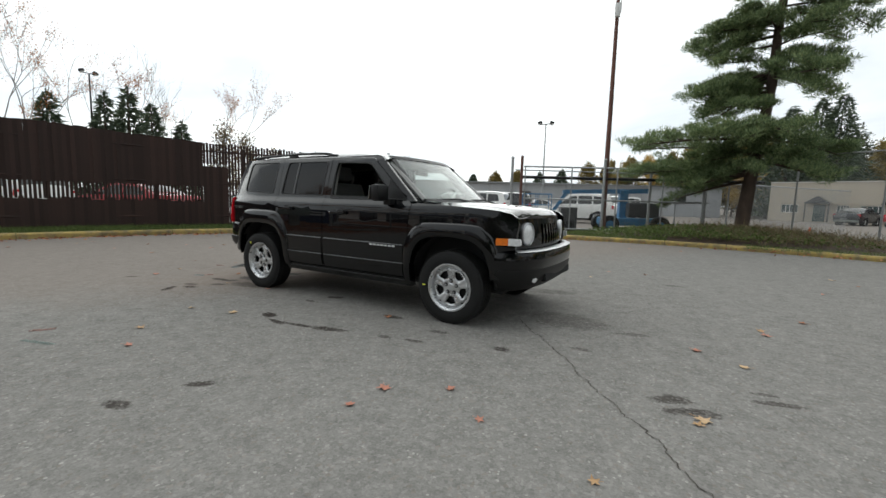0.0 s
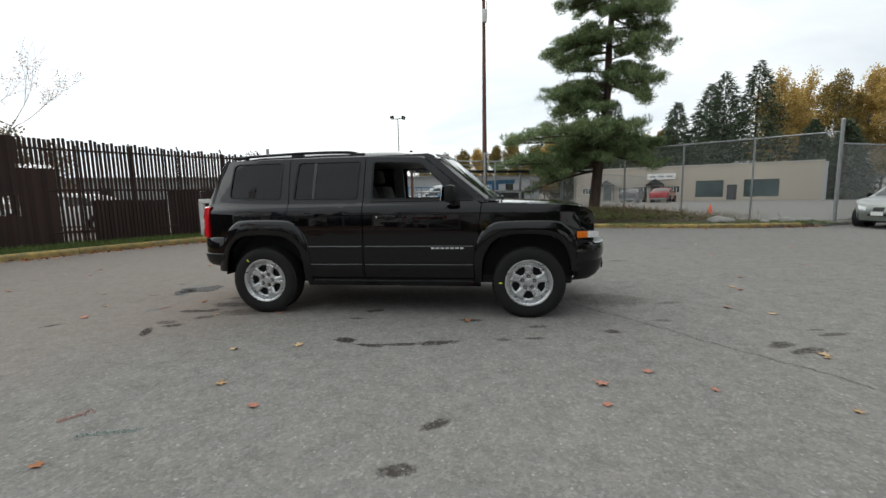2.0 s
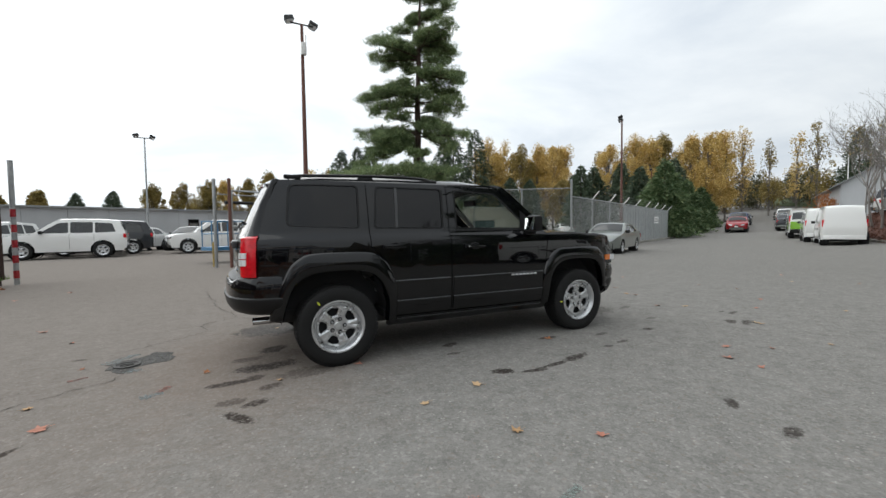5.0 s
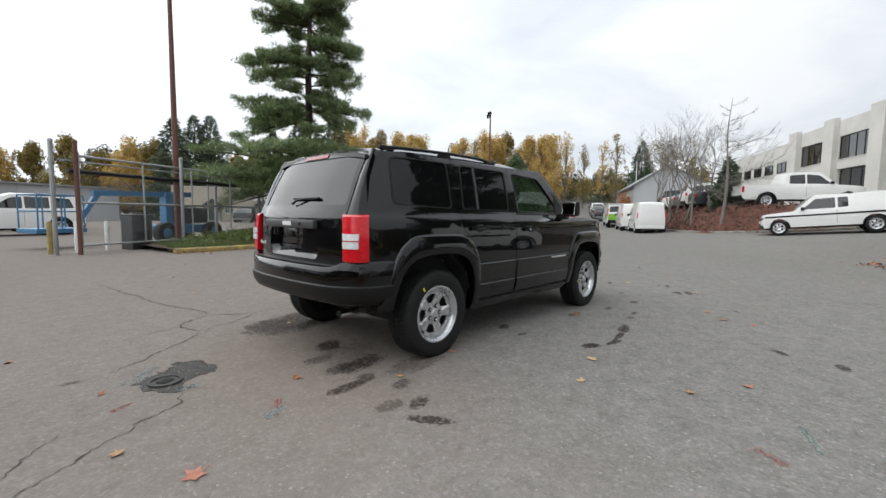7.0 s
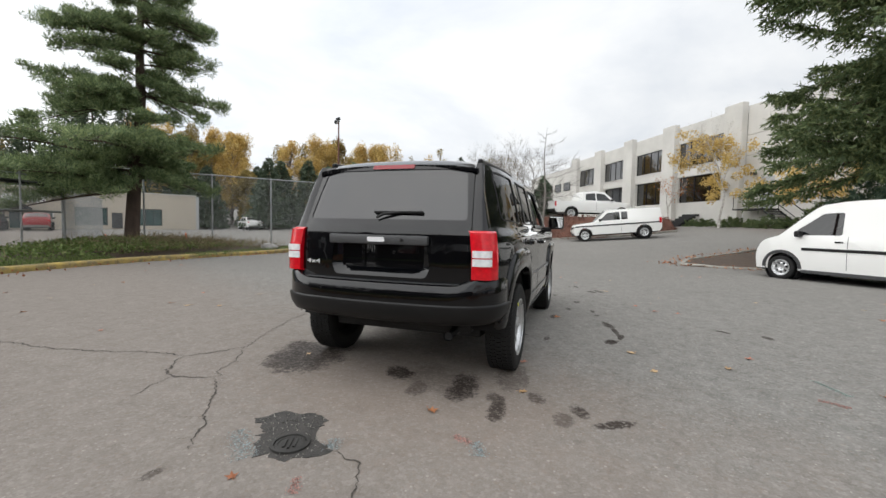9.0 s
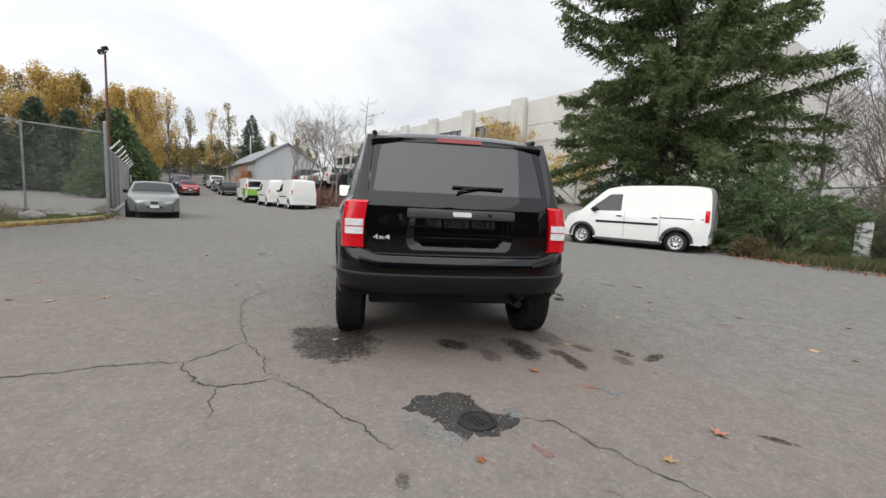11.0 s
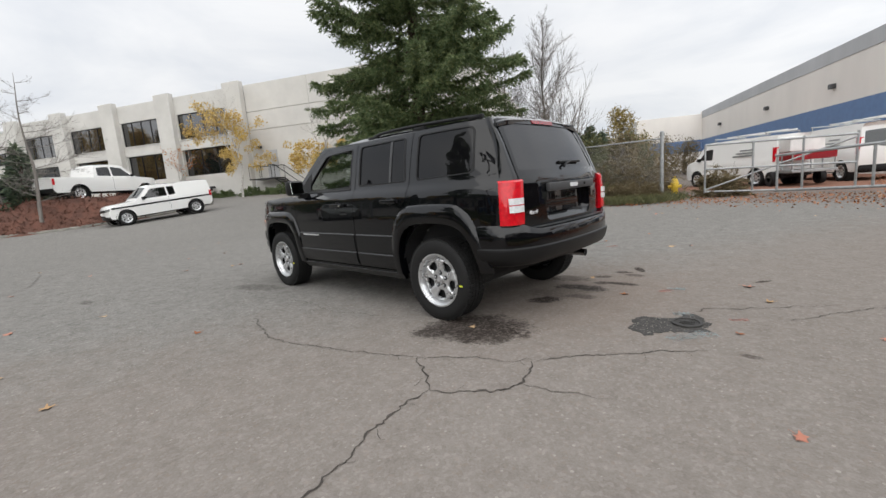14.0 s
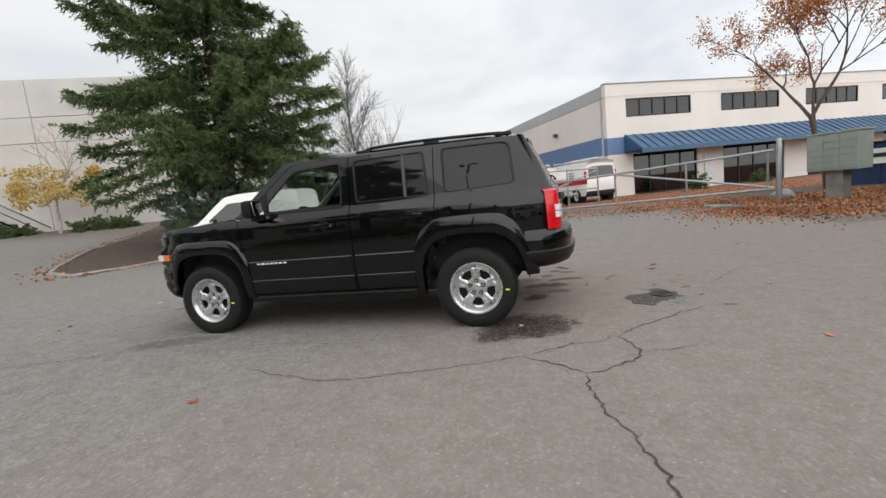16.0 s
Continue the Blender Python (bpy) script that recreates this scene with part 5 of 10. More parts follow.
def spruce(x, y, z, height, radius, seed, label, density=1.0, low=0.8, mtl="spruce_leaf"):
    """A large spruce: whorls of long drooping boughs hung with twigs."""
    rng = random.Random(seed)
    root = thing("spruce_tree", pose(x, y, z), label, "tree")
    tr = bmesh.new()
    limb(tr, [(0.1 * math.sin(h), 0.1 * math.cos(h * 1.3), h * height / 10) for h in range(11)], 0.34, 0.03, 10)
    lv = Leaves(seed)
    R = lv.r
    h = low
    while h < height - 0.3:
        t = h / height
        reach = radius * min(1.0, 0.5 + h / 9) * max(0.03, 1 - max(0, (h - 4.0) / (height - 4.0)) ** 1.2)
        for _ in range(rng.choice((2, 3, 4, 4)) if h < height * 0.8 else 4):
            a = rng.uniform(0, 2 * math.pi)
            L = reach * rng.choice((rng.uniform(0.55, 0.85), rng.uniform(0.8, 1.05), rng.uniform(0.95, 1.18)))
            rise = rng.uniform(-0.18, 0.5) - 0.10 * (1 - t)
            pts = []
            for i in range(7):
                q = i / 6
                pts.append((math.cos(a) * L * q, math.sin(a) * L * q, h + L * (rise * q - 0.22 * q * q * (1.2 - t) + 0.13 * q ** 4) + rng.uniform(-0.03, 0.03)))
            if any(math.hypot(x + p[0] - 7.06, y + p[1] + 7.17) < 3.1 and p[2] < 2.5 for p in pts):
                continue  # the van stands here
            limb(tr, pts, 0.012 + 0.009 * L, 0.005, 5)
            P = np.array(pts)
            count = int((38 if h < 11.5 else 22) * L * density)
            q = R.uniform(0.04, 1.0, count) ** 0.8
            seg = np.minimum((q * 6).astype(int), 5)
            fr = (q * 6 - seg)[:, None]
            base = P[seg] * (1 - fr) + P[seg + 1] * fr
            out = np.array([math.cos(a), math.sin(a), 0.0])
            side = np.array([-math.sin(a), math.cos(a), 0.0])
            sg = np.where(R.random(count) < 0.5, -1.0, 1.0)[:, None]
            tw_len = (0.16 + 0.30 * L / 4 * (1.15 - q) + 0.08)[:, None] * R.uniform(0.6, 1.5, (count, 1))
            tw = out * R.uniform(0.3, 0.9, (count, 1)) + side * sg * R.uniform(0.2, 1.0, (count, 1)) + np.array([0, 0, 1.0]) * R.uniform(-1.05, 0.25, (count, 1))
            tw /= np.linalg.norm(tw, axis=1, keepdims=True)
            for s in np.linspace(0.05, 1.0, 5):
                b2 = base + tw * tw_len * s
                for _k in range(2):
                    lv.add(b2, tw + 0.75 * R.normal(size=(count, 3)), 0.15, 0.05)
            lv.add(base, tw, tw_len[:, 0] * 1.1, 0.035)
        # dense inner twigs round the stem
        inner = R.uniform(0, 2 * np.pi, 46)
        rad = reach * R.uniform(0.05, 0.5, 46)
        base = np.stack([np.cos(inner) * rad, np.sin(inner) * rad, h + R.uniform(-0.15, 0.15, 46)], 1)
        lv.add(base, np.stack([np.cos(inner), np.sin(inner), R.uniform(-0.9, 0.2, 46)], 1) + 0.5 * R.normal(size=(46, 3)), 0.34, 0.075)
        h += rng.uniform(0.1, 0.3) if h < height * 0.7 else 0.3
    part("trunk", tr, "bark_pine", root, "dark brown trunk with bare limbs", True)
    lv.done("crown", mtl, root)
    return root


def pine(x, y, z, seed):
    """The leaning pine: separate boughs, each a fan of branchlets that carries tufts of needles, with sky between."""
    rng = random.Random(seed)
    root = thing("pine_tree", pose(x, y, z), "tall leaning pine with open layered crown on the bank", "tree")
    tr = bmesh.new()
    axis = [(0, 0, -0.4), (0.05, 0.0, 0.6), (0.13, 0.0, 1.7), (0.28, -0.02, 3.0), (0.40, 0, 4.5), (0.42, 0.05, 6.0), (0.5, 0.05, 7.5), (0.55, 0.1, 8.8), (0.60, 0.1, 9.8), (0.63, 0.1, 10.6)]
    limb(tr, axis, 0.22, 0.03, 12)
    lv = Leaves(seed)
    A = np.array(axis)
    # low, high, count, least and most length, rise at the root, droop towards the tip, main azimuth and its spread
    west, east, south = 2.75, -0.45, 4.2
    groups = ((1.6, 3.0, 16, 2.2, 3.8, 0.02, 0.12, west, 1.0), (1.6, 3.3, 9, 1.4, 2.4, 0.04, 0.15, east, 1.1), (1.9, 3.5, 8, 1.2, 2.3, 0.04, 0.15, south, 0.9),
              (3.9, 4.9, 10, 2.0, 2.9, 0.05, 0.18, west, 0.8), (4.4, 5.6, 7, 1.8, 2.8, -0.14, 0.16, east, 0.8), (3.5, 5.2, 6, 1.0, 1.8, 0.0, 0.15, south, 1.0),
              (5.4, 6.6, 8, 1.3, 2.1, 0.05, 0.14, west, 0.9), (6.0, 7.4, 8, 1.6, 2.4, -0.14, 0.14, east, 0.9), (5.6, 7.2, 5, 0.8, 1.5, 0.0, 0.1, south, 1.0),
              (7.2, 8.2, 8, 1.1, 2.0, 0.14, 0.1, west, 0.9), (7.6, 8.8, 8, 1.0, 1.8, 0.0, 0.1, east, 0.9), (7.6, 9.5, 12, 0.7, 1.4, 0.2, 0.08, 1.5, 3.2), (9.2, 10.4, 10, 0.4, 0.95, 0.4, 0.05, 1.5, 3.2))
    for lo, hi, n, l0, l1, rise, droop, mid, spread in groups:
        for k in range(n):
            h = rng.uniform(lo, hi)
            a = mid + rng.uniform(-spread, spread)
            L = rng.uniform(l0 * 0.75, l1 * 1.06)
            cx, cy = (float(np.interp(h, A[:, 2], A[:, i])) for i in range(2))
            lift = rise + rng.uniform(-0.22, 0.2)
            out = np.array([math.cos(a), math.sin(a), 0.0])
            side = np.array([-math.sin(a), math.cos(a), 0.0])
            bend = rng.uniform(-0.12, 0.12)
            P = [np.array([cx, cy, h]) + out * L * q + side * bend * L * q * q + np.array([0, 0, L * (lift * q - droop * q * q)]) for q in (0, 0.2, 0.4, 0.6, 0.8, 1)]
            limb(tr, [tuple(p) for p in P], 0.014 + 0.012 * L, 0.008, 5)
            sprays = int(5 + 4.0 * L)
            for j in range(sprays):
                q = 0.16 + 0.84 * (j + rng.random()) / sprays
                i = min(4, int(q * 5))
                at = P[i] + (P[i + 1] - P[i]) * (q * 5 - i)
                sg = rng.choice((-1, 1))
                fan = out * rng.uniform(0.35, 0.8) + side * sg * rng.uniform(0.4, 1.0) + np.array([0, 0, rng.uniform(0.0, 0.3)])
                b = L * rng.uniform(0.14, 0.30) * (1.25 - 0.6 * q) + 0.12
                end = at + fan * b
                limb(tr, [tuple(at), tuple((at + end) / 2 + np.array([0, 0, 0.02])), tuple(end)], 0.012, 0.005, 3)
                for u in (0.35, 0.7, 1.0):
                    c = at + (end - at) * u + np.array([rng.gauss(0, 0.04), rng.gauss(0, 0.04), 0.05])
                    w = rng.uniform(0.11, 0.21)
                    lv.clump(c, (w * 1.15, w * 1.15, w * 0.6), 64, 0.12, 0.021, 0.7, False, 0.8)
            lv.clump(P[-1], (0.2, 0.2, 0.12), 110, 0.14, 0.02, 0.5, False, 0.8)
    part("trunk", tr, "bark_pine", root, "reddish dark trunk with crooked limbs", True)
    lv.done("crown", "pine_leaf", root)
    return root


def bare_tree(name, x, y, z, height, seed, label, mtl="bark_grey", leaf=None, leaf_n=0, leaf_size=0.09, spread=0.55, levels=5, trunk=0.1, lean=(0, 0), stems=1, leaf_low=0.2, leaf_high=1.0, hang=()):
    """A leafless or thinly leaved tree grown by forking; limbs and twigs are one mesh."""
    rng = random.Random(seed)
    root = thing(name, pose(x, y, z), label, "tree")
    tr, tw, tips = bmesh.new(), bmesh.new(), []

    def grow(p, d, L, r, lev):
        k = 3
        pts = [p]
        q, v = Vector(p), Vector(d)
        for _ in range(k):
            v = (v + Vector((rng.gauss(0, 0.09), rng.gauss(0, 0.09), rng.gauss(0.03, 0.05)))).normalized()
            q = q + v * (L / k)
            pts.append(q.copy())
        limb(tr if lev > levels - 2 else tw, pts, r, r * 0.62, 6 if lev > levels - 2 else (4 if lev > 1 else 3))
        if lev <= 2:
            tips.extend(pts[1:])
        if lev == 0:
            return
        for i in range(rng.choice((2, 3, 3)) if lev > 1 else 3):
            a = rng.uniform(0, 2 * math.pi)
            s = v.orthogonal().normalized()
            t = v.cross(s)
            nd = (v + (s * math.cos(a) + t * math.sin(a)) * spread * rng.uniform(0.6, 1.4) + Vector((0, 0, 0.08))).normalized()
            at = pts[-1] if i < 2 else pts[rng.choice((1, 2))]
            grow(at, nd, L * rng.uniform(0.6, 0.85), r * 0.6, lev - 1)

    for s in range(stems):
        d = Vector((lean[0] + rng.gauss(0, 0.12 if stems > 1 else 0.02), lean[1] + rng.gauss(0, 0.12 if stems > 1 else 0.02), 1)).normalized()
        grow(Vector((rng.uniform(-0.15, 0.15) * (stems > 1), rng.uniform(-0.15, 0.15) * (stems > 1), -0.1)), d, height * 0.36, trunk, levels)
    part("trunk", tr, mtl, root, smooth=True)
    part("twig_crown", tw, mtl, root, "fine bare twigs", True)
    if leaf:
        lv = Leaves(seed)
        T = np.array([tuple(t) for t in tips])
        T = T[(T[:, 2] > height * leaf_low) & (T[:, 2] < height * leaf_high)]
        pick = lv.r.integers(0, len(T), leaf_n)
        lv.add(T[pick] + lv.r.normal(scale=0.12, size=(leaf_n, 3)), lv.r.normal(size=(leaf_n, 3)) + np.array([0, 0, -0.4]), leaf_size, leaf_size * 0.7, True)
        for cx, cy, cz, w, k in hang:
            for _ in range(k):
                a, q = rng.uniform(0, 2 * math.pi), rng.uniform(0.1, 1.0) ** 0.6 * w
                lv.clump((cx + q * math.cos(a), cy + q * math.sin(a), cz + rng.uniform(-0.55, 0.55) * w * 0.7), (0.34, 0.34, 0.26), 75, leaf_size * 0.85, leaf_size * 0.6, -0.3, True, 0.5)
        lv.done("crown", leaf, root)
    return root


def leader_tree(x, y, z, height, reach, seed, label, rise=(0.35, 0.9), gap=(0.08, 0.2), trunk=0.11, name="bare_tree"):
    """A leafless tree with one straight leader and many rising side branches hung with fine twigs."""
    rng = random.Random(seed)
    root = thing(name, pose(x, y, z), label, "tree")
    tr, tw = bmesh.new(), bmesh.new()
    axis = [Vector((0.07 * math.sin(k * 1.3), 0.07 * math.cos(k * 0.9), height * k / 10)) for k in range(11)]
    limb(tr, axis, trunk, 0.008, 8)

    def twig(p, d, L, r, lev):
        pts, q, v = [p], Vector(p), Vector(d)
        for _ in range(3):
            v = (v + Vector((rng.gauss(0, 0.1), rng.gauss(0, 0.1), rng.gauss(0.07, 0.05)))).normalized()
            q = q + v * (L / 3)
            pts.append(q.copy())
        limb(tr if lev == 2 else tw, pts, r, r * 0.35, 5 if lev == 2 else 3)
        if lev == 0:
            return
        for _ in range(int(11 * L) + 3 if lev == 2 else int(6 * L) + 2):
            k = rng.randrange(3)
            at = pts[k].lerp(pts[k + 1], rng.random())
            s = v.orthogonal().normalized()
            a = rng.uniform(0, 2 * math.pi)
            nd = (v + (s * math.cos(a) + v.cross(s) * math.sin(a)) * rng.uniform(0.45, 0.9)).normalized()
            twig(at, nd, L * rng.uniform(0.25, 0.42), max(0.003, r * 0.36), lev - 1)

    h = 1.0
    while h < height * 0.95:
        a = rng.uniform(0, 2 * math.pi)
        L = reach * min(1.0, 0.75 + h / 10) * (1 - (h / height) ** 2.2 * 0.85) * rng.uniform(0.6, 1.15)
        k = min(9, int(h / height * 10))
        at = axis[k].lerp(axis[k + 1], h / height * 10 - k)
        twig(at, Vector((math.cos(a), math.sin(a), rng.uniform(*rise))).normalized(), L, 0.009 + 0.004 * L, 2)
        h += rng.uniform(*gap)
    part("trunk", tr, "bark_grey", root, smooth=True)
    part("twig_crown", tw, "bark_grey", root, "fine bare twigs", True)
    return root


def far_conifer(x, y, z, height, radius, seed, label="dark conifer standing in the woods beyond the lot", count=900, mtl="far_conifer"):
    root = thing("conifer_tree", pose(x, y, z), label, "tree", "distant conifers")
    part("trunk", limb(bmesh.new(), [(0, 0, -0.5), (0, 0, height * 0.5), (0, 0, height)], 0.22, 0.02, 5), "bark_pine", root)
    lv = Leaves(seed)
    R = lv.r
    u = 1 - R.uniform(0.0, 0.96, count * 2) ** 0.62
    zz = height * u
    tier = 0.72 + 0.28 * np.abs(np.sin(zz * 1.9 + R.uniform(0, 6)))
    a = R.uniform(0, 2 * np.pi, count * 2)
    lobes = 1 + 0.3 * np.sin(a * 3 + zz * 1.7) + R.normal(scale=0.2, size=count * 2)
    rad = radius * (1.0 - u) ** 0.72 * (0.4 + 0.6 * tier) * np.clip(lobes, 0.3, 1.4) * R.uniform(0.2, 1.0, count * 2) ** 0.45
    base = np.stack([np.cos(a) * rad, np.sin(a) * rad, zz], 1)
    way = np.stack([np.cos(a), np.sin(a), R.uniform(-0.6, 0.3, count * 2)], 1) + 0.35 * R.normal(size=(count * 2, 3))
    lv.add(base, way, 0.3 + 0.016 * height, 0.15)
    lv.add(base, way + R.normal(scale=0.6, size=(count * 2, 3)), 0.3, 0.13)
    lv.add(np.array([[0, 0, height * 0.96]] * 5), R.normal(scale=0.25, size=(5, 3)) + np.array([0, 0, 1]), 0.5, 0.08)
    lv.done("crown", mtl, root)
    return root


def far_broadleaf(x, y, z, height, radius, seed, mtl, label, count=1500, size=0.3, slim=1.0):
    root = thing("broadleaf_tree", pose(x, y, z), label, "tree", "distant broadleaf trees")
    rng = random.Random(seed)
    tr = limb(bmesh.new(), [(0, 0, -0.5), (0.1, 0, height * 0.45), (0, 0.1, height * 0.92)], 0.16, 0.02, 5)
    lv = Leaves(seed)
    k = int(26 * slim + 8)
    for i in range(k):
        u = rng.uniform(0.22, 1.0)
        a = rng.uniform(0, 2 * math.pi)
        w = radius * min(1.0, (1.06 - u) ** 0.7 * 1.35) * min(1.0, 0.35 + 1.4 * u) * rng.uniform(0.15, 1.0)
        c = (math.cos(a) * w, math.sin(a) * w, height * u)
        limb(tr, [(0, 0, height * max(0.1, u - 0.2)), (c[0] * 0.6, c[1] * 0.6, height * (u - 0.06)), c], 0.05, 0.012, 3)
        s = radius * rng.uniform(0.14, 0.40) / max(1.0, slim * 0.75)
        lv.clump(c, (s, s, s * 1.7), count // k, size, size * 0.75, 0.1, True, 0.6)
    part("trunk", tr, "bark_grey", root)
    lv.done("crown", mtl, root)
    return root


def shrub(name, x, y, z, size, seed, mtl, label, count=9000, blade=(0.12, 0.03), sprays=260, lean=0.35):
    """A dense evergreen shrub made of layered sprays."""
    root = thing(name, pose(x, y, z), label, "shrub")
    lv = Leaves(seed)
    R = lv.r
    d = R.normal(size=(sprays, 3))
    d[:, 2] = np.abs(d[:, 2])
    d /= np.linalg.norm(d, axis=1, keepdims=True)
    c = d * np.asarray(size) * R.uniform(0.55, 1.05, (sprays, 1)) * (1 + 0.12 * np.sin(d[:, :1] * 9 + d[:, 1:2] * 7))
    per = count // sprays
    for i in range(sprays):
        out = d[i] * np.array([1, 1, 0.4]) + np.array([0, 0, lean]) + 0.3 * R.normal(size=3)
        out /= np.linalg.norm(out)
        L = R.uniform(0.3, 0.75) * min(1.0, size[2] / 1.2)
        q = R.uniform(0, 1, (per, 1))
        fall = np.array([0, 0, -1.0]) * q * q * L * 0.4
        base = c[i] + out * L * (q - 0.55) + fall + R.normal(scale=0.035, size=(per, 3)) * (1.3 - q)
        lv.add(base, out + 0.5 * R.normal(size=(per, 3)) + np.array([0, 0, -0.5]) * q, blade[0], blade[1])
    tr = bmesh.new()
    rng = random.Random(seed)
    for i in range(14):
        e = c[rng.randrange(sprays)] * 0.85
        limb(tr, [(0, 0, -0.1), tuple(e * 0.5 + np.array([0, 0, 0.1])), tuple(e)], 0.04, 0.01, 4)
    part("woody_base", tr, "bark_pine", root)
    lv.done("foliage", mtl, root)
    return root


pine(4.55, 12.05, 0.36, 11)
spruce(10.2, -10.4, 0.15, 19.0, 5.0, 5, "large dense spruce with drooping boughs behind the van", 1.1, 2.2)
shrub("juniper_bush", 7.6, -10.5, 0.1, (2.3, 1.9, 2.9), 21, "juniper_leaf", "tall spreading juniper bush beside the white van", 26000, (0.13, 0.03), 520)
shrub("juniper_bush", 5.4, -10.4, 0.1, (1.8, 1.5, 2.6), 22, "juniper_leaf", "wide juniper bush beside the white van", 18000, (0.13, 0.03), 400)
shrub("cedar_bush", 10.4, -9.0, 0.1, (1.6, 1.4, 2.9), 23, "cedar_leaf", "blue-green conifer bush under the spruce", 22000, (0.13, 0.03), 420, 0.6)
shrub("juniper_bush", 10.0, -9.2, 0.1, (1.5, 1.3, 1.9), 26, "juniper_leaf", "dark juniper bush behind the van roof", 14000, (0.13, 0.03), 320)
for i, (bx, by, bs) in enumerate(((4.0, -10.1, 0.5), (5.9, -9.9, 0.5), (4.9, -9.2, 0.45), (2.6, -11.3, 0.6), (1.7, -11.2, 0.6), (1.0, -11.5, 0.45), (3.4, -12.8, 1.3), (1.9, -13.0, 1.35), (1.7, -13.5, 0.9), (5.4, -13.4, 1.4), (7.6, -14.0, 1.5), (2.6, -12.4, 1.15), (4.4, -12.5, 1.2), (-0.75, -13.1, 0.8), (1.5, -12.0, 0.55))):
    shrub("brush_bush", bx, by, 0.05, (bs, bs * 0.9, bs * (1.05 if bs < 0.85 else 1.3)), 40 + i, "brush" if i % 3 else "weed", "tangled dry brown brush along the fence", 6500, (0.11, 0.022), 190)
leader_tree(7.56, -16.7, 0, 9.0, 2.7, 61, "tall leafless grey tree with many fine rising branches behind the fence", (0.6, 1.5), (0.06, 0.15), 0.09)
leader_tree(10.2, -17.2, 0, 8.2, 2.6, 62, "leafless grey tree with fine twigs beside the spruce")
bare_tree("bare_tree", 5.6, -15.0, 0, 5.0, 63, "thin leafless sapling in the brush", "twig", stems=4, trunk=0.04, levels=4, spread=0.4)
# trees on the mulched bank
for i, (tx, ty, th) in enumerate(((26.6, 3.7, 6.0), (28.0, 4.4, 6.2), (29.6, 5.3, 6.0), (31.4, 6.2, 6.4), (33.6, 7.3, 6.5), (27.3, 2.9, 5.4), (36.5, 8.6, 6.5), (30.4, 4.9, 6.0))):
    bare_tree("bank_tree", tx, ty, max(0.5, ground_z(tx, ty) + 0.5), th, 70 + i, "leafless pale grey tree in the bark mulch", "bark_grey", trunk=0.075, levels=6, spread=0.62, lean=((0.08, 0.02), (0, 0.03), (-0.05, 0))[i % 3], leaf="olive_leaf" if i in (4, 7) else None, leaf_n=700)
leader_tree(24.4, 1.6, max(0.5, ground_z(24.4, 1.6) + 0.5), 6.9, 2.7, 69, "leafless pale grey tree with level tiers of branches in the mulch", (0.0, 0.4), (0.16, 0.4), 0.09, "bank_tree")
far_conifer(27.0, 1.9, 1.3, 3.4, 0.9, 90, "small conifer among the bank trees", 500)
# yellow birches in front of the office block
bare_tree("birch_tree", 28.6, -9.6, 1.35, 6.4, 81, "slim birch with the last yellow leaves before the office wall", "bark_birch", "gold_leaf", 2600, 0.14, 0.62, 6, 0.1, leaf_low=0.12, leaf_high=0.95, hang=((0.3, 0.2, 4.7, 1.6, 13), (-0.6, -0.4, 2.6, 2.0, 17), (1.2, -0.6, 3.4, 1.8, 13)))
bare_tree("birch_tree", 23.0, -12.7, 1.2, 5.6, 82, "slim white birch with yellow lower leaves before the blank wall", "bark_birch", "gold_leaf", 1600, 0.15, 0.7, 5, 0.09, leaf_low=0.15, leaf_high=0.55, hang=((0.2, 0.2, 2.7, 1.7, 26), (-0.7, 0.5, 2.2, 1.6, 20)))
bare_tree("birch_tree", 34.6, -7.5, 1.4, 4.4, 83, "thin nearly bare birch before the office windows", "bark_birch", "orange_leaf", 260, 0.13, 0.6, 4, 0.07)
for i, (bx, by, bs) in enumerate(((29.4, -10.6, 0.75), (28.0, -11.4, 0.6), (26.6, -11.9, 0.9), (25.6, -12.5, 0.7), (22.2, -13.6, 0.9), (20.8, -14.2, 0.8), (33.0, -8.8, 0.6), (31.8, -9.6, 0.65))):
    shrub("round_shrub", bx, by, ground_z(bx, by) - 0.1, (bs * 1.3, bs, bs * 0.95), 100 + i, "spruce_leaf", "clipped dark green shrub along the office wall", 3200, (0.14, 0.05), 120)
# the maple over the mailbox
bare_tree("maple_tree", -10.5, -11.5, 0, 7.0, 84, "maple with thinning orange-brown leaves above the mailbox", "bark_pine", "orange_leaf", 12500, 0.075, 0.6, 7, 0.1, leaf_low=0.2)
shrub("round_shrub", -10.6, -23.2, -0.1, (0.5, 0.5, 1.0), 120, "juniper_leaf", "small clipped cone shrub by the shopfront", 2400, (0.12, 0.04), 100)
shrub("round_shrub", -14.6, -25.4, -0.1, (0.5, 0.5, 0.9), 121, "juniper_leaf", "small clipped cone shrub by the shopfront", 2400, (0.12, 0.04), 100)


def polar(az, r, o=(-1.0, -2.0)):
    return o[0] + r * math.cos(radians(az)), o[1] + r * math.sin(radians(az))


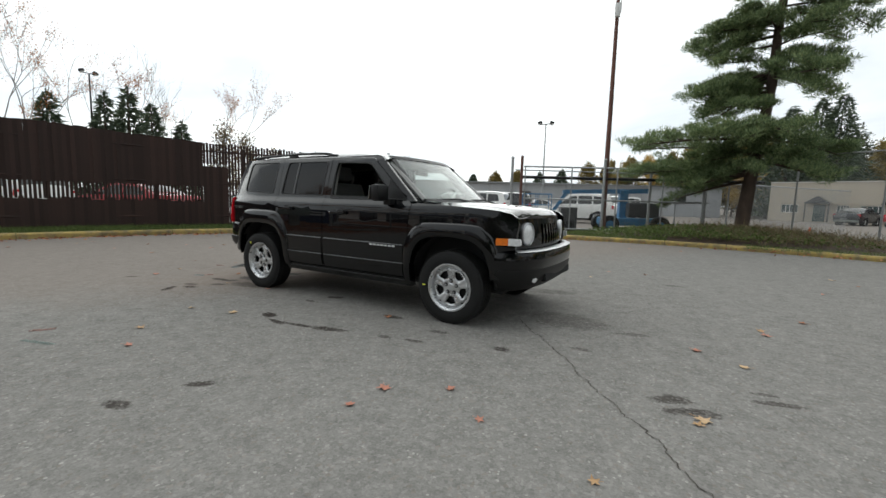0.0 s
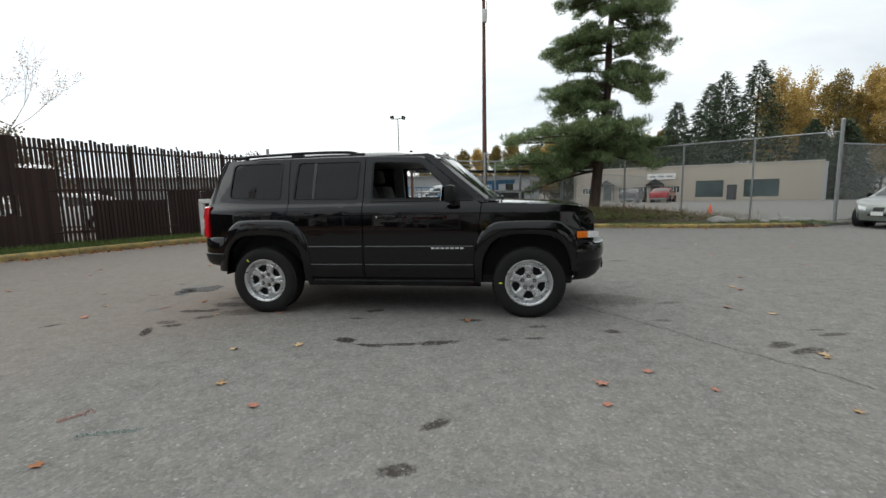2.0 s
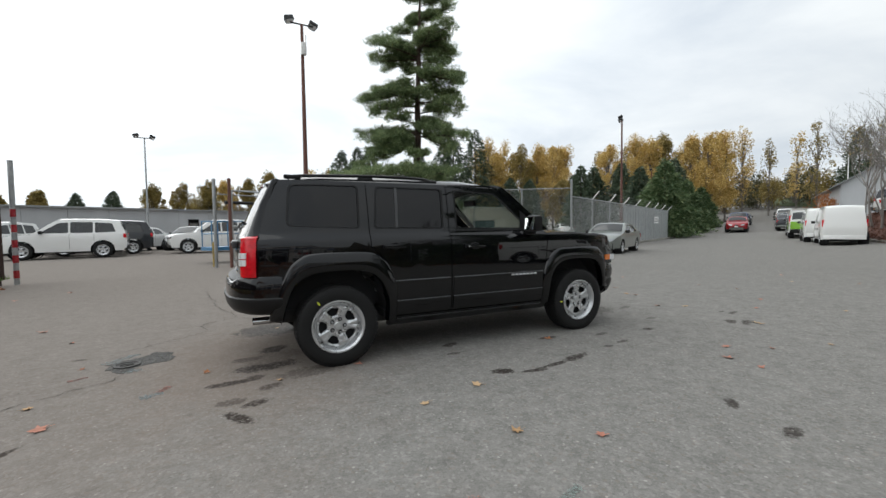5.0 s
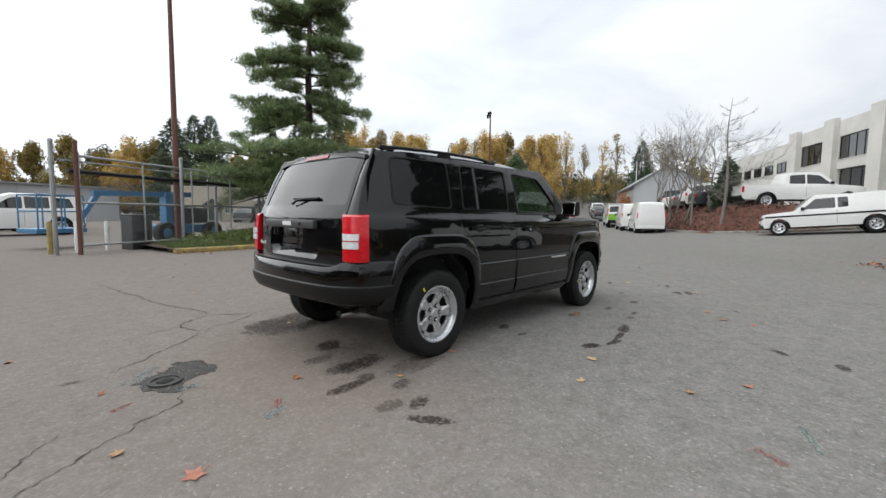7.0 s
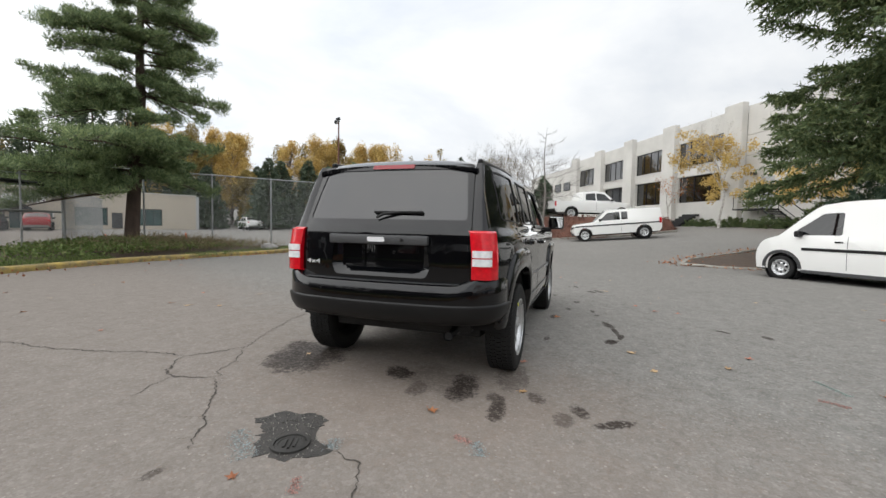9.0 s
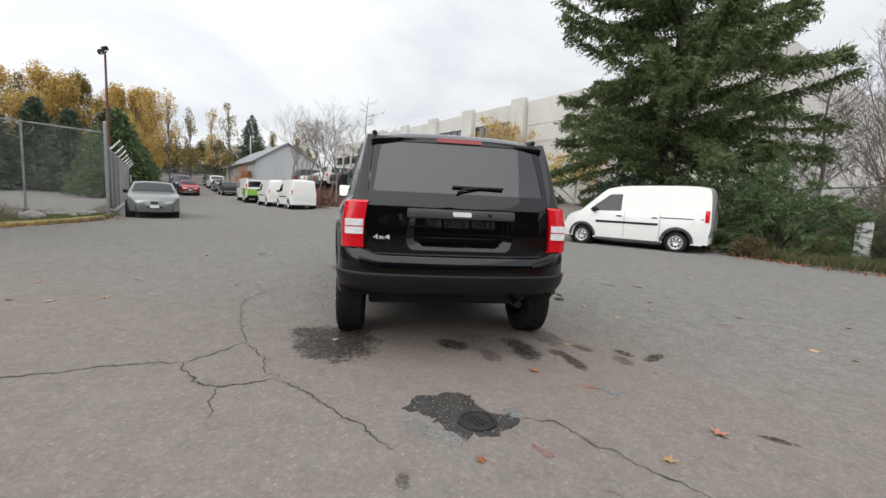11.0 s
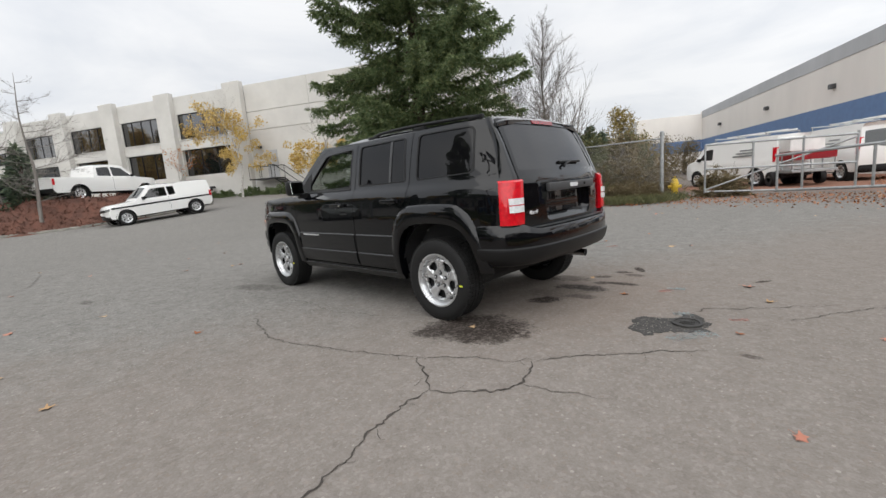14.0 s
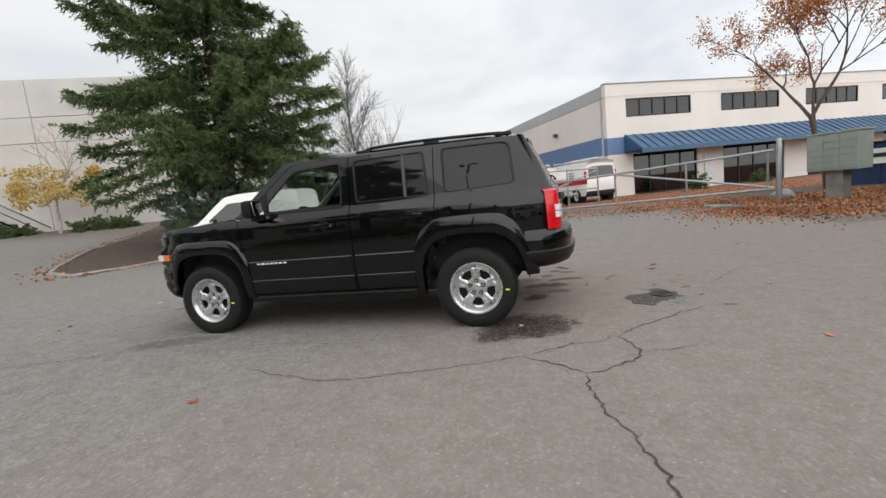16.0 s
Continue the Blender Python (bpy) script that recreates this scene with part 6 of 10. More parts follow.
def woods():
    """Woods round the lots, as single trees."""
    rng = random.Random(8)
    # az, distance, elevation of the top, kind
    north = ((63.4, 62, 12.0, 'c'), (61.9, 60, 13.0, 'c'), (58.9, 60, 13.6, 'c'), (66.6, 61, 10.4, 'c'), (77.4, 60, 10.8, 'c'), (75.2, 62, 11.2, 'c'), (73.6, 61, 11.4, 'c'), (79.2, 66, 7.6, 'o'), (70.5, 70, 6.6, 'o'), (68.6, 72, 6.8, 'o'), (57.0, 62, 12.0, 'g'), (55.0, 66, 11.0, 'g'), (52.6, 66, 10.6, 'o'), (50.5, 68, 10.2, 'g'), (48.4, 66, 10.4, 'g'), (46.8, 70, 10.0, 'g'), (44.6, 54, 8.2, 'c'), (43.0, 56, 7.9, 'c'), (41.4, 68, 10.2, 'g'))
    east = ((39.6, 55, 8.3, 'c'), (38.2, 70, 10.6, 'g'), (36.6, 70, 10.2, 'g'), (35.2, 72, 10.6, 'o'), (37.4, 52, 7.6, 'c'), (33.6, 58, 8.2, 'c'), (32.2, 72, 10.0, 'g'), (30.4, 72, 10.3, 'g'), (28.8, 76, 10.2, 'g'), (27.2, 78, 10.6, 's'), (24.9, 84, 9.0, 's'), (22.6, 86, 9.3, 's'), (20.9, 80, 10.6, 's'), (18.0, 92, 9.4, 'c'), (15.5, 95, 7.4, 's'), (12.5, 95, 7.0, 's'), (79.0, 66, 6.9, 'o'), (81.4, 62, 7.3, 'g'))
    west = ((83.8, 70, 5.8, 'o'), (86.5, 64, 7.0, 'o'), (89.0, 70, 6.2, 'o'), (91.5, 72, 5.6, 'g'), (93.6, 66, 5.7, 'o'), (96.2, 74, 5.4, 'o'), (99.0, 78, 5.0, 'o'), (102.5, 84, 4.6, 'c'), (105.5, 90, 4.2, 'c'), (108.5, 86, 4.0, 'o'), (111.5, 90, 3.8, 'o'), (114.5, 88, 3.8, 'c'), (54.0, 60, 7.0, 'c'), (51.4, 58, 6.6, 'c'), (47.0, 58, 6.0, 'o'), (45.6, 60, 7.0, 'c'))
    for az, r, el, kind in north + east + west:
        x, y = polar(az, r)
        z = ground_z(x, y)
        h = 1.1 + math.hypot(x + 1, y + 2) * math.tan(radians(el)) - z
        sd = int(az * 10)
        if kind == "c":
            far_conifer(x, y, z, h, h * 0.22 + 0.7, sd, count=2600)
        elif kind == "s":
            far_broadleaf(x, y, z, h, h * 0.13 + 0.4, sd, "olive_leaf" if sd % 2 else "gold_leaf", "slender pale autumn poplar by the far road", 1800, 0.22, 1.4)
        else:
            far_broadleaf(x, y, z, h, h * 0.24 + 0.8, sd, "gold_leaf" if kind == "g" else "olive_leaf", "golden autumn tree in the far woods" if kind == "g" else "olive-brown autumn tree in the far woods", 12000, 0.2, 2.2)
    # a second, lower row of autumn trees behind the first
    for az, r, el, kind in [e for e in north + east if e[3] in "go"]:
        x, y = polar(az + 1.05, r + 7)
        z = ground_z(x, y)
        h = 1.1 + (r + 7) * math.tan(radians(el - 1.0 - 0.8 * rng.random())) - z
        far_broadleaf(x, y, z, h, h * 0.25 + 0.6, int(az * 31), "olive_leaf" if kind == "o" or rng.random() < 0.3 else "gold_leaf", "dull golden autumn tree deeper in the far woods", 5000, 0.24, 1.8)
    # dim understorey that closes the gaps behind the warehouse
    for k in range(15):
        x, y = polar(55.5 + 2.0 * k, 72 + 3 * (k % 3))
        far_broadleaf(x, y, ground_z(x, y), 8.2 + 1.6 * math.sin(k * 2.3), 4.2, 700 + k, "under_leaf", "dark mixed understorey tree behind the warehouse", 3600, 0.34)
    # the broad dark conifers where the street fence ends
    for az, r, h, w in ((28.2, 45, 7.4, 2.8), (26.9, 52, 5.6, 2.1), (29.8, 49, 6.2, 2.3), (26.4, 61, 5.0, 1.9)):
        x, y = polar(az, r, (-4.86, 1.15))
        far_conifer(x, y, ground_z(x, y), h, w, int(az * 7), "broad dark conifer at the end of the street fence", 3000, "juniper_leaf")
    # behind the rusty fence: tall thin birches and young firs
    for az, r, el, kind in ((166.5, 36, 15.5, "b"), (164.6, 38, 17.0, "b"), (161.4, 40, 13.0, "t"), (158.9, 37, 12.6, "b"), (162.8, 36, 9.6, "c"), (158.4, 36, 10.2, "c"), (156.4, 35, 11.0, "c"), (154.4, 37, 9.6, "c"), (152.8, 40, 11.4, "t"), (151.6, 38, 8.0, "c"), (149.0, 40, 12.2, "b"), (147.4, 44, 7.6, "o"), (145.0, 46, 6.6, "o"), (168.5, 37, 12.0, "c"), (170.5, 38, 14.0, "b"), (142.0, 50, 5.6, "o"), (172, 40, 12, "c")):
        x, y = polar(az, r, (3.1, -4.1))
        h = 1.1 + r * math.tan(radians(el))
        sd = int(az * 13)
        if kind == "c":
            far_conifer(x, y, 0, h, h * 0.16 + 0.35, sd, "young dark fir behind the rusty fence", 900)
        elif kind == "o":
            far_broadleaf(x, y, 0, h, h * 0.3, sd, "brush", "brown autumn scrub tree behind the rusty fence", 1400, 0.2)
        else:
            bare_tree("birch_tree", x, y, 0, h * 1.02, sd, "tall thin birch with sparse rusty leaves behind the fence", "bark_grey", "orange_leaf" if kind == "b" else None, 1500, 0.085, 0.34, 5, 0.07, leaf_low=0.45)
    # low scrub and trees to the south
    for az, r, h in ((-58, 34, 2.6), (-61, 36, 3.4), (-64, 38, 2.6), (-67, 34, 3.0), (-70, 40, 3.6), (-72.5, 42, 3.8), (-75, 46, 3.4), (-62.5, 30, 2.4), (-69, 31, 2.2)):
        x, y = polar(az, r, (-4.5, 2.0))
        far_broadleaf(x, y, 0, h * 0.85 + 0.3, 1.9, int(-az * 17), "brush" if r % 4 else "olive_leaf", "brown scrub tree behind the south fence", 3600, 0.11)
    # a thicket close behind the chain-link, with firs and a yellowing tree beyond
    for k in range(9):
        x, y = polar(-56.5 - 1.25 * k, 18.2 + 0.9 * (k % 3), (-4.86, 1.15))
        far_broadleaf(x, y, 0, 2.2 + 0.3 * math.sin(k * 2.1), 1.25, 820 + k, ("brush", "weed")[k % 2], "tangled brown thicket behind the chain-link fence", 3400, 0.085)
    for az, h, w in ((-62.6, 4.7, 1.4), (-64.2, 5.1, 1.6), (-65.6, 4.5, 1.5)):
        x, y = polar(az, 40, (-4.5, 2.0))
        far_conifer(x, y, 0, h, w, int(-az * 11), "dark fir standing beyond the south fence", 1500)
    x, y = polar(-67.9, 45, (-4.5, 2.0))
    far_broadleaf(x, y, 0, 6.4, 2.3, 679, "olive_leaf", "yellowing tree beyond the south fence", 4000, 0.16)
    # low woods along the far road and an orange bush before them
    for k in range(14):
        x, y = polar(9.0 + 1.45 * k, 96 + 4 * (k % 3), (-4.86, 1.15))
        z = ground_z(x, y)
        far_broadleaf(x, y, z, max(2.5, 1.1 + 98 * math.tan(radians(4.9 + 0.7 * math.sin(k * 1.9))) - z), 3.2, 860 + k, "under_leaf" if k % 3 else "olive_leaf", "dim mixed tree in the low woods up the street", 2600, 0.3)
    x, y = polar(16.2, 66, (-4.86, 1.15))
    far_broadleaf(x, y, ground_z(x, y), 2.6, 2.2, 880, "orange_leaf", "rounded orange bush by the far road", 2200, 0.16)
    # brown tree between the rusty fence and the storage shed
    x, y = polar(119.2, 31, (-0.55, -4.77))
    far_broadleaf(x, y, 0, 3.9, 1.7, 881, "brush", "bare brown tree in the storage yard", 2600, 0.1)


woods()


# ---- the black car ----
SIDE = [(0.26, 0.79), (0.34, 0.825), (0.45, 0.856), (0.55, 0.866), (0.70, 0.872), (0.85, 0.872), (0.98, 0.869), (1.03, 0.866), (1.055, 0.857), (1.105, 0.823), (1.125, 0.815), (1.15, 0.81), (1.35, 0.765), (1.50, 0.722), (1.56, 0.695), (1.62, 0.65)]


def side_y(x, z):
    y = lerp_table(SIDE, z)
    if x > 1.35:
        y -= 0.13 * ((x - 1.35) / 0.65) ** 2
        y -= 0.055 * (max(0, x - 1.6) / 0.35) ** 2 * smooth01(0.80, 1.0, z)
    if x < -1.35:
        y -= (0.09 + 0.05 * smooth01(1.0, 1.5, z)) * ((-1.35 - x) / 0.6) ** 2
    return y


REAR_OPEN = [(-0.885, 0.34), (-0.89, 0.55), (-0.95, 0.70), (-1.07, 0.785), (-1.30, 0.805), (-1.53, 0.785), (-1.65, 0.70), (-1.715, 0.55), (-1.745, 0.42)]
REAR_OUT = [(-0.805, 0.34), (-0.81, 0.64), (-0.875, 0.82), (-0.975, 0.915), (-1.11, 0.945), (-1.50, 0.945), (-1.62, 0.905), (-1.715, 0.80), (-1.83, 0.50), (-1.84, 0.42)]
FRONT_OPEN = [(0.885, 0.34), (0.895, 0.55), (0.955, 0.70), (1.075, 0.78), (1.30, 0.80), (1.53, 0.775), (1.635, 0.69), (1.69, 0.55), (1.70, 0.45)]
FRONT_OUT = [(0.805, 0.34), (0.81, 0.62), (0.865, 0.79), (0.965, 0.885), (1.10, 0.915), (1.53, 0.915), (1.645, 0.87), (1.735, 0.77), (1.795, 0.55), (1.80, 0.45)]
ROOF = [(-1.825, 1.55), (-1.80, 1.575), (-1.68, 1.60), (-1.4, 1.625), (-0.7, 1.645), (0.0, 1.632), (0.3, 1.598), (0.48, 1.555)]
HOOD = [(0.90, 1.108), (1.2, 1.100), (1.6, 1.078), (1.80, 1.058), (1.88, 1.042), (1.93, 0.992)]
TAIL = [(0.40, -2.05), (0.70, -2.06), (0.90, -2.062), (1.07, -2.055), (1.12, -2.03), (1.35, -1.925), (1.54, -1.825), (1.60, -1.79)]


def roof_half(x):
    return min(0.70, side_y(x, 1.54) + 0.002)


def roof_z(x, y):
    zc, e = lerp_table(ROOF, x), min(1.0, abs(y) / roof_half(x))
    return zc - (zc - 1.535) * e ** 7 - 0.022 * e * e


def hood_z(x, y):
    e = abs(y) / 0.76
    return lerp_table(HOOD, x) - 0.024 * e * e + 0.010 * smooth01(0.64, 0.5, abs(y))


def tail_x(y, z):
    return lerp_table(TAIL, z) + 0.055 * (abs(y) / 0.66) ** 3


def nose_x(y, z):
    return 1.985 - 0.11 * (abs(y) / 0.7) ** 2.2 - 0.16 * max(0, z - 0.80)


def grid_sheet(nu, nv, place, thick=0.0, way=(0, 0, -1)):
    bm = bmesh.new()
    top = [[bm.verts.new(place(i / nu, j / nv)) for i in range(nu + 1)] for j in range(nv + 1)]
    for j in range(nv):
        for i in range(nu):
            bm.faces.new((top[j][i], top[j][i + 1], top[j + 1][i + 1], top[j + 1][i]))
    if thick:
        off = Vector(way) * thick
        low = [[bm.verts.new(v.co + off) for v in row] for row in top]
        for j in range(nv):
            for i in range(nu):
                bm.faces.new((low[j + 1][i], low[j + 1][i + 1], low[j][i + 1], low[j][i]))
        for j in range(nv):
            for i in (0, nu):
                bm.faces.new((top[j][i], top[j + 1][i], low[j + 1][i], low[j][i]))
        for i in range(nu):
            for j in (0, nv):
                bm.faces.new((top[j][i], low[j][i], low[j][i + 1], top[j][i + 1]))
    return bm


def wrap(plan, prof, z_lift=None):
    """A bumper skin: a profile of (out, z) carried along a plan line of (x, y), out along its normal."""
    bm = bmesh.new()
    rows = []
    k = len(plan)
    for i, (x, y) in enumerate(plan):
        a, b = Vector(plan[max(i - 1, 0)]), Vector(plan[min(i + 1, k - 1)])
        d = (b - a).normalized()
        n = Vector((d.y, -d.x))
        if n.x * x < 0:
            n = -n
        rows.append([bm.verts.new((x + n.x * o, y + n.y * o, z + (z_lift(x, y, z) if z_lift else 0))) for o, z in prof])
    for a, b in zip(rows, rows[1:]):
        for j in range(len(prof) - 1):
            bm.faces.new((a[j], a[j + 1], b[j + 1], b[j]))
    return bm


def smooth_path(pts, n=4):
    """Catmull-Rom through points."""
    out = []
    P = [Vector(p) for p in pts]
    for i in range(len(P) - 1):
        a, b, c, d = P[max(i - 1, 0)], P[i], P[i + 1], P[min(i + 2, len(P) - 1)]
        for j in range(n):
            t = j / n
            out.append(tuple(0.5 * (2 * b + (c - a) * t + (2 * a - 5 * b + 4 * c - d) * t * t + (3 * b - a - 3 * c + d) * t ** 3)))
    out.append(tuple(P[-1]))
    return out


def wheel_parts(root, x, y, s, r=0.343, w=0.108, rim=0.217, mark=None, spokes=5, name="wheel", fancy=True, hub_mat="alloy", turn=0.0):
    """A wheel whose outer face looks along s * y."""
    hub = thing(name, Matrix(), "", "")
    for k in list(hub.keys()):
        del hub[k]
    hub.parent = root
    hub.matrix_basis = pose(x, y, r - 0.003)
    q = r / 0.343
    prof = [(rim, -0.085), (rim * 1.04, -0.1), (0.262 * q, -0.109), (0.305 * q, -0.107), (0.328 * q, -0.096), (0.338 * q, -0.08), (0.338 * q, 0.08), (0.328 * q, 0.096), (0.305 * q, 0.107), (0.262 * q, 0.109), (rim * 1.04, 0.1), (rim, 0.085)]
    prof = [(a, b * w / 0.108) for a, b in prof]
    ty = part("tyre", lathe(bmesh.new(), prof + [prof[0]], 48, "Y"), "rubber", hub, smooth=True)
    if fancy:
        bm = bmesh.new()
        for row, (c, half) in enumerate(((-0.076, 0.016), (-0.04, 0.015), (0.0, 0.016), (0.04, 0.015), (0.076, 0.016))):
            for i in range(60):
                a = 2 * math.pi * (i + 0.5 * (row % 2)) / 60
                box(bm, -0.0145, 0.0145, c - half, c + half, 0.33 * q, 0.3445 * q, m=Matrix.Rotation(a, 4, "Y") @ Matrix.Rotation(0.12 * (row - 2), 4, "Z"))
        tagged(part("tread", bm, "rubber", ty), kind="stuff")
    # rim
    depth = [(0, 0.036), (0.034, 0.036), (0.038, 0.046), (0.046, 0.043), (0.078, 0.041), (0.095, 0.034), (0.15, 0.028), (0.172, 0.027), (0.182, 0.031), (0.189, 0.047), (0.198, 0.05), (0.205, 0.03), (0.209, 0.010), (0.220, 0.0), (0.228, 0.002)] if fancy else [(0, 0.048), (0.045, 0.045), (0.075, 0.036), (0.115, 0.03), (0.165, 0.05), (0.19, 0.056), (0.197, 0.026), (0.206, 0.008), (0.221, 0.0), (0.228, 0.004)]
    f = rim / 0.226
    face = 0.098 * w / 0.108

    def dish(u, v):
        rr = math.hypot(u, v) / f
        d = lerp_table(depth, rr)
        if fancy and 0.06 < rr < 0.19:
            # the spokes fall away towards the openings and carry a shallow middle groove
            sector = 2 * math.pi / spokes
            e = abs((math.atan2(v, u) - radians(270 + turn) + sector / 2) % sector - sector / 2) * rr
            half = 0.030 + 0.33 * (rr - 0.1)
            d += 0.013 * smooth01(half + 0.014, half - 0.002, e) * smooth01(0.075, 0.1, rr) * smooth01(0.184, 0.168, rr)
            d += 0.005 * smooth01(0.014, 0.004, sector / 2 * rr - e) * smooth01(0.085, 0.11, rr)
        return (u, s * (face - d), v)

    disc = 0.186 * f if fancy else rim
    ring = [(disc * math.cos(2 * math.pi * i / 48), disc * math.sin(2 * math.pi * i / 48)) for i in range(48)]
    holes = []
    for i in range(spokes):
        a0 = radians(270 + turn + 360 / spokes * i)
        hw = (0.395 if fancy else 0.37) * 5 / spokes
        pts = [(0.100, -hw * 0.66), (0.163, -hw * 0.93), (0.169, 0), (0.163, hw * 0.93), (0.100, hw * 0.66), (0.091, 0)]
        holes.append(rounded([(f * rr * math.cos(a0 + da), f * rr * math.sin(a0 + da)) for rr, da in pts], [0.016, 0.014, 0.004, 0.014, 0.016, 0.004], 3))
    cuts = [c * f for c in (steps(-0.21, 0.21, 28) if fancy else steps(-0.2, 0.2, 10))]
    rm = part("rim", sheet(ring, dish, holes, cuts, cuts, 0.014, lambda u, v: (0, -s, 0)), hub_mat, hub, smooth=True)
    if fancy:
        part("rim_well", lathe(bmesh.new(), [(0.184 * f, s * (face - 0.036)), (0.190 * f, s * (face - 0.046)), (0.197 * f, s * (face - 0.047)), (0.203 * f, s * (face - 0.034)), (0.208 * f, s * (face - 0.016)), (0.214 * f, s * (face - 0.009)), (0.224 * f, s * (face - 0.006))], 56, "Y"), hub_mat, rm, smooth=True)
    part("rim_lip", lathe(bmesh.new(), [(rim * 1.0, s * (face - 0.014)), (rim * 1.025, s * (face - 0.006)), (rim * 1.03, s * (face + 0.003)), (rim * 0.985, s * (face + 0.004)), (rim * 0.955, s * (face - 0.004))], 48, "Y"), hub_mat, rm, smooth=True)
    # barrel and brake disc are near-black: shade behind the spokes put into their colour
    part("barrel", lathe(bmesh.new(), [(rim * 0.97, s * (face - 0.02)), (rim * 0.93, 0), (rim * 0.97, -s * 0.08)], 32, "Y"), "shade_gap_black", hub, smooth=True)
    part("brake_disc", lathe(bmesh.new(), [(0.02, 0.012), (rim * 0.86, 0.012), (rim * 0.86, -0.012), (0.02, -0.012)], 32, "Y"), "shade_gap_black", hub)
    if fancy:
        for i in range(5):
            a = radians(90 + turn + 72 * i)
            c = Vector((0.057 * math.cos(a), s * (face - 0.0425), 0.057 * math.sin(a)))
            # thin near-black disc paints the shade of the lug hole
            part("lug_recess", lathe(bmesh.new(), [(0.0005, s * 0.005), (0.0175, s * 0.0055), (0.0185, s * 0.001)], 14, "Y", Matrix.Translation(c)), "shade_gap_black", rm)
            part("lug_nut", lathe(bmesh.new(), [(0.0105, 0), (0.0105, s * 0.014), (0.006, s * 0.02), (0.0005, s * 0.021)], 6, "Y", Matrix.Translation(c)), "dull_chrome", rm)
        part("centre_cap", lathe(bmesh.new(), [(0.033, -s * 0.004), (0.033, s * 0.003), (0.028, s * 0.008), (0.0005, s * 0.009)], 24, "Y", Matrix.Translation((0, s * (face - 0.036), 0))), hub_mat, rm, smooth=True)
        va = radians(270 + turn - 38 if s > 0 else 270 + turn + 42)
        part("valve", tube(bmesh.new(), (0.196 * f * math.cos(va), s * (face - 0.05), 0.196 * f * math.sin(va)), (0.188 * f * math.cos(va), s * (face - 0.022), 0.188 * f * math.sin(va)), 0.006, 0.005, 8), "rubber", rm, "black rubber tyre valve")
    if mark is not None:
        a = radians(mark)
        rr = 0.262
        part("chalk_mark", one_box(-0.015, 0.015, -0.002, 0.002, -0.006, 0.006, m=Matrix.Translation((rr * math.cos(a), s * 0.1105, rr * math.sin(a))) @ Matrix.Rotation(-a, 4, "Y")), "yellow_mark", ty, "yellow factory paint dab")
    return hub


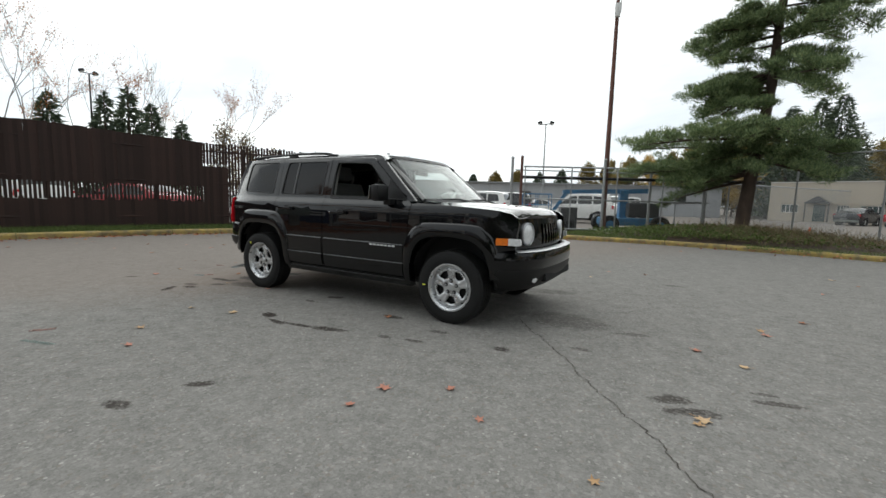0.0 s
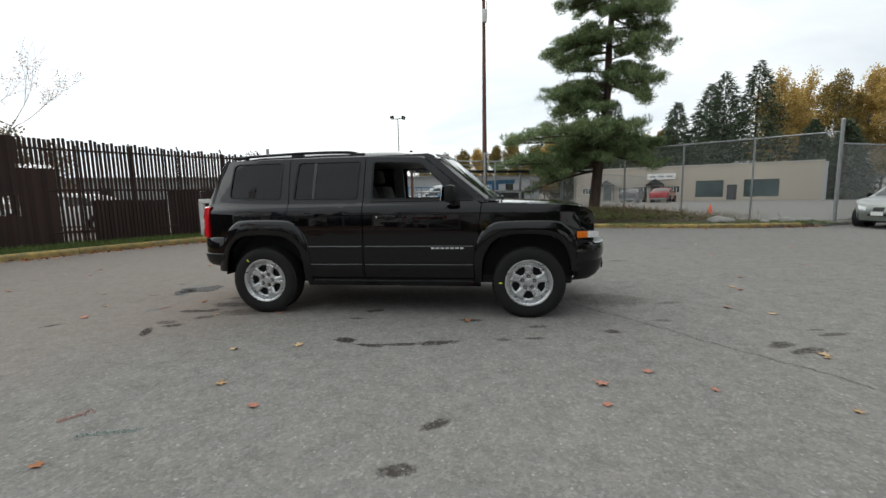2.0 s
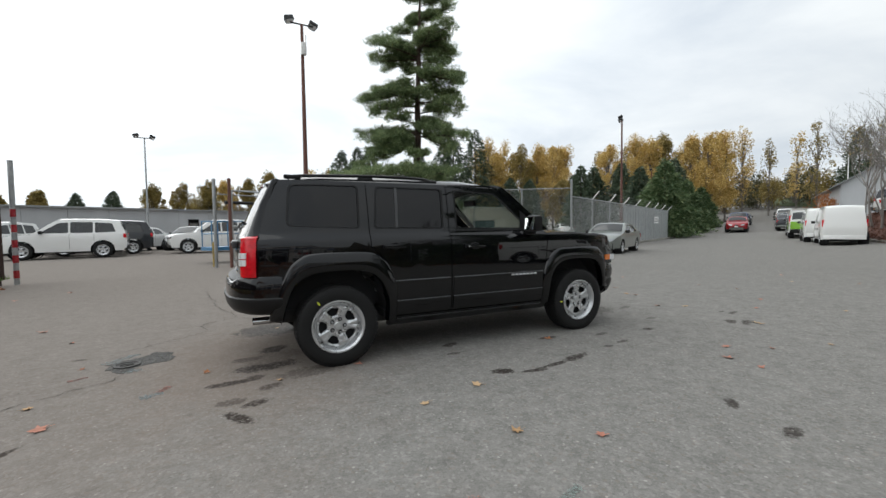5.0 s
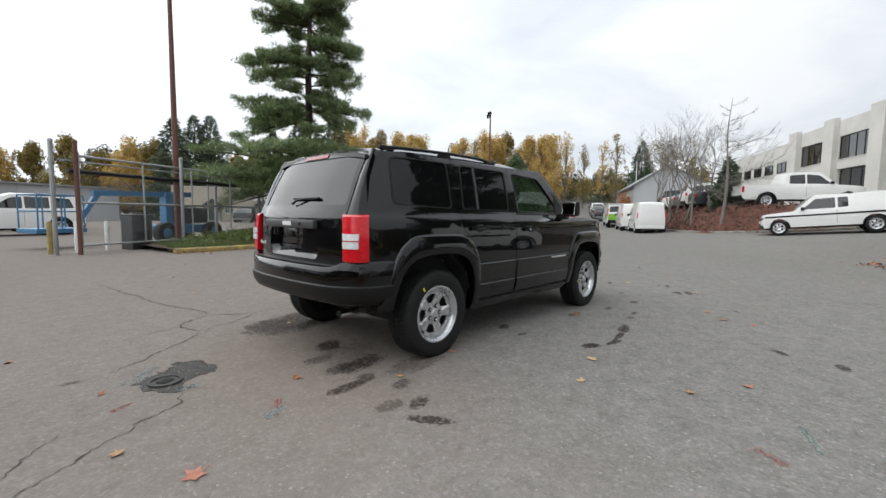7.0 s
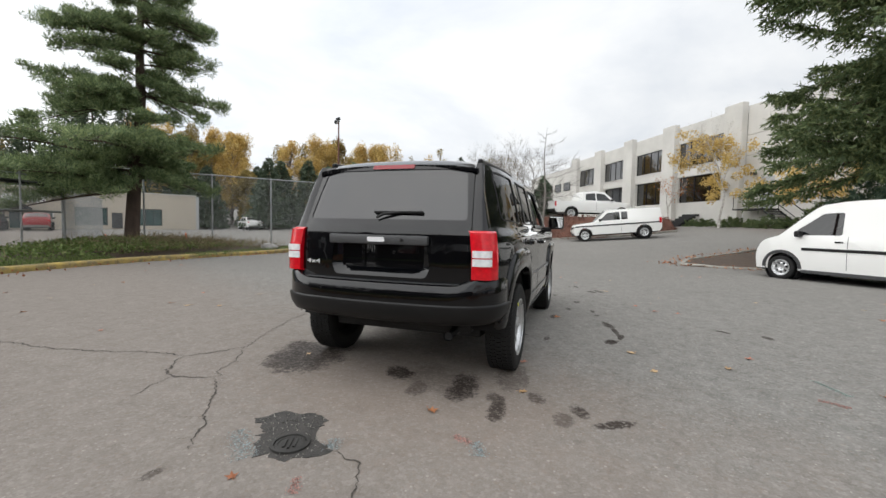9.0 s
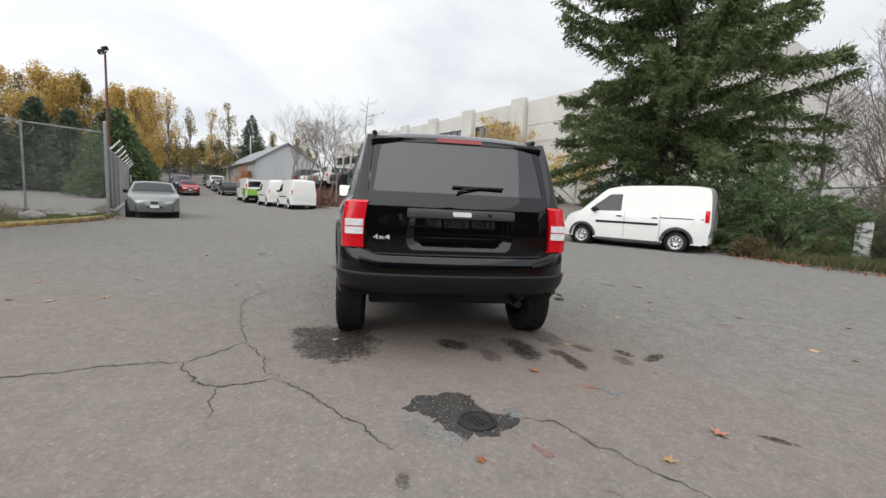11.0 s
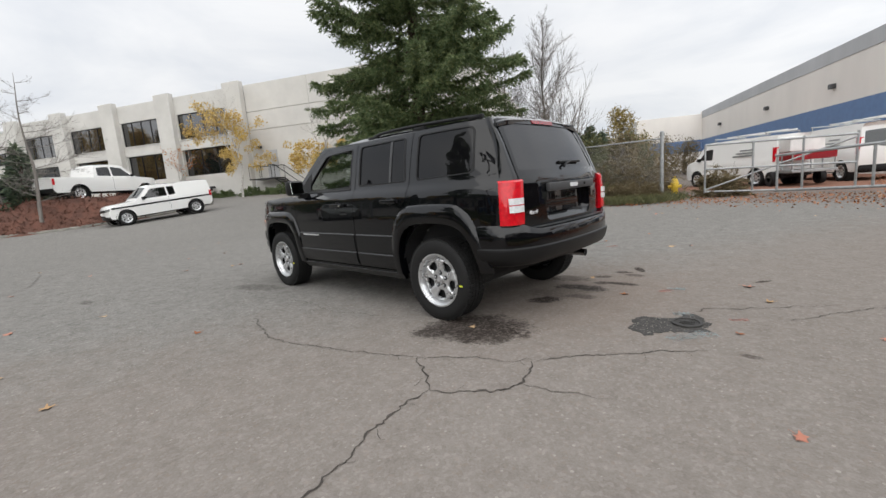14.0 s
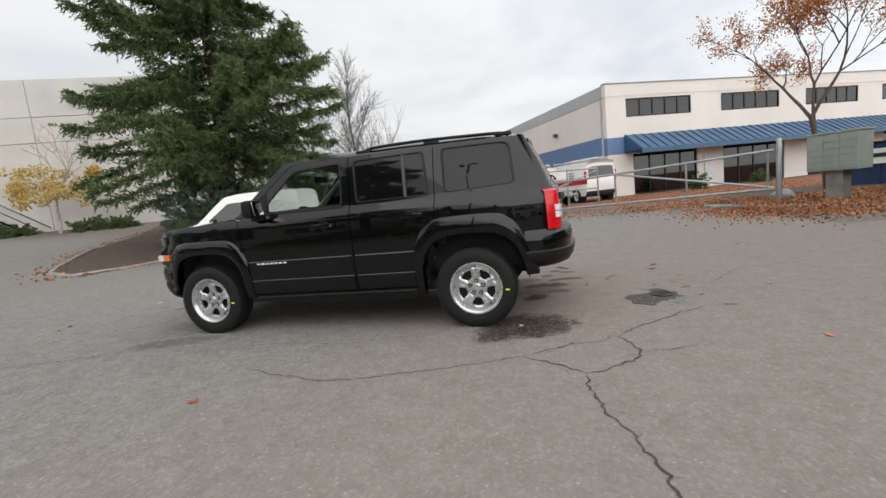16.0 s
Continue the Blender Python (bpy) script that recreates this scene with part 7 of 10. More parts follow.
def black_suv():
    car = thing("suv", Matrix(), "boxy black compact off-road car with silver five-spoke wheels", "car")
    P = "black_paint"
    cu, cv = steps(-2.0, 2.0, 34), [0.45, 0.55, 0.65, 0.75, 0.85, 0.92, 0.98, 1.03, 1.055, 1.08, 1.105, 1.125, 1.15, 1.25, 1.35, 1.43, 1.5, 1.53]
    for s in (-1, 1):
        def on(u, v, out=0.0):
            return (u, s * (side_y(u, v) + out), v)

        def inn(u, v):
            return (0, -s, 0)

        def panel(name, outline, holes=(), mtl=P, out=0.0, thick=0.035, parent=car, label=""):
            return part(name, sheet(outline, lambda u, v: on(u, v, out), holes, cu, cv, thick, inn), mtl, parent, label, True)

        quarter_win = rounded([(-1.70, 1.165), (-1.668, 1.512), (-1.10, 1.515), (-1.115, 1.142)], [0.05, 0.06, 0.04, 0.04])
        rear_win = rounded([(-0.985, 1.142), (-0.945, 1.512), (-0.295, 1.508), (-0.322, 1.135)], [0.03, 0.04, 0.04, 0.03])
        front_win = rounded([(-0.185, 1.135), (-0.175, 1.50), (0.30, 1.478), (0.665, 1.125)], [0.03, 0.035, 0.05, 0.02])
        rear_edge = [(-0.942, 0.915), (-0.882, 0.80), (-0.858, 0.62), (-0.856, 0.372)]
        quarter = [(-1.035, 1.548), (-1.035, 0.985)] + [(u - 0.008, v - 0.004) for u, v in rear_edge] + [(-0.872, 0.345)] + smooth_path(REAR_OPEN, 3) + [(-1.80, 0.42), (-1.83, 0.55), (-1.885, 0.755), (-1.905, 0.95), (-1.90, 1.10), (-1.83, 1.35), (-1.735, 1.548)]
        panel("quarter_panel", quarter, [quarter_win])
        rdoor = [(-1.028, 1.548), (-1.028, 0.985)] + rear_edge + [(-0.268, 0.372), (-0.268, 1.1), (-0.252, 1.548)]
        rd = panel("rear_door", rdoor, [rear_win])
        fdoor = [(-0.260, 0.372), (0.85, 0.372), (0.853, 0.9), (0.878, 1.075), (0.818, 1.118), (0.352, 1.505), (0.31, 1.53), (-0.244, 1.548), (-0.260, 1.1)]
        fd = panel("front_door", fdoor, [front_win])
        panel("a_pillar", [(0.84, 1.105), (0.360, 1.508), (0.315, 1.536), (-0.2, 1.552), (0.36, 1.565), (0.418, 1.545), (0.915, 1.105)])
        fender = [(0.858, 0.372), (0.872, 0.345)] + smooth_path(FRONT_OPEN, 3) + [(1.76, 0.45), (1.79, 0.6), (1.80, 0.70), (1.90, 0.715), (1.912, 0.93), (1.895, 0.985), (1.845, 1.022), (1.76, 1.042), (1.6, 1.058), (1.2, 1.078), (0.95, 1.086), (0.886, 1.078), (0.861, 0.9)]
        panel("front_fender", fender)
        for nm, op, ou in (("rear_flare", REAR_OPEN, REAR_OUT), ("front_flare", FRONT_OPEN, FRONT_OUT)):
            o, i2 = smooth_path(ou, 4), smooth_path(op, 4)
            bm = bmesh.new()
            rows = []
            n = 40

            def pick(path, t):
                k = t * (len(path) - 1)
                a = min(int(k), len(path) - 2)
                return Vector(path[a]).lerp(Vector(path[a + 1]), k - a)

            for j in range(n + 1):
                a, b = pick(o, j / n), pick(i2, j / n)
                row = []
                for q, lift in ((-0.02, -0.004), (0.04, 0.012), (0.16, 0.022), (0.7, 0.027), (0.94, 0.025), (1.04, 0.014), (1.06, -0.06)):
                    c = a.lerp(b, q)
                    row.append(bm.verts.new(on(c.x, c.y, lift)))
                rows.append(row)
            for a, b in zip(rows, rows[1:]):
                for j in range(6):
                    bm.faces.new((a[j], a[j + 1], b[j + 1], b[j]))
            part(nm, bm, P, car, smooth=True)
        # sill and door cladding
        part("sill", sheet([(-0.87, 0.285), (0.87, 0.285), (0.87, 0.362), (-0.87, 0.362)], lambda u, v: on(u, v, 0.004), (), cu, (0.3, 0.32, 0.34), 0.08, inn), P, car, smooth=True)
        # grey strip paints in the light line along the sill crease
        part("sill_trim", sheet([(-0.80, 0.335), (0.80, 0.335), (0.80, 0.345), (-0.80, 0.345)], lambda u, v: on(u, v, 0.012), (), cu, (), 0.012, inn), "grey_plastic", car, smooth=True)
        for door, a, b, c in ((rd, -0.842, -0.282, -0.83), (fd, -0.246, 0.80, -0.246)):
            part("door_cladding", sheet([(a, 0.515), (b, 0.515), (b, 0.676), (a + 0.01, 0.676)], lambda u, v: on(u, v, 0.006), (), cu, (0.55, 0.6, 0.65), 0.014, inn), P, door, smooth=True)
            # both edges are grey, not black: the bevels' sky highlight put into colour
            part("cladding_edge", sheet([(a, 0.679), (b, 0.679), (b, 0.687), (a + 0.01, 0.687)], lambda u, v: on(u, v, 0.013 - (v - 0.678) * 0.9), (), cu, (0.684,), 0.02, inn), "grey_plastic", door, "cladding edge in grey for its sky highlight", True)
            part("door_cladding", sheet([(a, 0.385), (b, 0.385), (b, 0.502), (a, 0.502)], lambda u, v: on(u, v, 0.012), (), cu, (0.42, 0.46, 0.49), 0.02, inn), P, door, smooth=True)
            part("cladding_edge", sheet([(a, 0.503), (b, 0.503), (b, 0.509), (a, 0.509)], lambda u, v: on(u, v, 0.016 - (v - 0.503) * 1.1), (), cu, (), 0.02, inn), "grey_plastic", door, smooth=True)
        # handles
        for door, hx, hz in ((rd, -0.83, 0.985), (fd, -0.02, 0.965)):
            part("handle_cup", lathe(bmesh.new(), [(0.055, 0.0), (0.05, s * 0.004), (0.001, s * 0.005)], 20, "Y", Matrix.Translation((hx + 0.01, s * side_y(hx, hz), hz)) @ Matrix.Diagonal((1.0, 1, 0.62, 1))), "black_plastic", door, smooth=True)
            h = part("door_handle", one_box(hx - 0.10, hx + 0.10, -0.013, 0.013, -0.018, 0.018, 0.01, Matrix.Translation((0, s * (side_y(hx, hz) + 0.03), hz))), P, door, smooth=True)
            for e in (-0.085, 0.085):
                part("handle_mount", one_box(hx + e - 0.015, hx + e + 0.015, -0.02, 0.02, -0.014, 0.014, 0.004, Matrix.Translation((0, s * (side_y(hx, hz) + 0.012), hz))), "black_plastic", h)
            if door is fd:
                part("key_lock", lathe(bmesh.new(), [(0.009, 0), (0.009, s * 0.02), (0.001, s * 0.021)], 12, "Y", Matrix.Translation((hx - 0.085, s * (side_y(hx, hz) + 0.035), hz))), "chrome", h)
        # name on the front door as plain chrome bars
        for i in range(7):
            part("badge_bar", one_box(0.405 + i * 0.046, 0.437 + i * 0.046, -0.004, 0.004, 0.657, 0.671, 0.002, Matrix.Translation((0, s * (side_y(0.5, 0.66) + 0.008), 0))), "badge_silver", fd, "small silver badge stroke")
        # windows
        for win, parent, nm, mtl in ((quarter_win, car, "quarter_window", "tint"), (rear_win, rd, "door_window", "tint")):
            g = part(nm, sheet(win, lambda u, v: on(u, v, -0.007), (), steps(-1.8, 0.8, 8), cv, 0.004, inn), mtl, parent, "dark tinted side glass", True)
            c = Vector((sum(p[0] for p in win) / len(win), sum(p[1] for p in win) / len(win)))
            small = [tuple(c + (Vector(p) - c) * 0.955) for p in win]
            part("window_seal", sheet([tuple(c + (Vector(p) - c) * 1.012) for p in win], lambda u, v: on(u, v, 0.002), [small], steps(-1.8, 0.8, 8), cv, 0.012, inn), "black_plastic", g, smooth=True)
            if nm == "door_window":
                part("divider", sheet([(-0.79, 1.135), (-0.765, 1.135), (-0.745, 1.51), (-0.77, 1.51)], lambda u, v: on(u, v, 0.0), (), (), cv, 0.01, inn), "grey_plastic", g)
        c = Vector((0.15, 1.3))
        part("window_seal", sheet([tuple(c + (Vector(p) - c) * 1.012) for p in front_win], lambda u, v: on(u, v, 0.002), [[tuple(c + (Vector(p) - c) * 0.96) for p in front_win]], steps(-0.3, 0.8, 8), cv, 0.02, inn), "black_plastic", fd, smooth=True)
        part("belt_strip", sheet([(-0.19, 1.108), (0.80, 1.108), (0.80, 1.128), (-0.19, 1.128)], lambda u, v: on(u, v, 0.006), (), cu, (), 0.012, inn), "black_plastic", fd)
        part("door_trim", sheet([(-0.2, 0.45), (0.8, 0.45), (0.78, 1.12), (-0.2, 1.12)], lambda u, v: on(u, v, -0.05), (), cu, cv, 0.03, inn), "interior_light", fd, "grey inner door lining")
        # mirror
        mr = part("mirror", one_box(0.555, 0.655, min(s * 0.89, s * 1.065), max(s * 0.89, s * 1.065), 1.095, 1.252, 0.035), "black_plastic", fd, "black door mirror", True)
        part("mirror_glass", one_box(-0.004, 0.004, -0.074, 0.074, -0.062, 0.062, 0.002, Matrix.Translation((0.546, s * 0.978, 1.174)) @ Matrix.Rotation(radians(s * 7), 4, "Z") @ Matrix.Rotation(radians(7), 4, "Y")), "mirror_silver", mr, "silvered mirror glass")
        part("mirror_arm", one_box(0.60, 0.68, min(s * 0.80, s * 0.92), max(s * 0.80, s * 0.92), 1.06, 1.12, 0.015), "black_plastic", mr, smooth=True)
        part("mirror_sail", sheet([(0.56, 1.13), (0.80, 1.13), (0.58, 1.31)], lambda u, v: on(u, v, 0.004), (), (), (1.2,), 0.02, inn), "black_plastic", fd)
        # corner lamp
        lamp = part("corner_lamp", sheet(rounded([(1.745, 0.752), (1.845, 0.752), (1.845, 0.812), (1.745, 0.812)], [0.012, 0.002, 0.002, 0.012]), lambda u, v: on(u, v, 0.012), (), (1.77, 1.80, 1.82), (0.78,), 0.03, inn), "lamp_amber", car, "amber corner lamp", True)
        part("clear_lens", sheet(rounded([(1.847, 0.752), (1.945, 0.752), (1.945, 0.812), (1.847, 0.812)], [0.002, 0.012, 0.03, 0.002]), lambda u, v: on(u, v, 0.012), (), (1.87, 1.9, 1.92), (0.78,), 0.03, inn), "lamp_clear", lamp, "clear lamp lens", True)
        # headlamp
        hy, hz2 = s * 0.535, 0.838
        hx = nose_x(0.535, hz2)
        Hm = Matrix.Translation((hx, hy, hz2)) @ Matrix.Rotation(radians(s * 11), 4, "Z")
        hl = part("headlamp", lathe(bmesh.new(), [(0.102, -0.05), (0.104, 0.012), (0.097, 0.018), (0.091, 0.006), (0.088, -0.03)], 32, "X", Hm), "dull_chrome", car, "round headlamp with chrome ring", True)
        part("headlamp_lens", lathe(bmesh.new(), [(0.090, -0.002), (0.086, 0.012), (0.06, 0.022), (0.03, 0.027), (0.0005, 0.028)], 32, "X", Hm), "lamp_clear", hl, smooth=True)
        # tail lamp
        plan = [(-2.005, 0.648), (-2.037, 0.655), (-2.037, 0.72), (-2.013, 0.772), (-1.96, 0.803), (-1.93, 0.808), (-1.92, 0.775), (-1.94, 0.66)]
        tb = bmesh.new()
        levels = [0.768, 0.775, 0.83, 0.852, 0.955, 0.975, 1.075, 1.088]
        rings = []
        for li, z in enumerate(levels):
            sh = 0.012 if li in (0, len(levels) - 1) else 0.0
            dy = -0.02 * smooth01(0.9, 1.09, z)
            rings.append([tb.verts.new((px + sh * 1.2 + 0.012 * smooth01(0.9, 1.09, z), s * (py + dy - sh), z)) for px, py in plan])
        for a, b in zip(rings, rings[1:]):
            for j in range(len(plan)):
                tb.faces.new((a[j], a[(j + 1) % 8], b[(j + 1) % 8], b[j]))
        tb.faces.new(rings[0]); tb.faces.new(rings[-1])
        tl = part("tail_lamp", tb, "lamp_red", car, "red tail lamp with clear centre lenses", True)
        for z0, z1 in ((0.862, 0.909), (0.917, 0.962)):
            lb = bmesh.new()
            face = [(-2.047, 0.662), (-2.047, 0.718), (-2.026, 0.768), (-2.008, 0.784)]
            fr = [[lb.verts.new((px + dx, s * (py - dx * 0.4), z)) for z in (z0, z1)] + [lb.verts.new((px + 0.03, s * (py - 0.008), z)) for z in (z1, z0)] for (px, py), dx in zip(face, (0.006, 0, 0, 0.008))]
            for a, b in zip(fr, fr[1:]):
                for j in range(4):
                    lb.faces.new((a[j], a[(j + 1) % 4], b[(j + 1) % 4], b[j]))
            lb.faces.new(fr[0]); lb.faces.new(fr[-1])
            part("clear_lens", lb, "lamp_clear", tl, "clear reversing lens", True)
        # pillar between side and tailgate
        rows = []
        bm = bmesh.new()
        for k in range(21):
            z = 0.74 + (1.553 - 0.74) * k / 20
            qx = lerp_table([(0.74, -1.88), (0.95, -1.902), (1.10, -1.898), (1.35, -1.828), (1.553, -1.73)], z)
            a = Vector(on(qx, z, 0.0))
            yi = lerp_table([(1.10, 0.641), (1.553, 0.604)], z)
            b = Vector((tail_x(yi, z) + 0.004, s * yi, z))
            dirn = Vector((-1, s, 0)).normalized()
            rows.append([bm.verts.new(a.lerp(b, t) + dirn * 0.04 * math.sin(math.pi * t)) for t in (0, 0.2, 0.4, 0.6, 0.8, 1)])
        for a, b in zip(rows, rows[1:]):
            for j in range(5):
                bm.faces.new((a[j], a[j + 1], b[j + 1], b[j]))
        part("rear_pillar", bm, P, car, smooth=True)
        # roof rail
        rail = smooth_path([(-1.66, 0.600, 1.572), (-1.60, 0.600, 1.597), (-1.3, 0.602, 1.611), (-0.9, 0.605, 1.622), (-0.55, 0.605, 1.620), (-0.40, 0.602, 1.608), (-0.32, 0.597, 1.580)], 4)
        bm = bmesh.new()
        limb(bm, [(a, s * b, c - 0.010) for a, b, c in rail], 0.014, 0.014, 8)
        rr = part("roof_rail", bm, "black_plastic", car, "black raised roof rail", True)
        for fx in (-1.62, -1.0, -0.36):
            part("rail_foot", one_box(fx - 0.07, fx + 0.07, s * 0.605 - 0.017, s * 0.605 + 0.017, 1.562, 1.597, 0.012), "black_plastic", rr, smooth=True)
        # wheels
        for wx, ang in ((1.3175, 180 if s < 0 else 186), (-1.3175, 128 if s < 0 else 184)):
            wheel_parts(car, wx, s * 0.762, s, r=0.336, rim=0.2135, mark=ang, turn=-90 if s < 0 and wx < 0 else 0)
        for wx in (-1.3175, 1.3175):
            lb = bmesh.new()
            arc = [lb.verts.new((wx + 0.44 * math.cos(a), s * y, max(0.2, 0.385 + 0.435 * math.sin(a)))) for a in [math.pi * (0.0 + 1.0 * k / 20) for k in range(21)] for y in (0.822, 0.5)]
            for k in range(20):
                lb.faces.new((arc[2 * k], arc[2 * k + 1], arc[2 * k + 3], arc[2 * k + 2]))
            lb.faces.new([arc[2 * k + 1] for k in range(21)])
            part("mud_liner", lb, "shade_gap_black", car)
    # roof, hood, screen
    part("roof", grid_sheet(36, 28, lambda u, v: ((x := -1.825 + 2.305 * u), (y := (2 * v - 1) * roof_half(x)), roof_z(x, y)), 0.03), P, car, smooth=True)
    part("hood", grid_sheet(24, 28, lambda u, v: ((x := 0.93 + 1.0 * u) - 0.07 * (abs(2 * v - 1) ** 2.5) * u, (2 * v - 1) * min(0.765 - 0.09 * u * u, side_y(x, 1.0) - 0.02), hood_z(x, (2 * v - 1) * 0.76)), 0.03), P, car, "black bonnet with a raised centre", True)
    def screen(u, v, off=0.0):
        y = (2 * v - 1) * (0.735 - 0.125 * u)
        x = 0.925 - 0.505 * u + (0.17 - 0.055 * u) * (1 - abs(2 * v - 1) ** 2.4)
        return (x + off, y, 1.10 + 0.462 * u + off * 0.6)
    ws = part("windscreen", grid_sheet(10, 18, screen, 0.005, (-0.5, 0, -0.8)), "screen_glass", car, "curved windscreen that mirrors the sky", True)
    bm = bmesh.new()
    for u0, u1, v0, v1 in ((0.0, 1.0, 0.0, 0.035), (0.0, 1.0, 0.965, 1.0), (0.93, 1.0, 0.035, 0.965), (0.0, 0.05, 0.035, 0.965)):
        sub = grid_sheet(8, 8, lambda u, v: screen(u0 + (u1 - u0) * u, v0 + (v1 - v0) * v, 0.004))
        me = bpy.data.meshes.new("tmp")
        sub.to_mesh(me); sub.free(); bm.from_mesh(me); bpy.data.meshes.remove(me)
    part("screen_seal", bm, "black_plastic", ws)
    part("cowl", grid_sheet(4, 12, lambda u, v: (0.85 + 0.13 * u + 0.15 * (1 - abs(2 * v - 1) ** 2.4), (2 * v - 1) * 0.735, 1.093 + 0.006 * u)), "black_plastic", car)
    for y0, y1 in ((0.62, 0.05), (0.0, -0.55)):
        part("wiper", limb(bmesh.new(), [(1.075, y0, 1.105), (1.085, (y0 + y1) / 2, 1.135), (1.05, y1, 1.13)], 0.011, 0.007, 6), "black_plastic", car, "black screen wiper")
    # nose
    slots = [rounded([(y - 0.024, 0.735), (y + 0.024, 0.735), (y + 0.024, 0.925), (y - 0.024, 0.925)], 0.018, 3) for y in [(-3 + i) * 0.083 for i in range(7)]]
    eyes = [[(cy + 0.104 * math.cos(2 * math.pi * i / 28), 0.838 + 0.104 * math.sin(2 * math.pi * i / 28)) for i in range(28)] for cy in (-0.535, 0.535)]
    nose = rounded([(-0.685, 0.70), (0.685, 0.70), (0.675, 0.975), (-0.675, 0.975)], [0.03, 0.03, 0.06, 0.06])
    part("grille_panel", sheet(nose, lambda u, v: (nose_x(u, v), u, v), slots + eyes, steps(-0.7, 0.7, 18), (0.75, 0.8, 0.85, 0.9), 0.03, lambda u, v: (-1, 0, 0)), P, car, "black slotted grille panel", True)
    part("grille_backing", sheet(nose, lambda u, v: (nose_x(u, v) - 0.05, u * 0.98, v), (), steps(-0.7, 0.7, 8), (0.8,), 0.01, lambda u, v: (-1, 0, 0)), "shade_gap_black", car)
    front_plan = smooth_path([(1.74, -0.838), (1.86, -0.80), (1.97, -0.70), (2.045, -0.50), (2.075, -0.25), (2.082, 0.0), (2.075, 0.25), (2.045, 0.50), (1.97, 0.70), (1.86, 0.80), (1.74, 0.838)], 4)
    fb = part("front_bumper", wrap(front_plan, [(-0.09, 0.702), (-0.02, 0.698), (0.0, 0.685), (0.012, 0.64), (0.012, 0.58), (0.0, 0.54)]), P, car, smooth=True)
    part("lower_bumper", wrap(front_plan, [(0.0, 0.54), (0.004, 0.5), (-0.012, 0.44), (-0.04, 0.39), (-0.09, 0.35), (-0.16, 0.33)]), "black_plastic", fb, "matt black lower bumper", True)
    # added chrome strip stands in for sky reflected on the black bumper shelf
    part("bumper_step", wrap(front_plan[6:-6], [(-0.075, 0.708), (-0.01, 0.706), (0.006, 0.697)]), "dull_chrome", fb, "dull chrome strip added for the sky reflection on the bumper shelf", True)
    part("air_intake", one_box(2.02, 2.072, -0.42, 0.42, 0.41, 0.48, 0.01), "shade_gap_black", fb)
    for s in (-1, 1):
        part("fog_lamp", lathe(bmesh.new(), [(0.05, -0.03), (0.05, 0.008), (0.042, 0.014), (0.0005, 0.018)], 20, "X", Matrix.Translation((2.005, s * 0.555, 0.465)) @ Matrix.Rotation(radians(s * 16), 4, "Z")), "lamp_clear", fb, "round fog lamp", True)
    # tailgate
    tg_glass = rounded([(-0.605, 1.155), (0.605, 1.155), (0.555, 1.512), (-0.555, 1.512)], [0.03, 0.03, 0.05, 0.05])
    recess = rounded([(-0.345, 0.765), (0.345, 0.765), (0.375, 0.835), (0.355, 0.985), (-0.355, 0.985), (-0.375, 0.835)], 0.03)
    tg = part("tailgate", sheet(rounded([(-0.637, 0.722), (0.637, 0.722), (0.637, 1.10), (0.60, 1.548), (-0.60, 1.548), (-0.637, 1.10)], [0.03, 0.03, 0.05, 0.03, 0.03, 0.05]), lambda u, v: (tail_x(u, v), u, v), [tg_glass, recess], steps(-0.64, 0.64, 16), (0.78, 0.85, 0.92, 1.0, 1.05, 1.07, 1.12, 1.2, 1.3, 1.4, 1.5), 0.03, lambda u, v: (1, 0, 0)), P, car, "black tailgate", True)
    part("tailgate_window", sheet(tg_glass, lambda u, v: (tail_x(u, v) + 0.006, u, v), (), steps(-0.64, 0.64, 12), (1.2, 1.25, 1.3, 1.35, 1.4, 1.45), 0.005, lambda u, v: (1, 0, 0)), "rear_tint", tg, "dark tinted rear window", True)
    part("plate_recess", grid_sheet(12, 8, lambda u, v: (tail_x(0.75 * u - 0.375, 0.765 + 0.22 * v) + 0.002 + 0.055 * smooth01(0.0, 0.3, v) * smooth01(0, 0.08, u) * smooth01(1, 0.92, u), 0.75 * u - 0.375, 0.765 + 0.22 * v)), P, tg, smooth=True)
    hb = part("tailgate_handle", one_box(-2.092, -2.05, -0.37, 0.37, 0.985, 1.048, 0.014), "grey_plastic", tg, "dark grey tailgate grip bar", True)
    part("badge", sheet(rounded([(-0.066, -0.002), (0.062, -0.002), (0.068, 0.03), (-0.06, 0.03)], 0.012), lambda u, v: (-2.0935, u, 1.004 + v), (), (), (), 0.004, lambda u, v: (-1, 0, 0)), "badge_silver", hb, "plain silver badge")
    part("lock", lathe(bmesh.new(), [(0.012, 0), (0.012, -0.008), (0.001, -0.009)], 14, "X", Matrix.Translation((-2.092, -0.19, 1.018))), "black_plastic", hb)
    for y in (-0.1, 0.1):
        part("plate_screw", lathe(bmesh.new(), [(0.01, 0), (0.01, -0.008), (0.001, -0.009)], 10, "X", Matrix.Translation((-2.012, y, 0.93))), "black_plastic", tg)
    cv4 = bpy.data.curves.new("drive_badge", "FONT")
    cv4.body, cv4.size, cv4.extrude, cv4.align_x = "4x4", 0.062, 0.002, "CENTER"
    tmp = bpy.data.objects.new("tmp_text", cv4)
    scene.collection.objects.link(tmp)
    bpy.context.view_layer.update()
    me = bpy.data.meshes.new_from_object(tmp)
    bpy.data.objects.remove(tmp)
    me.materials.clear(); me.materials.append(M["badge_silver"])
    tx = new("drive_badge", me)
    tx.parent = tg
    tagged(tx, "chrome 4x4 lettering")
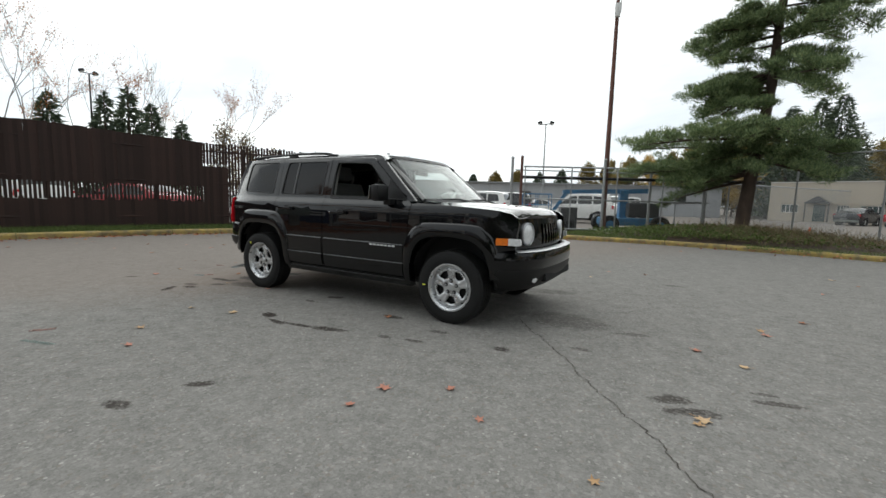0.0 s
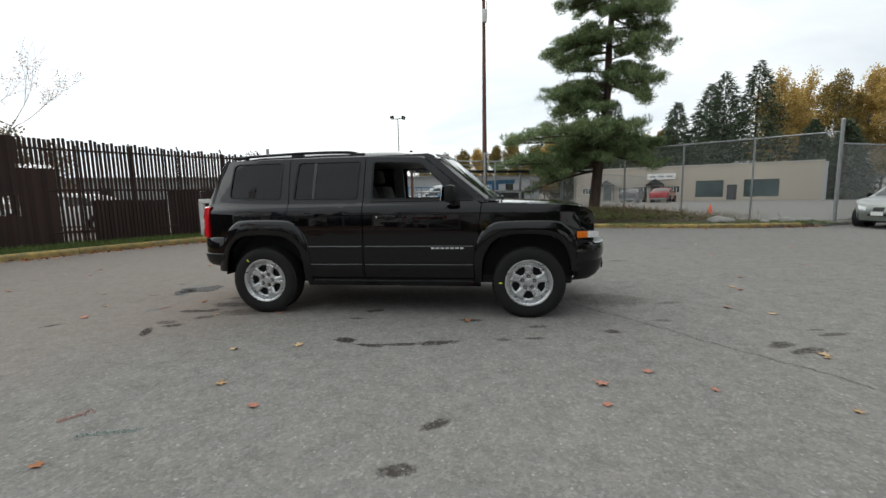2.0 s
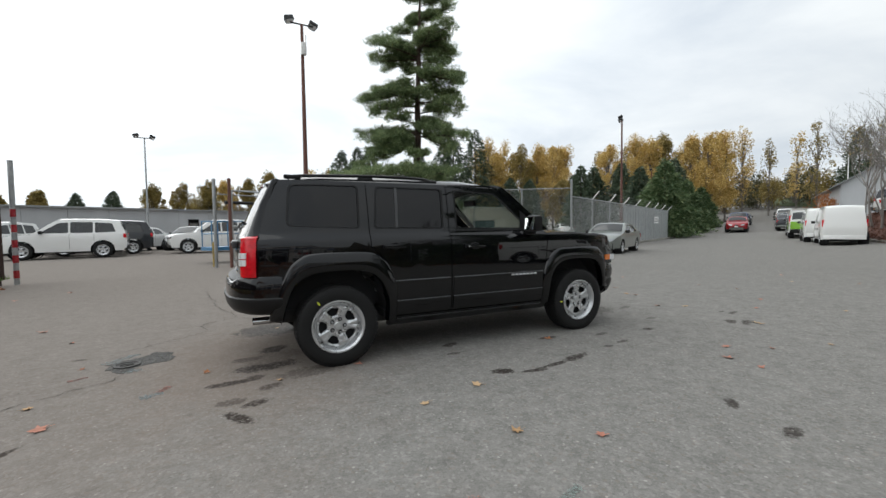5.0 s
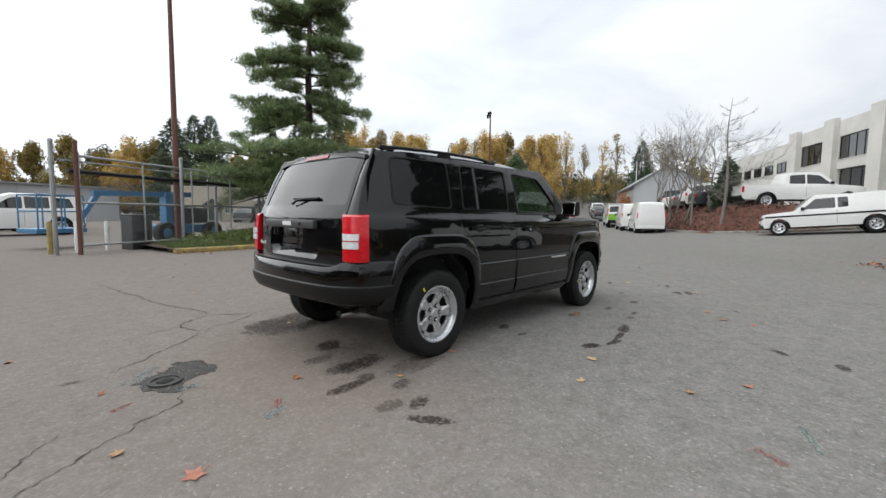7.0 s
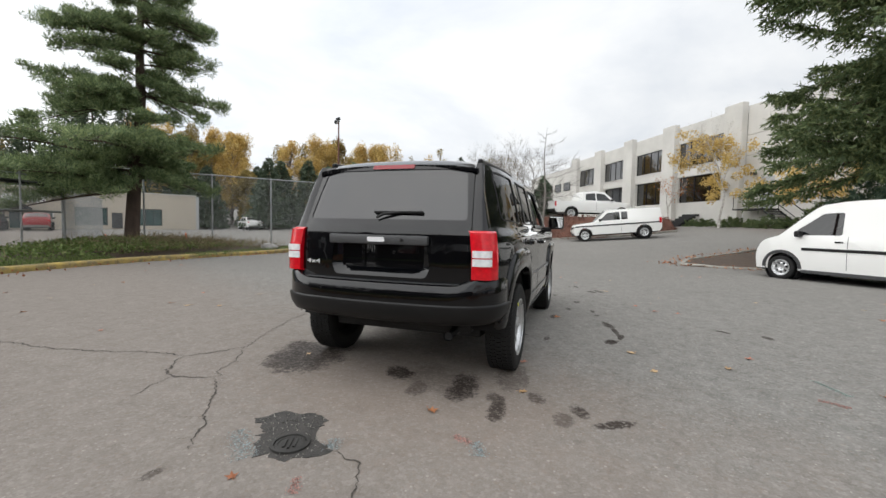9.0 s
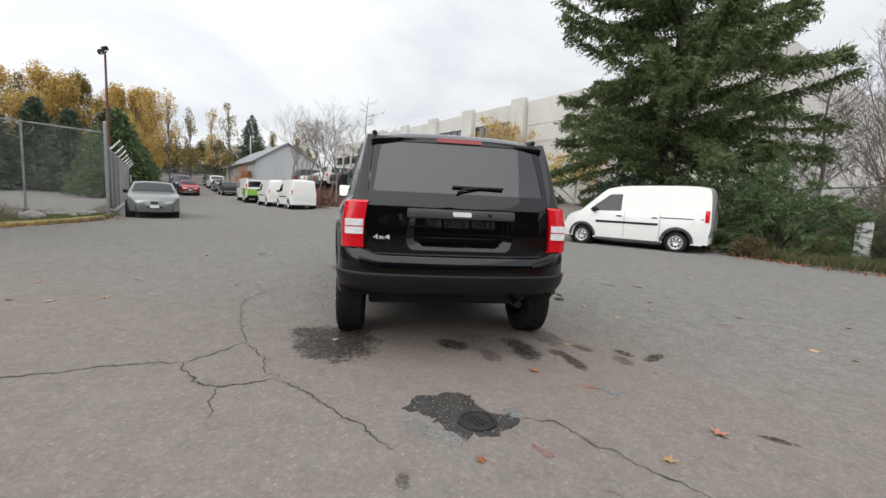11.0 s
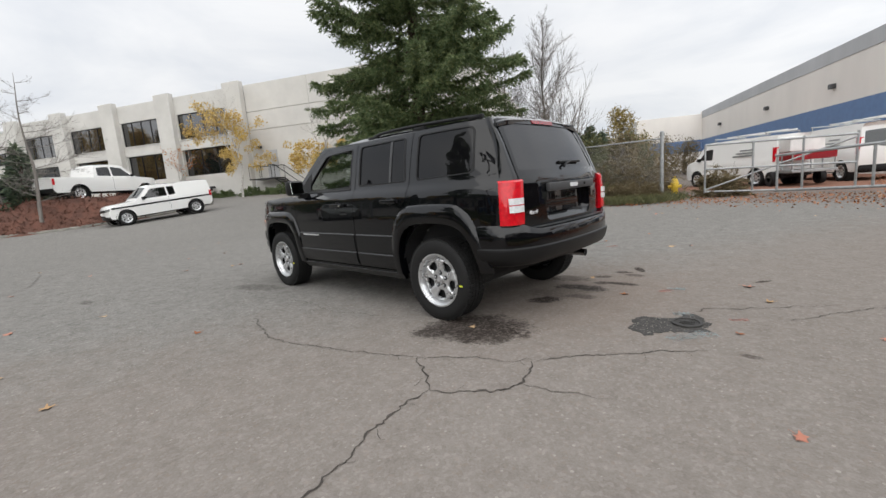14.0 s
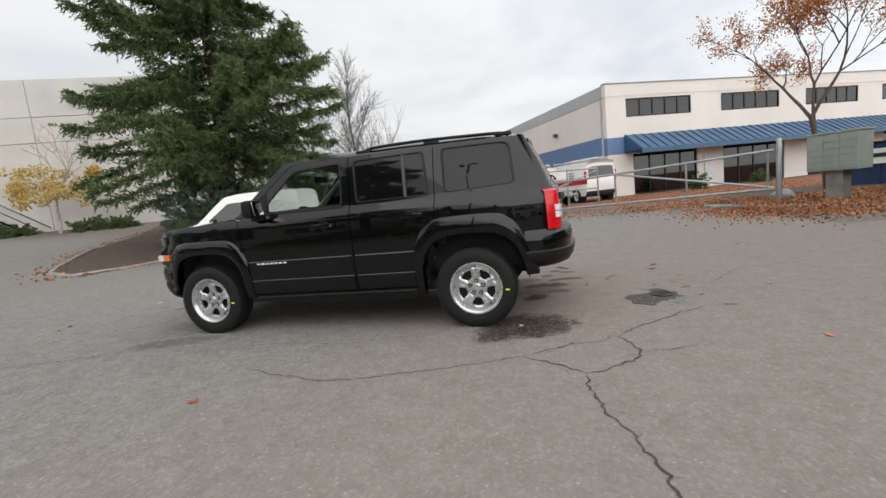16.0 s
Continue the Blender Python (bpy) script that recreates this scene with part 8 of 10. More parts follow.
    tx.matrix_basis = Matrix.Translation((tail_x(0.53, 0.85) - 0.006, 0.535, 0.832)) @ Matrix(((0, 0, -1, 0), (-1, 0, 0, 0), (0, 1, 0, 0), (0, 0, 0, 1))) @ Matrix.Diagonal((1.25, 0.72, 1, 1))
    part("stop_lamp", sheet(rounded([(-0.165, 1.52), (0.165, 1.52), (0.165, 1.55), (-0.165, 1.55)], 0.008), lambda u, v: (tail_x(u, v) - 0.006, u, v), (), steps(-0.16, 0.16, 4), (), 0.03, lambda u, v: (1, 0, 0)), "lamp_red_dark", tg, "red high stop lamp", True)
    wp = part("rear_wiper", limb(bmesh.new(), [(-2.03, 0.03, 1.165), (-2.022, -0.02, 1.19), (-2.0, -0.15, 1.205), (-1.995, -0.30, 1.208)], 0.010, 0.006, 6), "black_plastic", tg, "black rear wiper")
    part("wiper_blade", one_box(-2.008, -1.985, -0.30, 0.06, 1.196, 1.212, 0.004), "black_plastic", wp)
    rear_plan = smooth_path([(-1.745, -0.842), (-1.88, -0.822), (-1.985, -0.765), (-2.08, -0.63), (-2.13, -0.40), (-2.15, 0.0), (-2.13, 0.40), (-2.08, 0.63), (-1.985, 0.765), (-1.88, 0.822), (-1.745, 0.842)], 4)
    lift = lambda x, y, z: 0.045 * smooth01(0.55, 0.72, abs(y)) * smooth01(0.64, 0.73, z)
    rb = part("rear_bumper", wrap(rear_plan, [(-0.13, 0.728), (-0.05, 0.733), (-0.012, 0.730), (0.0, 0.715), (0.004, 0.665), (0.006, 0.61)], lift), P, car, smooth=True)
    # grey over the black bumper puts the step's gloss into the pad's colour
    part("step_pad", wrap(rear_plan[10:-10], [(-0.11, 0.736), (-0.05, 0.741), (-0.02, 0.739)]), "grey_plastic", rb, "ribbed grey step pad, lightened for its sky gloss", True)
    part("lower_bumper", wrap(rear_plan, [(0.006, 0.61), (0.016, 0.602), (0.018, 0.588), (0.006, 0.53), (-0.02, 0.487), (-0.07, 0.466), (-0.16, 0.458)]), "black_plastic", rb, "matt black lower rear bumper", True)
    ex = part("exhaust", tube(bmesh.new(), (-1.55, -0.48, 0.375), (-1.955, -0.48, 0.37), 0.032, n=20, caps=False), "chrome", car, "round chrome exhaust tip", True)
    part("exhaust_bore", tube(bmesh.new(), (-1.7, -0.48, 0.372), (-1.948, -0.48, 0.37), 0.027, n=20), "shade_gap_black", ex)
    # underside and inside
    ub = part("underbody", one_box(-1.6, 1.75, -0.62, 0.62, 0.28, 0.38, 0.03), "steel_dark", car)
    part("engine_bay", one_box(0.86, 1.86, -0.62, 0.62, 0.36, 0.93), "shade_gap_black", ub)
    part("boot_floor", one_box(-1.92, -0.9, -0.63, 0.63, 0.47, 0.86), "shade_gap_black", ub)
    part("axle", tube(bmesh.new(), (-1.3175, -0.68, 0.34), (-1.3175, 0.68, 0.34), 0.04, n=10), "steel_dark", ub)
    part("silencer", one_box(-1.8, -1.5, -0.6, -0.1, 0.35, 0.47, 0.05), "steel_dark", ub)
    part("cabin_floor", one_box(-0.9, 0.86, -0.78, 0.78, 0.36, 0.42), "shade_gap_black", car)
    part("headliner", grid_sheet(10, 10, lambda u, v: (-1.8 + 2.2 * u, 1.3 * v - 0.65, roof_z(-1.8 + 2.2 * u, 1.3 * v - 0.65) - 0.045)), "interior_light", car, "pale grey headliner")
    da = part("dashboard", sheet([(0.50, 0.62), (0.92, 0.62), (0.98, 1.06), (0.86, 1.10), (0.60, 1.07), (0.50, 0.98)], lambda u, v: (u, -0.74, v), (), (), (), 1.48, lambda u, v: (0, 1, 0)), "black_plastic", car, "black dashboard")
    # added white sheet stands in for sky reflected low in the windscreen
    part("paper", one_box(0.80, 0.97, -0.42, -0.02, 1.105, 1.108, m=Matrix.Identity(4)), "sign_white", da, "white sheet added on the dashboard for sky glare in the windscreen")
    sw = part("steering_wheel", lathe(bmesh.new(), [(0.172, 0.0), (0.185, 0.012), (0.197, 0.0), (0.185, -0.012), (0.172, 0.0)], 32, "X", Matrix.Translation((0.40, 0.37, 0.985)) @ Matrix.Rotation(radians(24), 4, "Y")), "black_plastic", da, smooth=True)
    part("wheel_hub", one_box(-0.02, 0.03, -0.16, 0.16, -0.05, 0.05, 0.02, Matrix.Translation((0.40, 0.37, 0.985)) @ Matrix.Rotation(radians(24), 4, "Y")), "black_plastic", sw)
    for y in (-0.37, 0.37):
        st = part("front_seat", one_box(-0.22, 0.30, y - 0.25, y + 0.25, 0.55, 0.72, 0.06), "seat", car, "grey cloth front seat", True)
        part("seat_back", one_box(-0.07, 0.07, -0.24, 0.24, 0.0, 0.62, 0.05, Matrix.Translation((-0.22, y, 0.68)) @ Matrix.Rotation(radians(-17), 4, "Y")), "seat", st, smooth=True)
        part("headrest", one_box(-0.05, 0.05, -0.13, 0.13, 0.0, 0.17, 0.045, Matrix.Translation((-0.43, y, 1.31)) @ Matrix.Rotation(radians(-10), 4, "Y")), "seat", st, smooth=True)
    rs = part("rear_seat", one_box(-0.95, -0.5, -0.66, 0.66, 0.55, 0.75, 0.06), "seat", car, "grey cloth rear bench", True)
    part("bench_back", one_box(-0.07, 0.07, -0.66, 0.66, 0, 0.6, 0.05, Matrix.Translation((-0.97, 0, 0.7)) @ Matrix.Rotation(radians(-17), 4, "Y")), "seat", rs, smooth=True)
    part("rear_mirror", one_box(0.42, 0.45, -0.12, 0.12, 1.39, 1.46, 0.012), "black_plastic", car)
    for s in (-1, 1):
        part("b_pillar_trim", sheet([(-0.34, 0.45), (-0.2, 0.45), (-0.2, 1.52), (-0.32, 1.52)], lambda u, v: (u, s * (side_y(u, v) - 0.055), v), (), (), (0.8, 1.1, 1.3), 0.03, lambda u, v: (0, -s, 0)), "interior_light", car)
        part("a_pillar_trim", limb(bmesh.new(), [(0.93, s * 0.70, 1.11), (0.66, s * 0.655, 1.33), (0.42, s * 0.61, 1.51)], 0.03, 0.028, 6), "interior_light", car, smooth=True)
    return car


black_suv()


# ---- other vehicles ----
def vehicle(name, spec, m, paint_mat, label, category="car", extra=None):
    """A car from its upper outline (x, z), rear to front, its wheel places and its side windows."""
    root = thing(name, m, label, category)
    up = smooth_path(spec["up"], 3)
    hw, r, (xr, xf) = spec["half"], spec["r"], spec["axles"]
    zmax = max(z for _, z in up)
    belt = spec["belt"]
    tbl = [(0.0, hw * 0.93), (0.35, hw * 0.97), (0.62, hw), (belt - 0.12, hw * 0.995), (belt, hw * 0.965), (zmax, hw * spec.get("top", 0.78))]
    nose, tail = up[-1][0], up[0][0]
    tip = max(x for x, _ in up)

    def sy(x, z):
        y = lerp_table(tbl, z)
        if x > nose - 0.7:
            y -= spec.get("taper", 0.14) * ((x - nose + 0.7) / 0.7) ** 2
        if x < tail + 0.5:
            y -= 0.07 * ((tail + 0.5 - x) / 0.5) ** 2
        return y

    sill = spec.get("sill", 0.27)
    ra = r + 0.07
    bow = spec.get("bow", 0.12)

    def bend(x, t=1.0):
        return x - bow * smooth01(nose - 0.75, nose, x) * t * t

    front = sorted((z, x) for x, z in up if x > nose - 0.9 and z < belt)

    def face(t, z, out=0.0):
        x = lerp_table(front, z)
        return (bend(x, t) + out, t * sy(x, z), z)

    def arch(cx):
        return [(cx + ra * math.cos(a), max(sill, r + ra * math.sin(a))) for a in [math.pi * (-0.12 + 1.24 * k / 14) for k in range(15)]]

    ground = [(nose - 0.12, sill)] + arch(xf) + arch(xr) + [(tail + 0.12, sill)]
    outline = [p for p in up] + ground
    zs = [0.4, 0.55, 0.7, belt - 0.12, belt, (belt + zmax) / 2, zmax - 0.12]
    xs = steps(tail, nose, 12)
    for s in (-1, 1):
        wins = [rounded(w, 0.05, 3) for w in spec["wins"]]
        body_side = part("body_side", sheet(outline, lambda u, v: (bend(u), s * sy(u, v), v), wins, xs, zs, 0.03, lambda u, v: (0, -s, 0)), paint_mat, root, smooth=True)
        for w in wins:
            part("side_window", sheet(w, lambda u, v: (u, s * (sy(u, v) - 0.012), v), (), xs, zs), "car_glass", body_side)
        for lx in spec.get("seams", ()):
            part("door_seam", sheet([(lx - 0.005, sill + 0.1), (lx + 0.005, sill + 0.1), (lx + 0.005, belt), (lx - 0.005, belt)], lambda u, v: (u, s * (sy(u, v) + 0.0025), v), (), (), zs), "shade_gap_black", body_side)
            part("door_handle", one_box(lx + 0.08, lx + 0.24, s * sy(lx, belt - 0.12) - 0.02, s * sy(lx, belt - 0.12) + 0.02, belt - 0.15, belt - 0.115, 0.008), spec.get("handle", paint_mat), body_side)
        if "strip" in spec:
            a, b, z = spec["strip"]
            part("rub_strip", sheet([(a, z - 0.035), (b, z - 0.035), (b, z + 0.035), (a, z + 0.035)], lambda u, v: (u, s * (sy(u, v) + 0.012), v), (), xs, (), 0.02, lambda u, v: (0, -s, 0)), "black_plastic", body_side)
        for cx in (xr, xf):
            wheel_parts(root, cx, s * (hw - 0.115), s, r, 0.1, r * 0.64, fancy=False, spokes=spec.get("spokes", 5), hub_mat=spec.get("hub", "alloy"))
            part("wheel_well", lathe(bmesh.new(), [(ra * 0.99, -0.22), (ra * 0.99, 0.1)], 24, "Y", Matrix.Translation((cx, s * (hw - 0.15), r))), "shade_gap_black", root)
        mx = spec["mirror"]
        part("mirror", one_box(mx[0] - 0.06, mx[0] + 0.06, min(s * (hw - 0.02), s * (hw + 0.16)), max(s * (hw - 0.02), s * (hw + 0.16)), mx[1], mx[1] + 0.15, 0.03), spec.get("mirror_mat", "black_plastic"), root, smooth=True)
        fz = spec["head_z"]
        lamp = [(s * 0.54, fz - 0.075), (s * 0.985, fz - 0.03), (s * 0.985, fz + 0.075), (s * 0.56, fz + 0.055)]
        part("headlamp", sheet(rounded(lamp if s > 0 else lamp[::-1], 0.02, 3), lambda u, v: face(u, v, 0.026), (), [s * k for k in (0.6, 0.7, 0.8, 0.88, 0.94)], (fz - 0.04, fz, fz + 0.04), 0.03, lambda u, v: (-1, 0, 0)), "head_lens", root, smooth=True)
        tz = spec["tail_z"]
        part("tail_lamp", one_box(tail - 0.015, tail + 0.1, min(s * hw * 0.76, s * hw * 0.95), max(s * hw * 0.76, s * hw * 0.95), tz[0], tz[1], 0.02), "lamp_red", root, smooth=True)
    # skin over the top
    bm = bmesh.new()
    rows = []
    for x, z in up:
        crown = 0.05 if z > belt else 0.03
        rows.append([bm.verts.new((bend(x, t), t * sy(x, z), z + crown * (1 - t * t) - (0.0 if abs(t) < 0.99 else 0.0))) for t in (-1, -0.97, -0.85, -0.5, 0, 0.5, 0.85, 0.97, 1)])
    for a, b in zip(rows, rows[1:]):
        for j in range(8):
            bm.faces.new((a[j], a[j + 1], b[j + 1], b[j]))
    part("top_skin", bm, paint_mat, root, smooth=True)
    for key, nm in (("front_glass", "windscreen"), ("rear_glass", "rear_window")):
        if key in spec:
            (x0, z0), (x1, z1) = spec[key]
            d = Vector((x1 - x0, 0, z1 - z0))
            nrm = Vector((-d.z, 0, d.x)).normalized()
            if nrm.z < 0:
                nrm = -nrm

            def pane(u, v):
                x, z = x0 + (x1 - x0) * u, z0 + (z1 - z0) * u
                t = 2 * v - 1
                p = Vector((x, t * (sy(x, z) - 0.09), z + 0.045 * (1 - t * t))) + nrm * 0.022
                return p

            part(nm, grid_sheet(4, 8, pane), "car_glass", root, smooth=True)
    part("underbody", one_box(tail + 0.2, nose - 0.2, -hw * 0.7, hw * 0.7, sill - 0.06, sill + 0.25), "steel_dark", root)
    across = steps(-0.95, 0.95, 12)
    part("lower_trim", sheet(rounded([(-0.95, sill - 0.01), (0.95, sill - 0.01), (0.95, sill + 0.13), (-0.95, sill + 0.13)], 0.02, 2), lambda u, v: face(u, v, 0.02), (), across, (sill + 0.05,), 0.08, lambda u, v: (-1, 0, 0)), spec.get("bumper", "black_plastic"), root, smooth=True)
    gw = spec.get("grille", 0.5)
    part("grille", sheet(rounded([(-gw, spec["head_z"] - 0.07), (gw, spec["head_z"] - 0.07), (gw * 1.05, spec["head_z"] + 0.04), (-gw * 1.05, spec["head_z"] + 0.04)], 0.02, 2), lambda u, v: face(u, v, 0.04), (), across, (), 0.07, lambda u, v: (-1, 0, 0)), "black_plastic", root)
    part("air_intake", sheet(rounded([(-0.45, sill + 0.145), (0.45, sill + 0.145), (0.42, sill + 0.2), (-0.42, sill + 0.2)], 0.01, 2), lambda u, v: face(u, v, 0.03), (), across, (), 0.06, lambda u, v: (-1, 0, 0)), "shade_gap_black", root)
    part("rear_trim", one_box(tail - 0.03, tail + 0.1, -hw * 0.9, hw * 0.9, sill + 0.02, sill + 0.24, 0.03), spec.get("bumper", "black_plastic"), root, smooth=True)
    part("number_plate", one_box(-0.008, 0.012, -0.15, 0.15, -0.055, 0.055, m=Matrix.Translation(face(0, spec["head_z"] - 0.16, 0.02))), "sign_white", root, "blank pale number plate")
    if extra:
        extra(root, sy)
    return root


SEDAN = dict(up=[(-2.42, 0.3), (-2.47, 0.62), (-2.4, 0.95), (-2.25, 1.02), (-1.75, 1.06), (-1.05, 1.37), (-0.55, 1.44), (0.0, 1.45), (0.38, 1.40), (1.12, 1.02), (1.35, 0.965), (1.8, 0.885), (2.12, 0.79), (2.33, 0.67), (2.42, 0.53), (2.42, 0.42), (2.36, 0.25)], half=0.9, r=0.325, taper=0.26, axles=(-1.4, 1.4), belt=0.98,
             wins=[[(-1.42, 1.02), (-1.02, 1.30), (-0.35, 1.37), (-0.35, 1.0)], [(-0.28, 1.0), (-0.28, 1.375), (0.25, 1.355), (0.92, 1.0)]], seams=(-0.31, -1.3), mirror=(0.85, 0.97), head_z=0.64, tail_z=(0.72, 0.92), front_glass=((0.44, 1.38), (1.1, 1.04)), rear_glass=((-1.68, 1.10), (-1.08, 1.36)), spokes=7, bumper="silver_paint", bow=0.22, grille=0.2)
SUV = dict(up=[(-2.22, 0.45), (-2.26, 0.8), (-2.2, 1.15), (-2.0, 1.62), (-1.85, 1.70), (-1.0, 1.75), (-0.2, 1.74), (0.25, 1.68), (0.95, 1.16), (1.2, 1.08), (2.0, 1.0), (2.2, 0.85), (2.25, 0.6), (2.2, 0.32)], half=0.94, r=0.37, axles=(-1.36, 1.36), belt=1.12, sill=0.32,
           wins=[[(-1.85, 1.18), (-1.72, 1.58), (-1.1, 1.62), (-1.1, 1.15)], [(-1.03, 1.15), (-1.03, 1.63), (-0.25, 1.63), (-0.25, 1.14)], [(-0.18, 1.14), (-0.18, 1.62), (0.16, 1.58), (0.78, 1.14)]], seams=(-0.21, -1.06), mirror=(0.72, 1.1), head_z=0.84, tail_z=(0.9, 1.1), front_glass=((0.32, 1.64), (0.92, 1.2)), rear_glass=((-2.16, 1.22), (-2.02, 1.58)))
VAN = dict(up=[(-2.22, 0.42), (-2.28, 0.8), (-2.26, 1.3), (-2.2, 1.84), (-2.05, 1.97), (-1.4, 2.01), (0.0, 1.99), (0.5, 1.93), (0.78, 1.83), (1.45, 1.22), (1.6, 1.13), (2.02, 1.0), (2.2, 0.8), (2.26, 0.55), (2.22, 0.3)], half=0.9, r=0.315, axles=(-1.43, 1.45), belt=1.15, top=0.84,
           wins=[[(0.22, 1.18), (0.22, 1.72), (0.62, 1.70), (1.22, 1.22), (1.2, 1.16)]], seams=(0.1, -0.95), mirror=(1.05, 1.12), head_z=0.82, tail_z=(0.95, 1.3), front_glass=((0.84, 1.80), (1.42, 1.27)), strip=(-0.9, 1.0, 0.82), spokes=7, handle="black_plastic", bumper="white_paint")
CARGO = dict(up=[(-2.55, 0.45), (-2.62, 1.0), (-2.5, 1.95), (-2.35, 2.08), (0.9, 2.1), (1.25, 2.02), (1.85, 1.36), (2.1, 1.25), (2.6, 1.12), (2.72, 0.9), (2.72, 0.4)], half=0.98, r=0.37, axles=(-1.7, 1.72), belt=1.2, sill=0.35, top=0.86,
             wins=[[(0.75, 1.28), (0.75, 1.8), (1.2, 1.78), (1.6, 1.32)]], seams=(0.6, -0.6), mirror=(1.5, 1.25), head_z=0.95, tail_z=(1.0, 1.6), front_glass=((1.32, 1.96), (1.82, 1.42)), rear_glass=((-2.59, 1.3), (-2.53, 1.8)), spokes=6)
PICKUP = dict(up=[(-2.5, 0.5), (-2.54, 0.95), (-2.5, 1.55), (-2.4, 1.66), (-1.9, 1.69), (-0.98, 1.69), (-0.92, 1.66), (-0.6, 1.69), (0.1, 1.71), (0.4, 1.66), (0.98, 1.13), (1.2, 1.06), (2.1, 0.98), (2.26, 0.82), (2.3, 0.55), (2.26, 0.36)], half=0.87, r=0.35, axles=(-1.58, 1.6), belt=1.08, sill=0.36,
              wins=[[(-0.75, 1.14), (-0.75, 1.56), (-0.42, 1.57), (-0.42, 1.12)], [(-0.34, 1.12), (-0.34, 1.57), (0.32, 1.55), (0.78, 1.12)]], seams=(-0.38,), mirror=(0.75, 1.08), head_z=0.8, tail_z=(0.8, 1.1), front_glass=((0.46, 1.61), (0.96, 1.17)), strip=(-2.4, 2.1, 0.86), spokes=6)
TRUCK = dict(up=[(-2.9, 0.6), (-2.93, 1.1), (-2.9, 1.22), (-2.0, 1.22), (-1.0, 1.22), (-0.92, 1.26), (-0.82, 1.7), (-0.7, 1.86), (0.0, 1.93), (0.55, 1.9), (0.8, 1.82), (1.4, 1.28), (1.6, 1.22), (2.6, 1.14), (2.8, 1.0), (2.85, 0.7), (2.8, 0.45)], half=1.0, r=0.40, axles=(-1.75, 1.9), belt=1.22, sill=0.45,
             wins=[[(-0.72, 1.3), (-0.66, 1.74), (0.02, 1.8), (0.02, 1.28)], [(0.1, 1.28), (0.1, 1.8), (0.68, 1.74), (1.18, 1.28)]], seams=(0.06,), mirror=(1.15, 1.25), head_z=0.98, tail_z=(0.85, 1.18), front_glass=((0.86, 1.76), (1.38, 1.32)), spokes=6)


def at_ground(x, y, heading, pitch=0.0, z=None):
    return Matrix.Translation((x, y, ground_z(x, y) if z is None else z)) @ Matrix.Rotation(radians(heading), 4, "Z") @ Matrix.Rotation(radians(pitch), 4, "Y")


def van_details(root, sy):
    """Fuel flap, roof rail line and wheel arch trims of the near van."""
    for s in (-1, 1):
        for cx in (-1.43, 1.45):
            bm = bmesh.new()
            rows = []
            for k in range(17):
                a = math.pi * k / 16
                row = []
                for rr, lift in ((0.385, 0.004), (0.395, 0.022), (0.455, 0.022), (0.465, 0.0)):
                    x, z = cx + rr * math.cos(a), 0.315 + rr * math.sin(a)
                    row.append(bm.verts.new((x, s * (sy(x, z) + lift), z)))
                rows.append(row)
            for a, b in zip(rows, rows[1:]):
                for j in range(3):
                    bm.faces.new((a[j], a[j + 1], b[j + 1], b[j]))
            part("arch_trim", bm, "grey_plastic", root, smooth=True)
        part("slide_rail", sheet([(-2.1, 1.02), (-0.95, 1.02), (-0.95, 1.05), (-2.1, 1.05)], lambda u, v: (u, s * (sy(u, v) + 0.003), v), (), steps(-2.1, -0.95, 4), ()), "shade_gap_black", root)
        part("sill_step", one_box(-1.0, 1.0, min(s * 0.86, s * 0.89), max(s * 0.86, s * 0.89), 0.22, 0.30, 0.01), "grey_plastic", root)
    part("rear_door_seam", one_box(-2.297, -2.285, -0.006, 0.006, 0.55, 1.85), "shade_gap_black", root)


vehicle("silver_sedan", SEDAN, at_ground(13.25, 9.35, 206.5) @ Matrix.Scale(0.88, 4), "silver_paint", "silver-green four-door sedan parked at the kerb", "car")
vehicle("panel_van", VAN, at_ground(7.06, -7.17, 43, 0, -0.02) @ Matrix.Scale(0.91, 4), "white_paint", "small white panel van parked before the spruce", "van", van_details)
vehicle("panel_van", VAN, at_ground(27.6, 6.75, 26.5), "white_paint", "small white panel van parked along the mulch bank", "van")
vehicle("panel_van", VAN, at_ground(31.9, 9.3, 26.5), "white_paint", "small white panel van parked behind another", "van")
vehicle("green_van", CARGO, at_ground(37.5, 12.6, 26.5), "white_paint", "white and lime green van farther up the street", "van", lambda root, sy: [part("green_panel", one_box(-2.66, -2.6, -0.85, 0.85, 0.6, 1.15, 0.02), "green_paint", root, "lime green rear panel"), part("green_panel", one_box(-2.4, -1.0, 0.985, 1.0, 0.6, 1.2), "green_paint", root, "lime green side panel")])
vehicle("canopy_pickup", PICKUP, at_ground(22.15, -2.65, 96, 5.2), "white_paint", "white pickup with canopy and dark side stripe on sloping road", "pickup truck")
vehicle("crew_pickup", TRUCK, at_ground(27.3, -1.25, -63.5, 0, 1.70), "white_paint", "large white crew-cab pickup on the upper car park", "pickup truck")
for i, (x, y, p, sp, lab) in enumerate(((29.2, 1.9, "dark_paint", SEDAN, "dark grey car on the upper car park"), (31.4, 3.2, "white_paint", SUV, "white car on the upper car park"), (33.8, 4.3, "silver_paint", SEDAN, "silver car on the upper car park"), (36.2, 5.5, "white_paint", SEDAN, "white car on the upper car park"), (38.8, 6.8, "dark_paint", SUV, "dark car on the upper car park"))):
    vehicle("parked_car", sp, at_ground(x, y, -63.5, 0, 1.71), p, lab, "car")
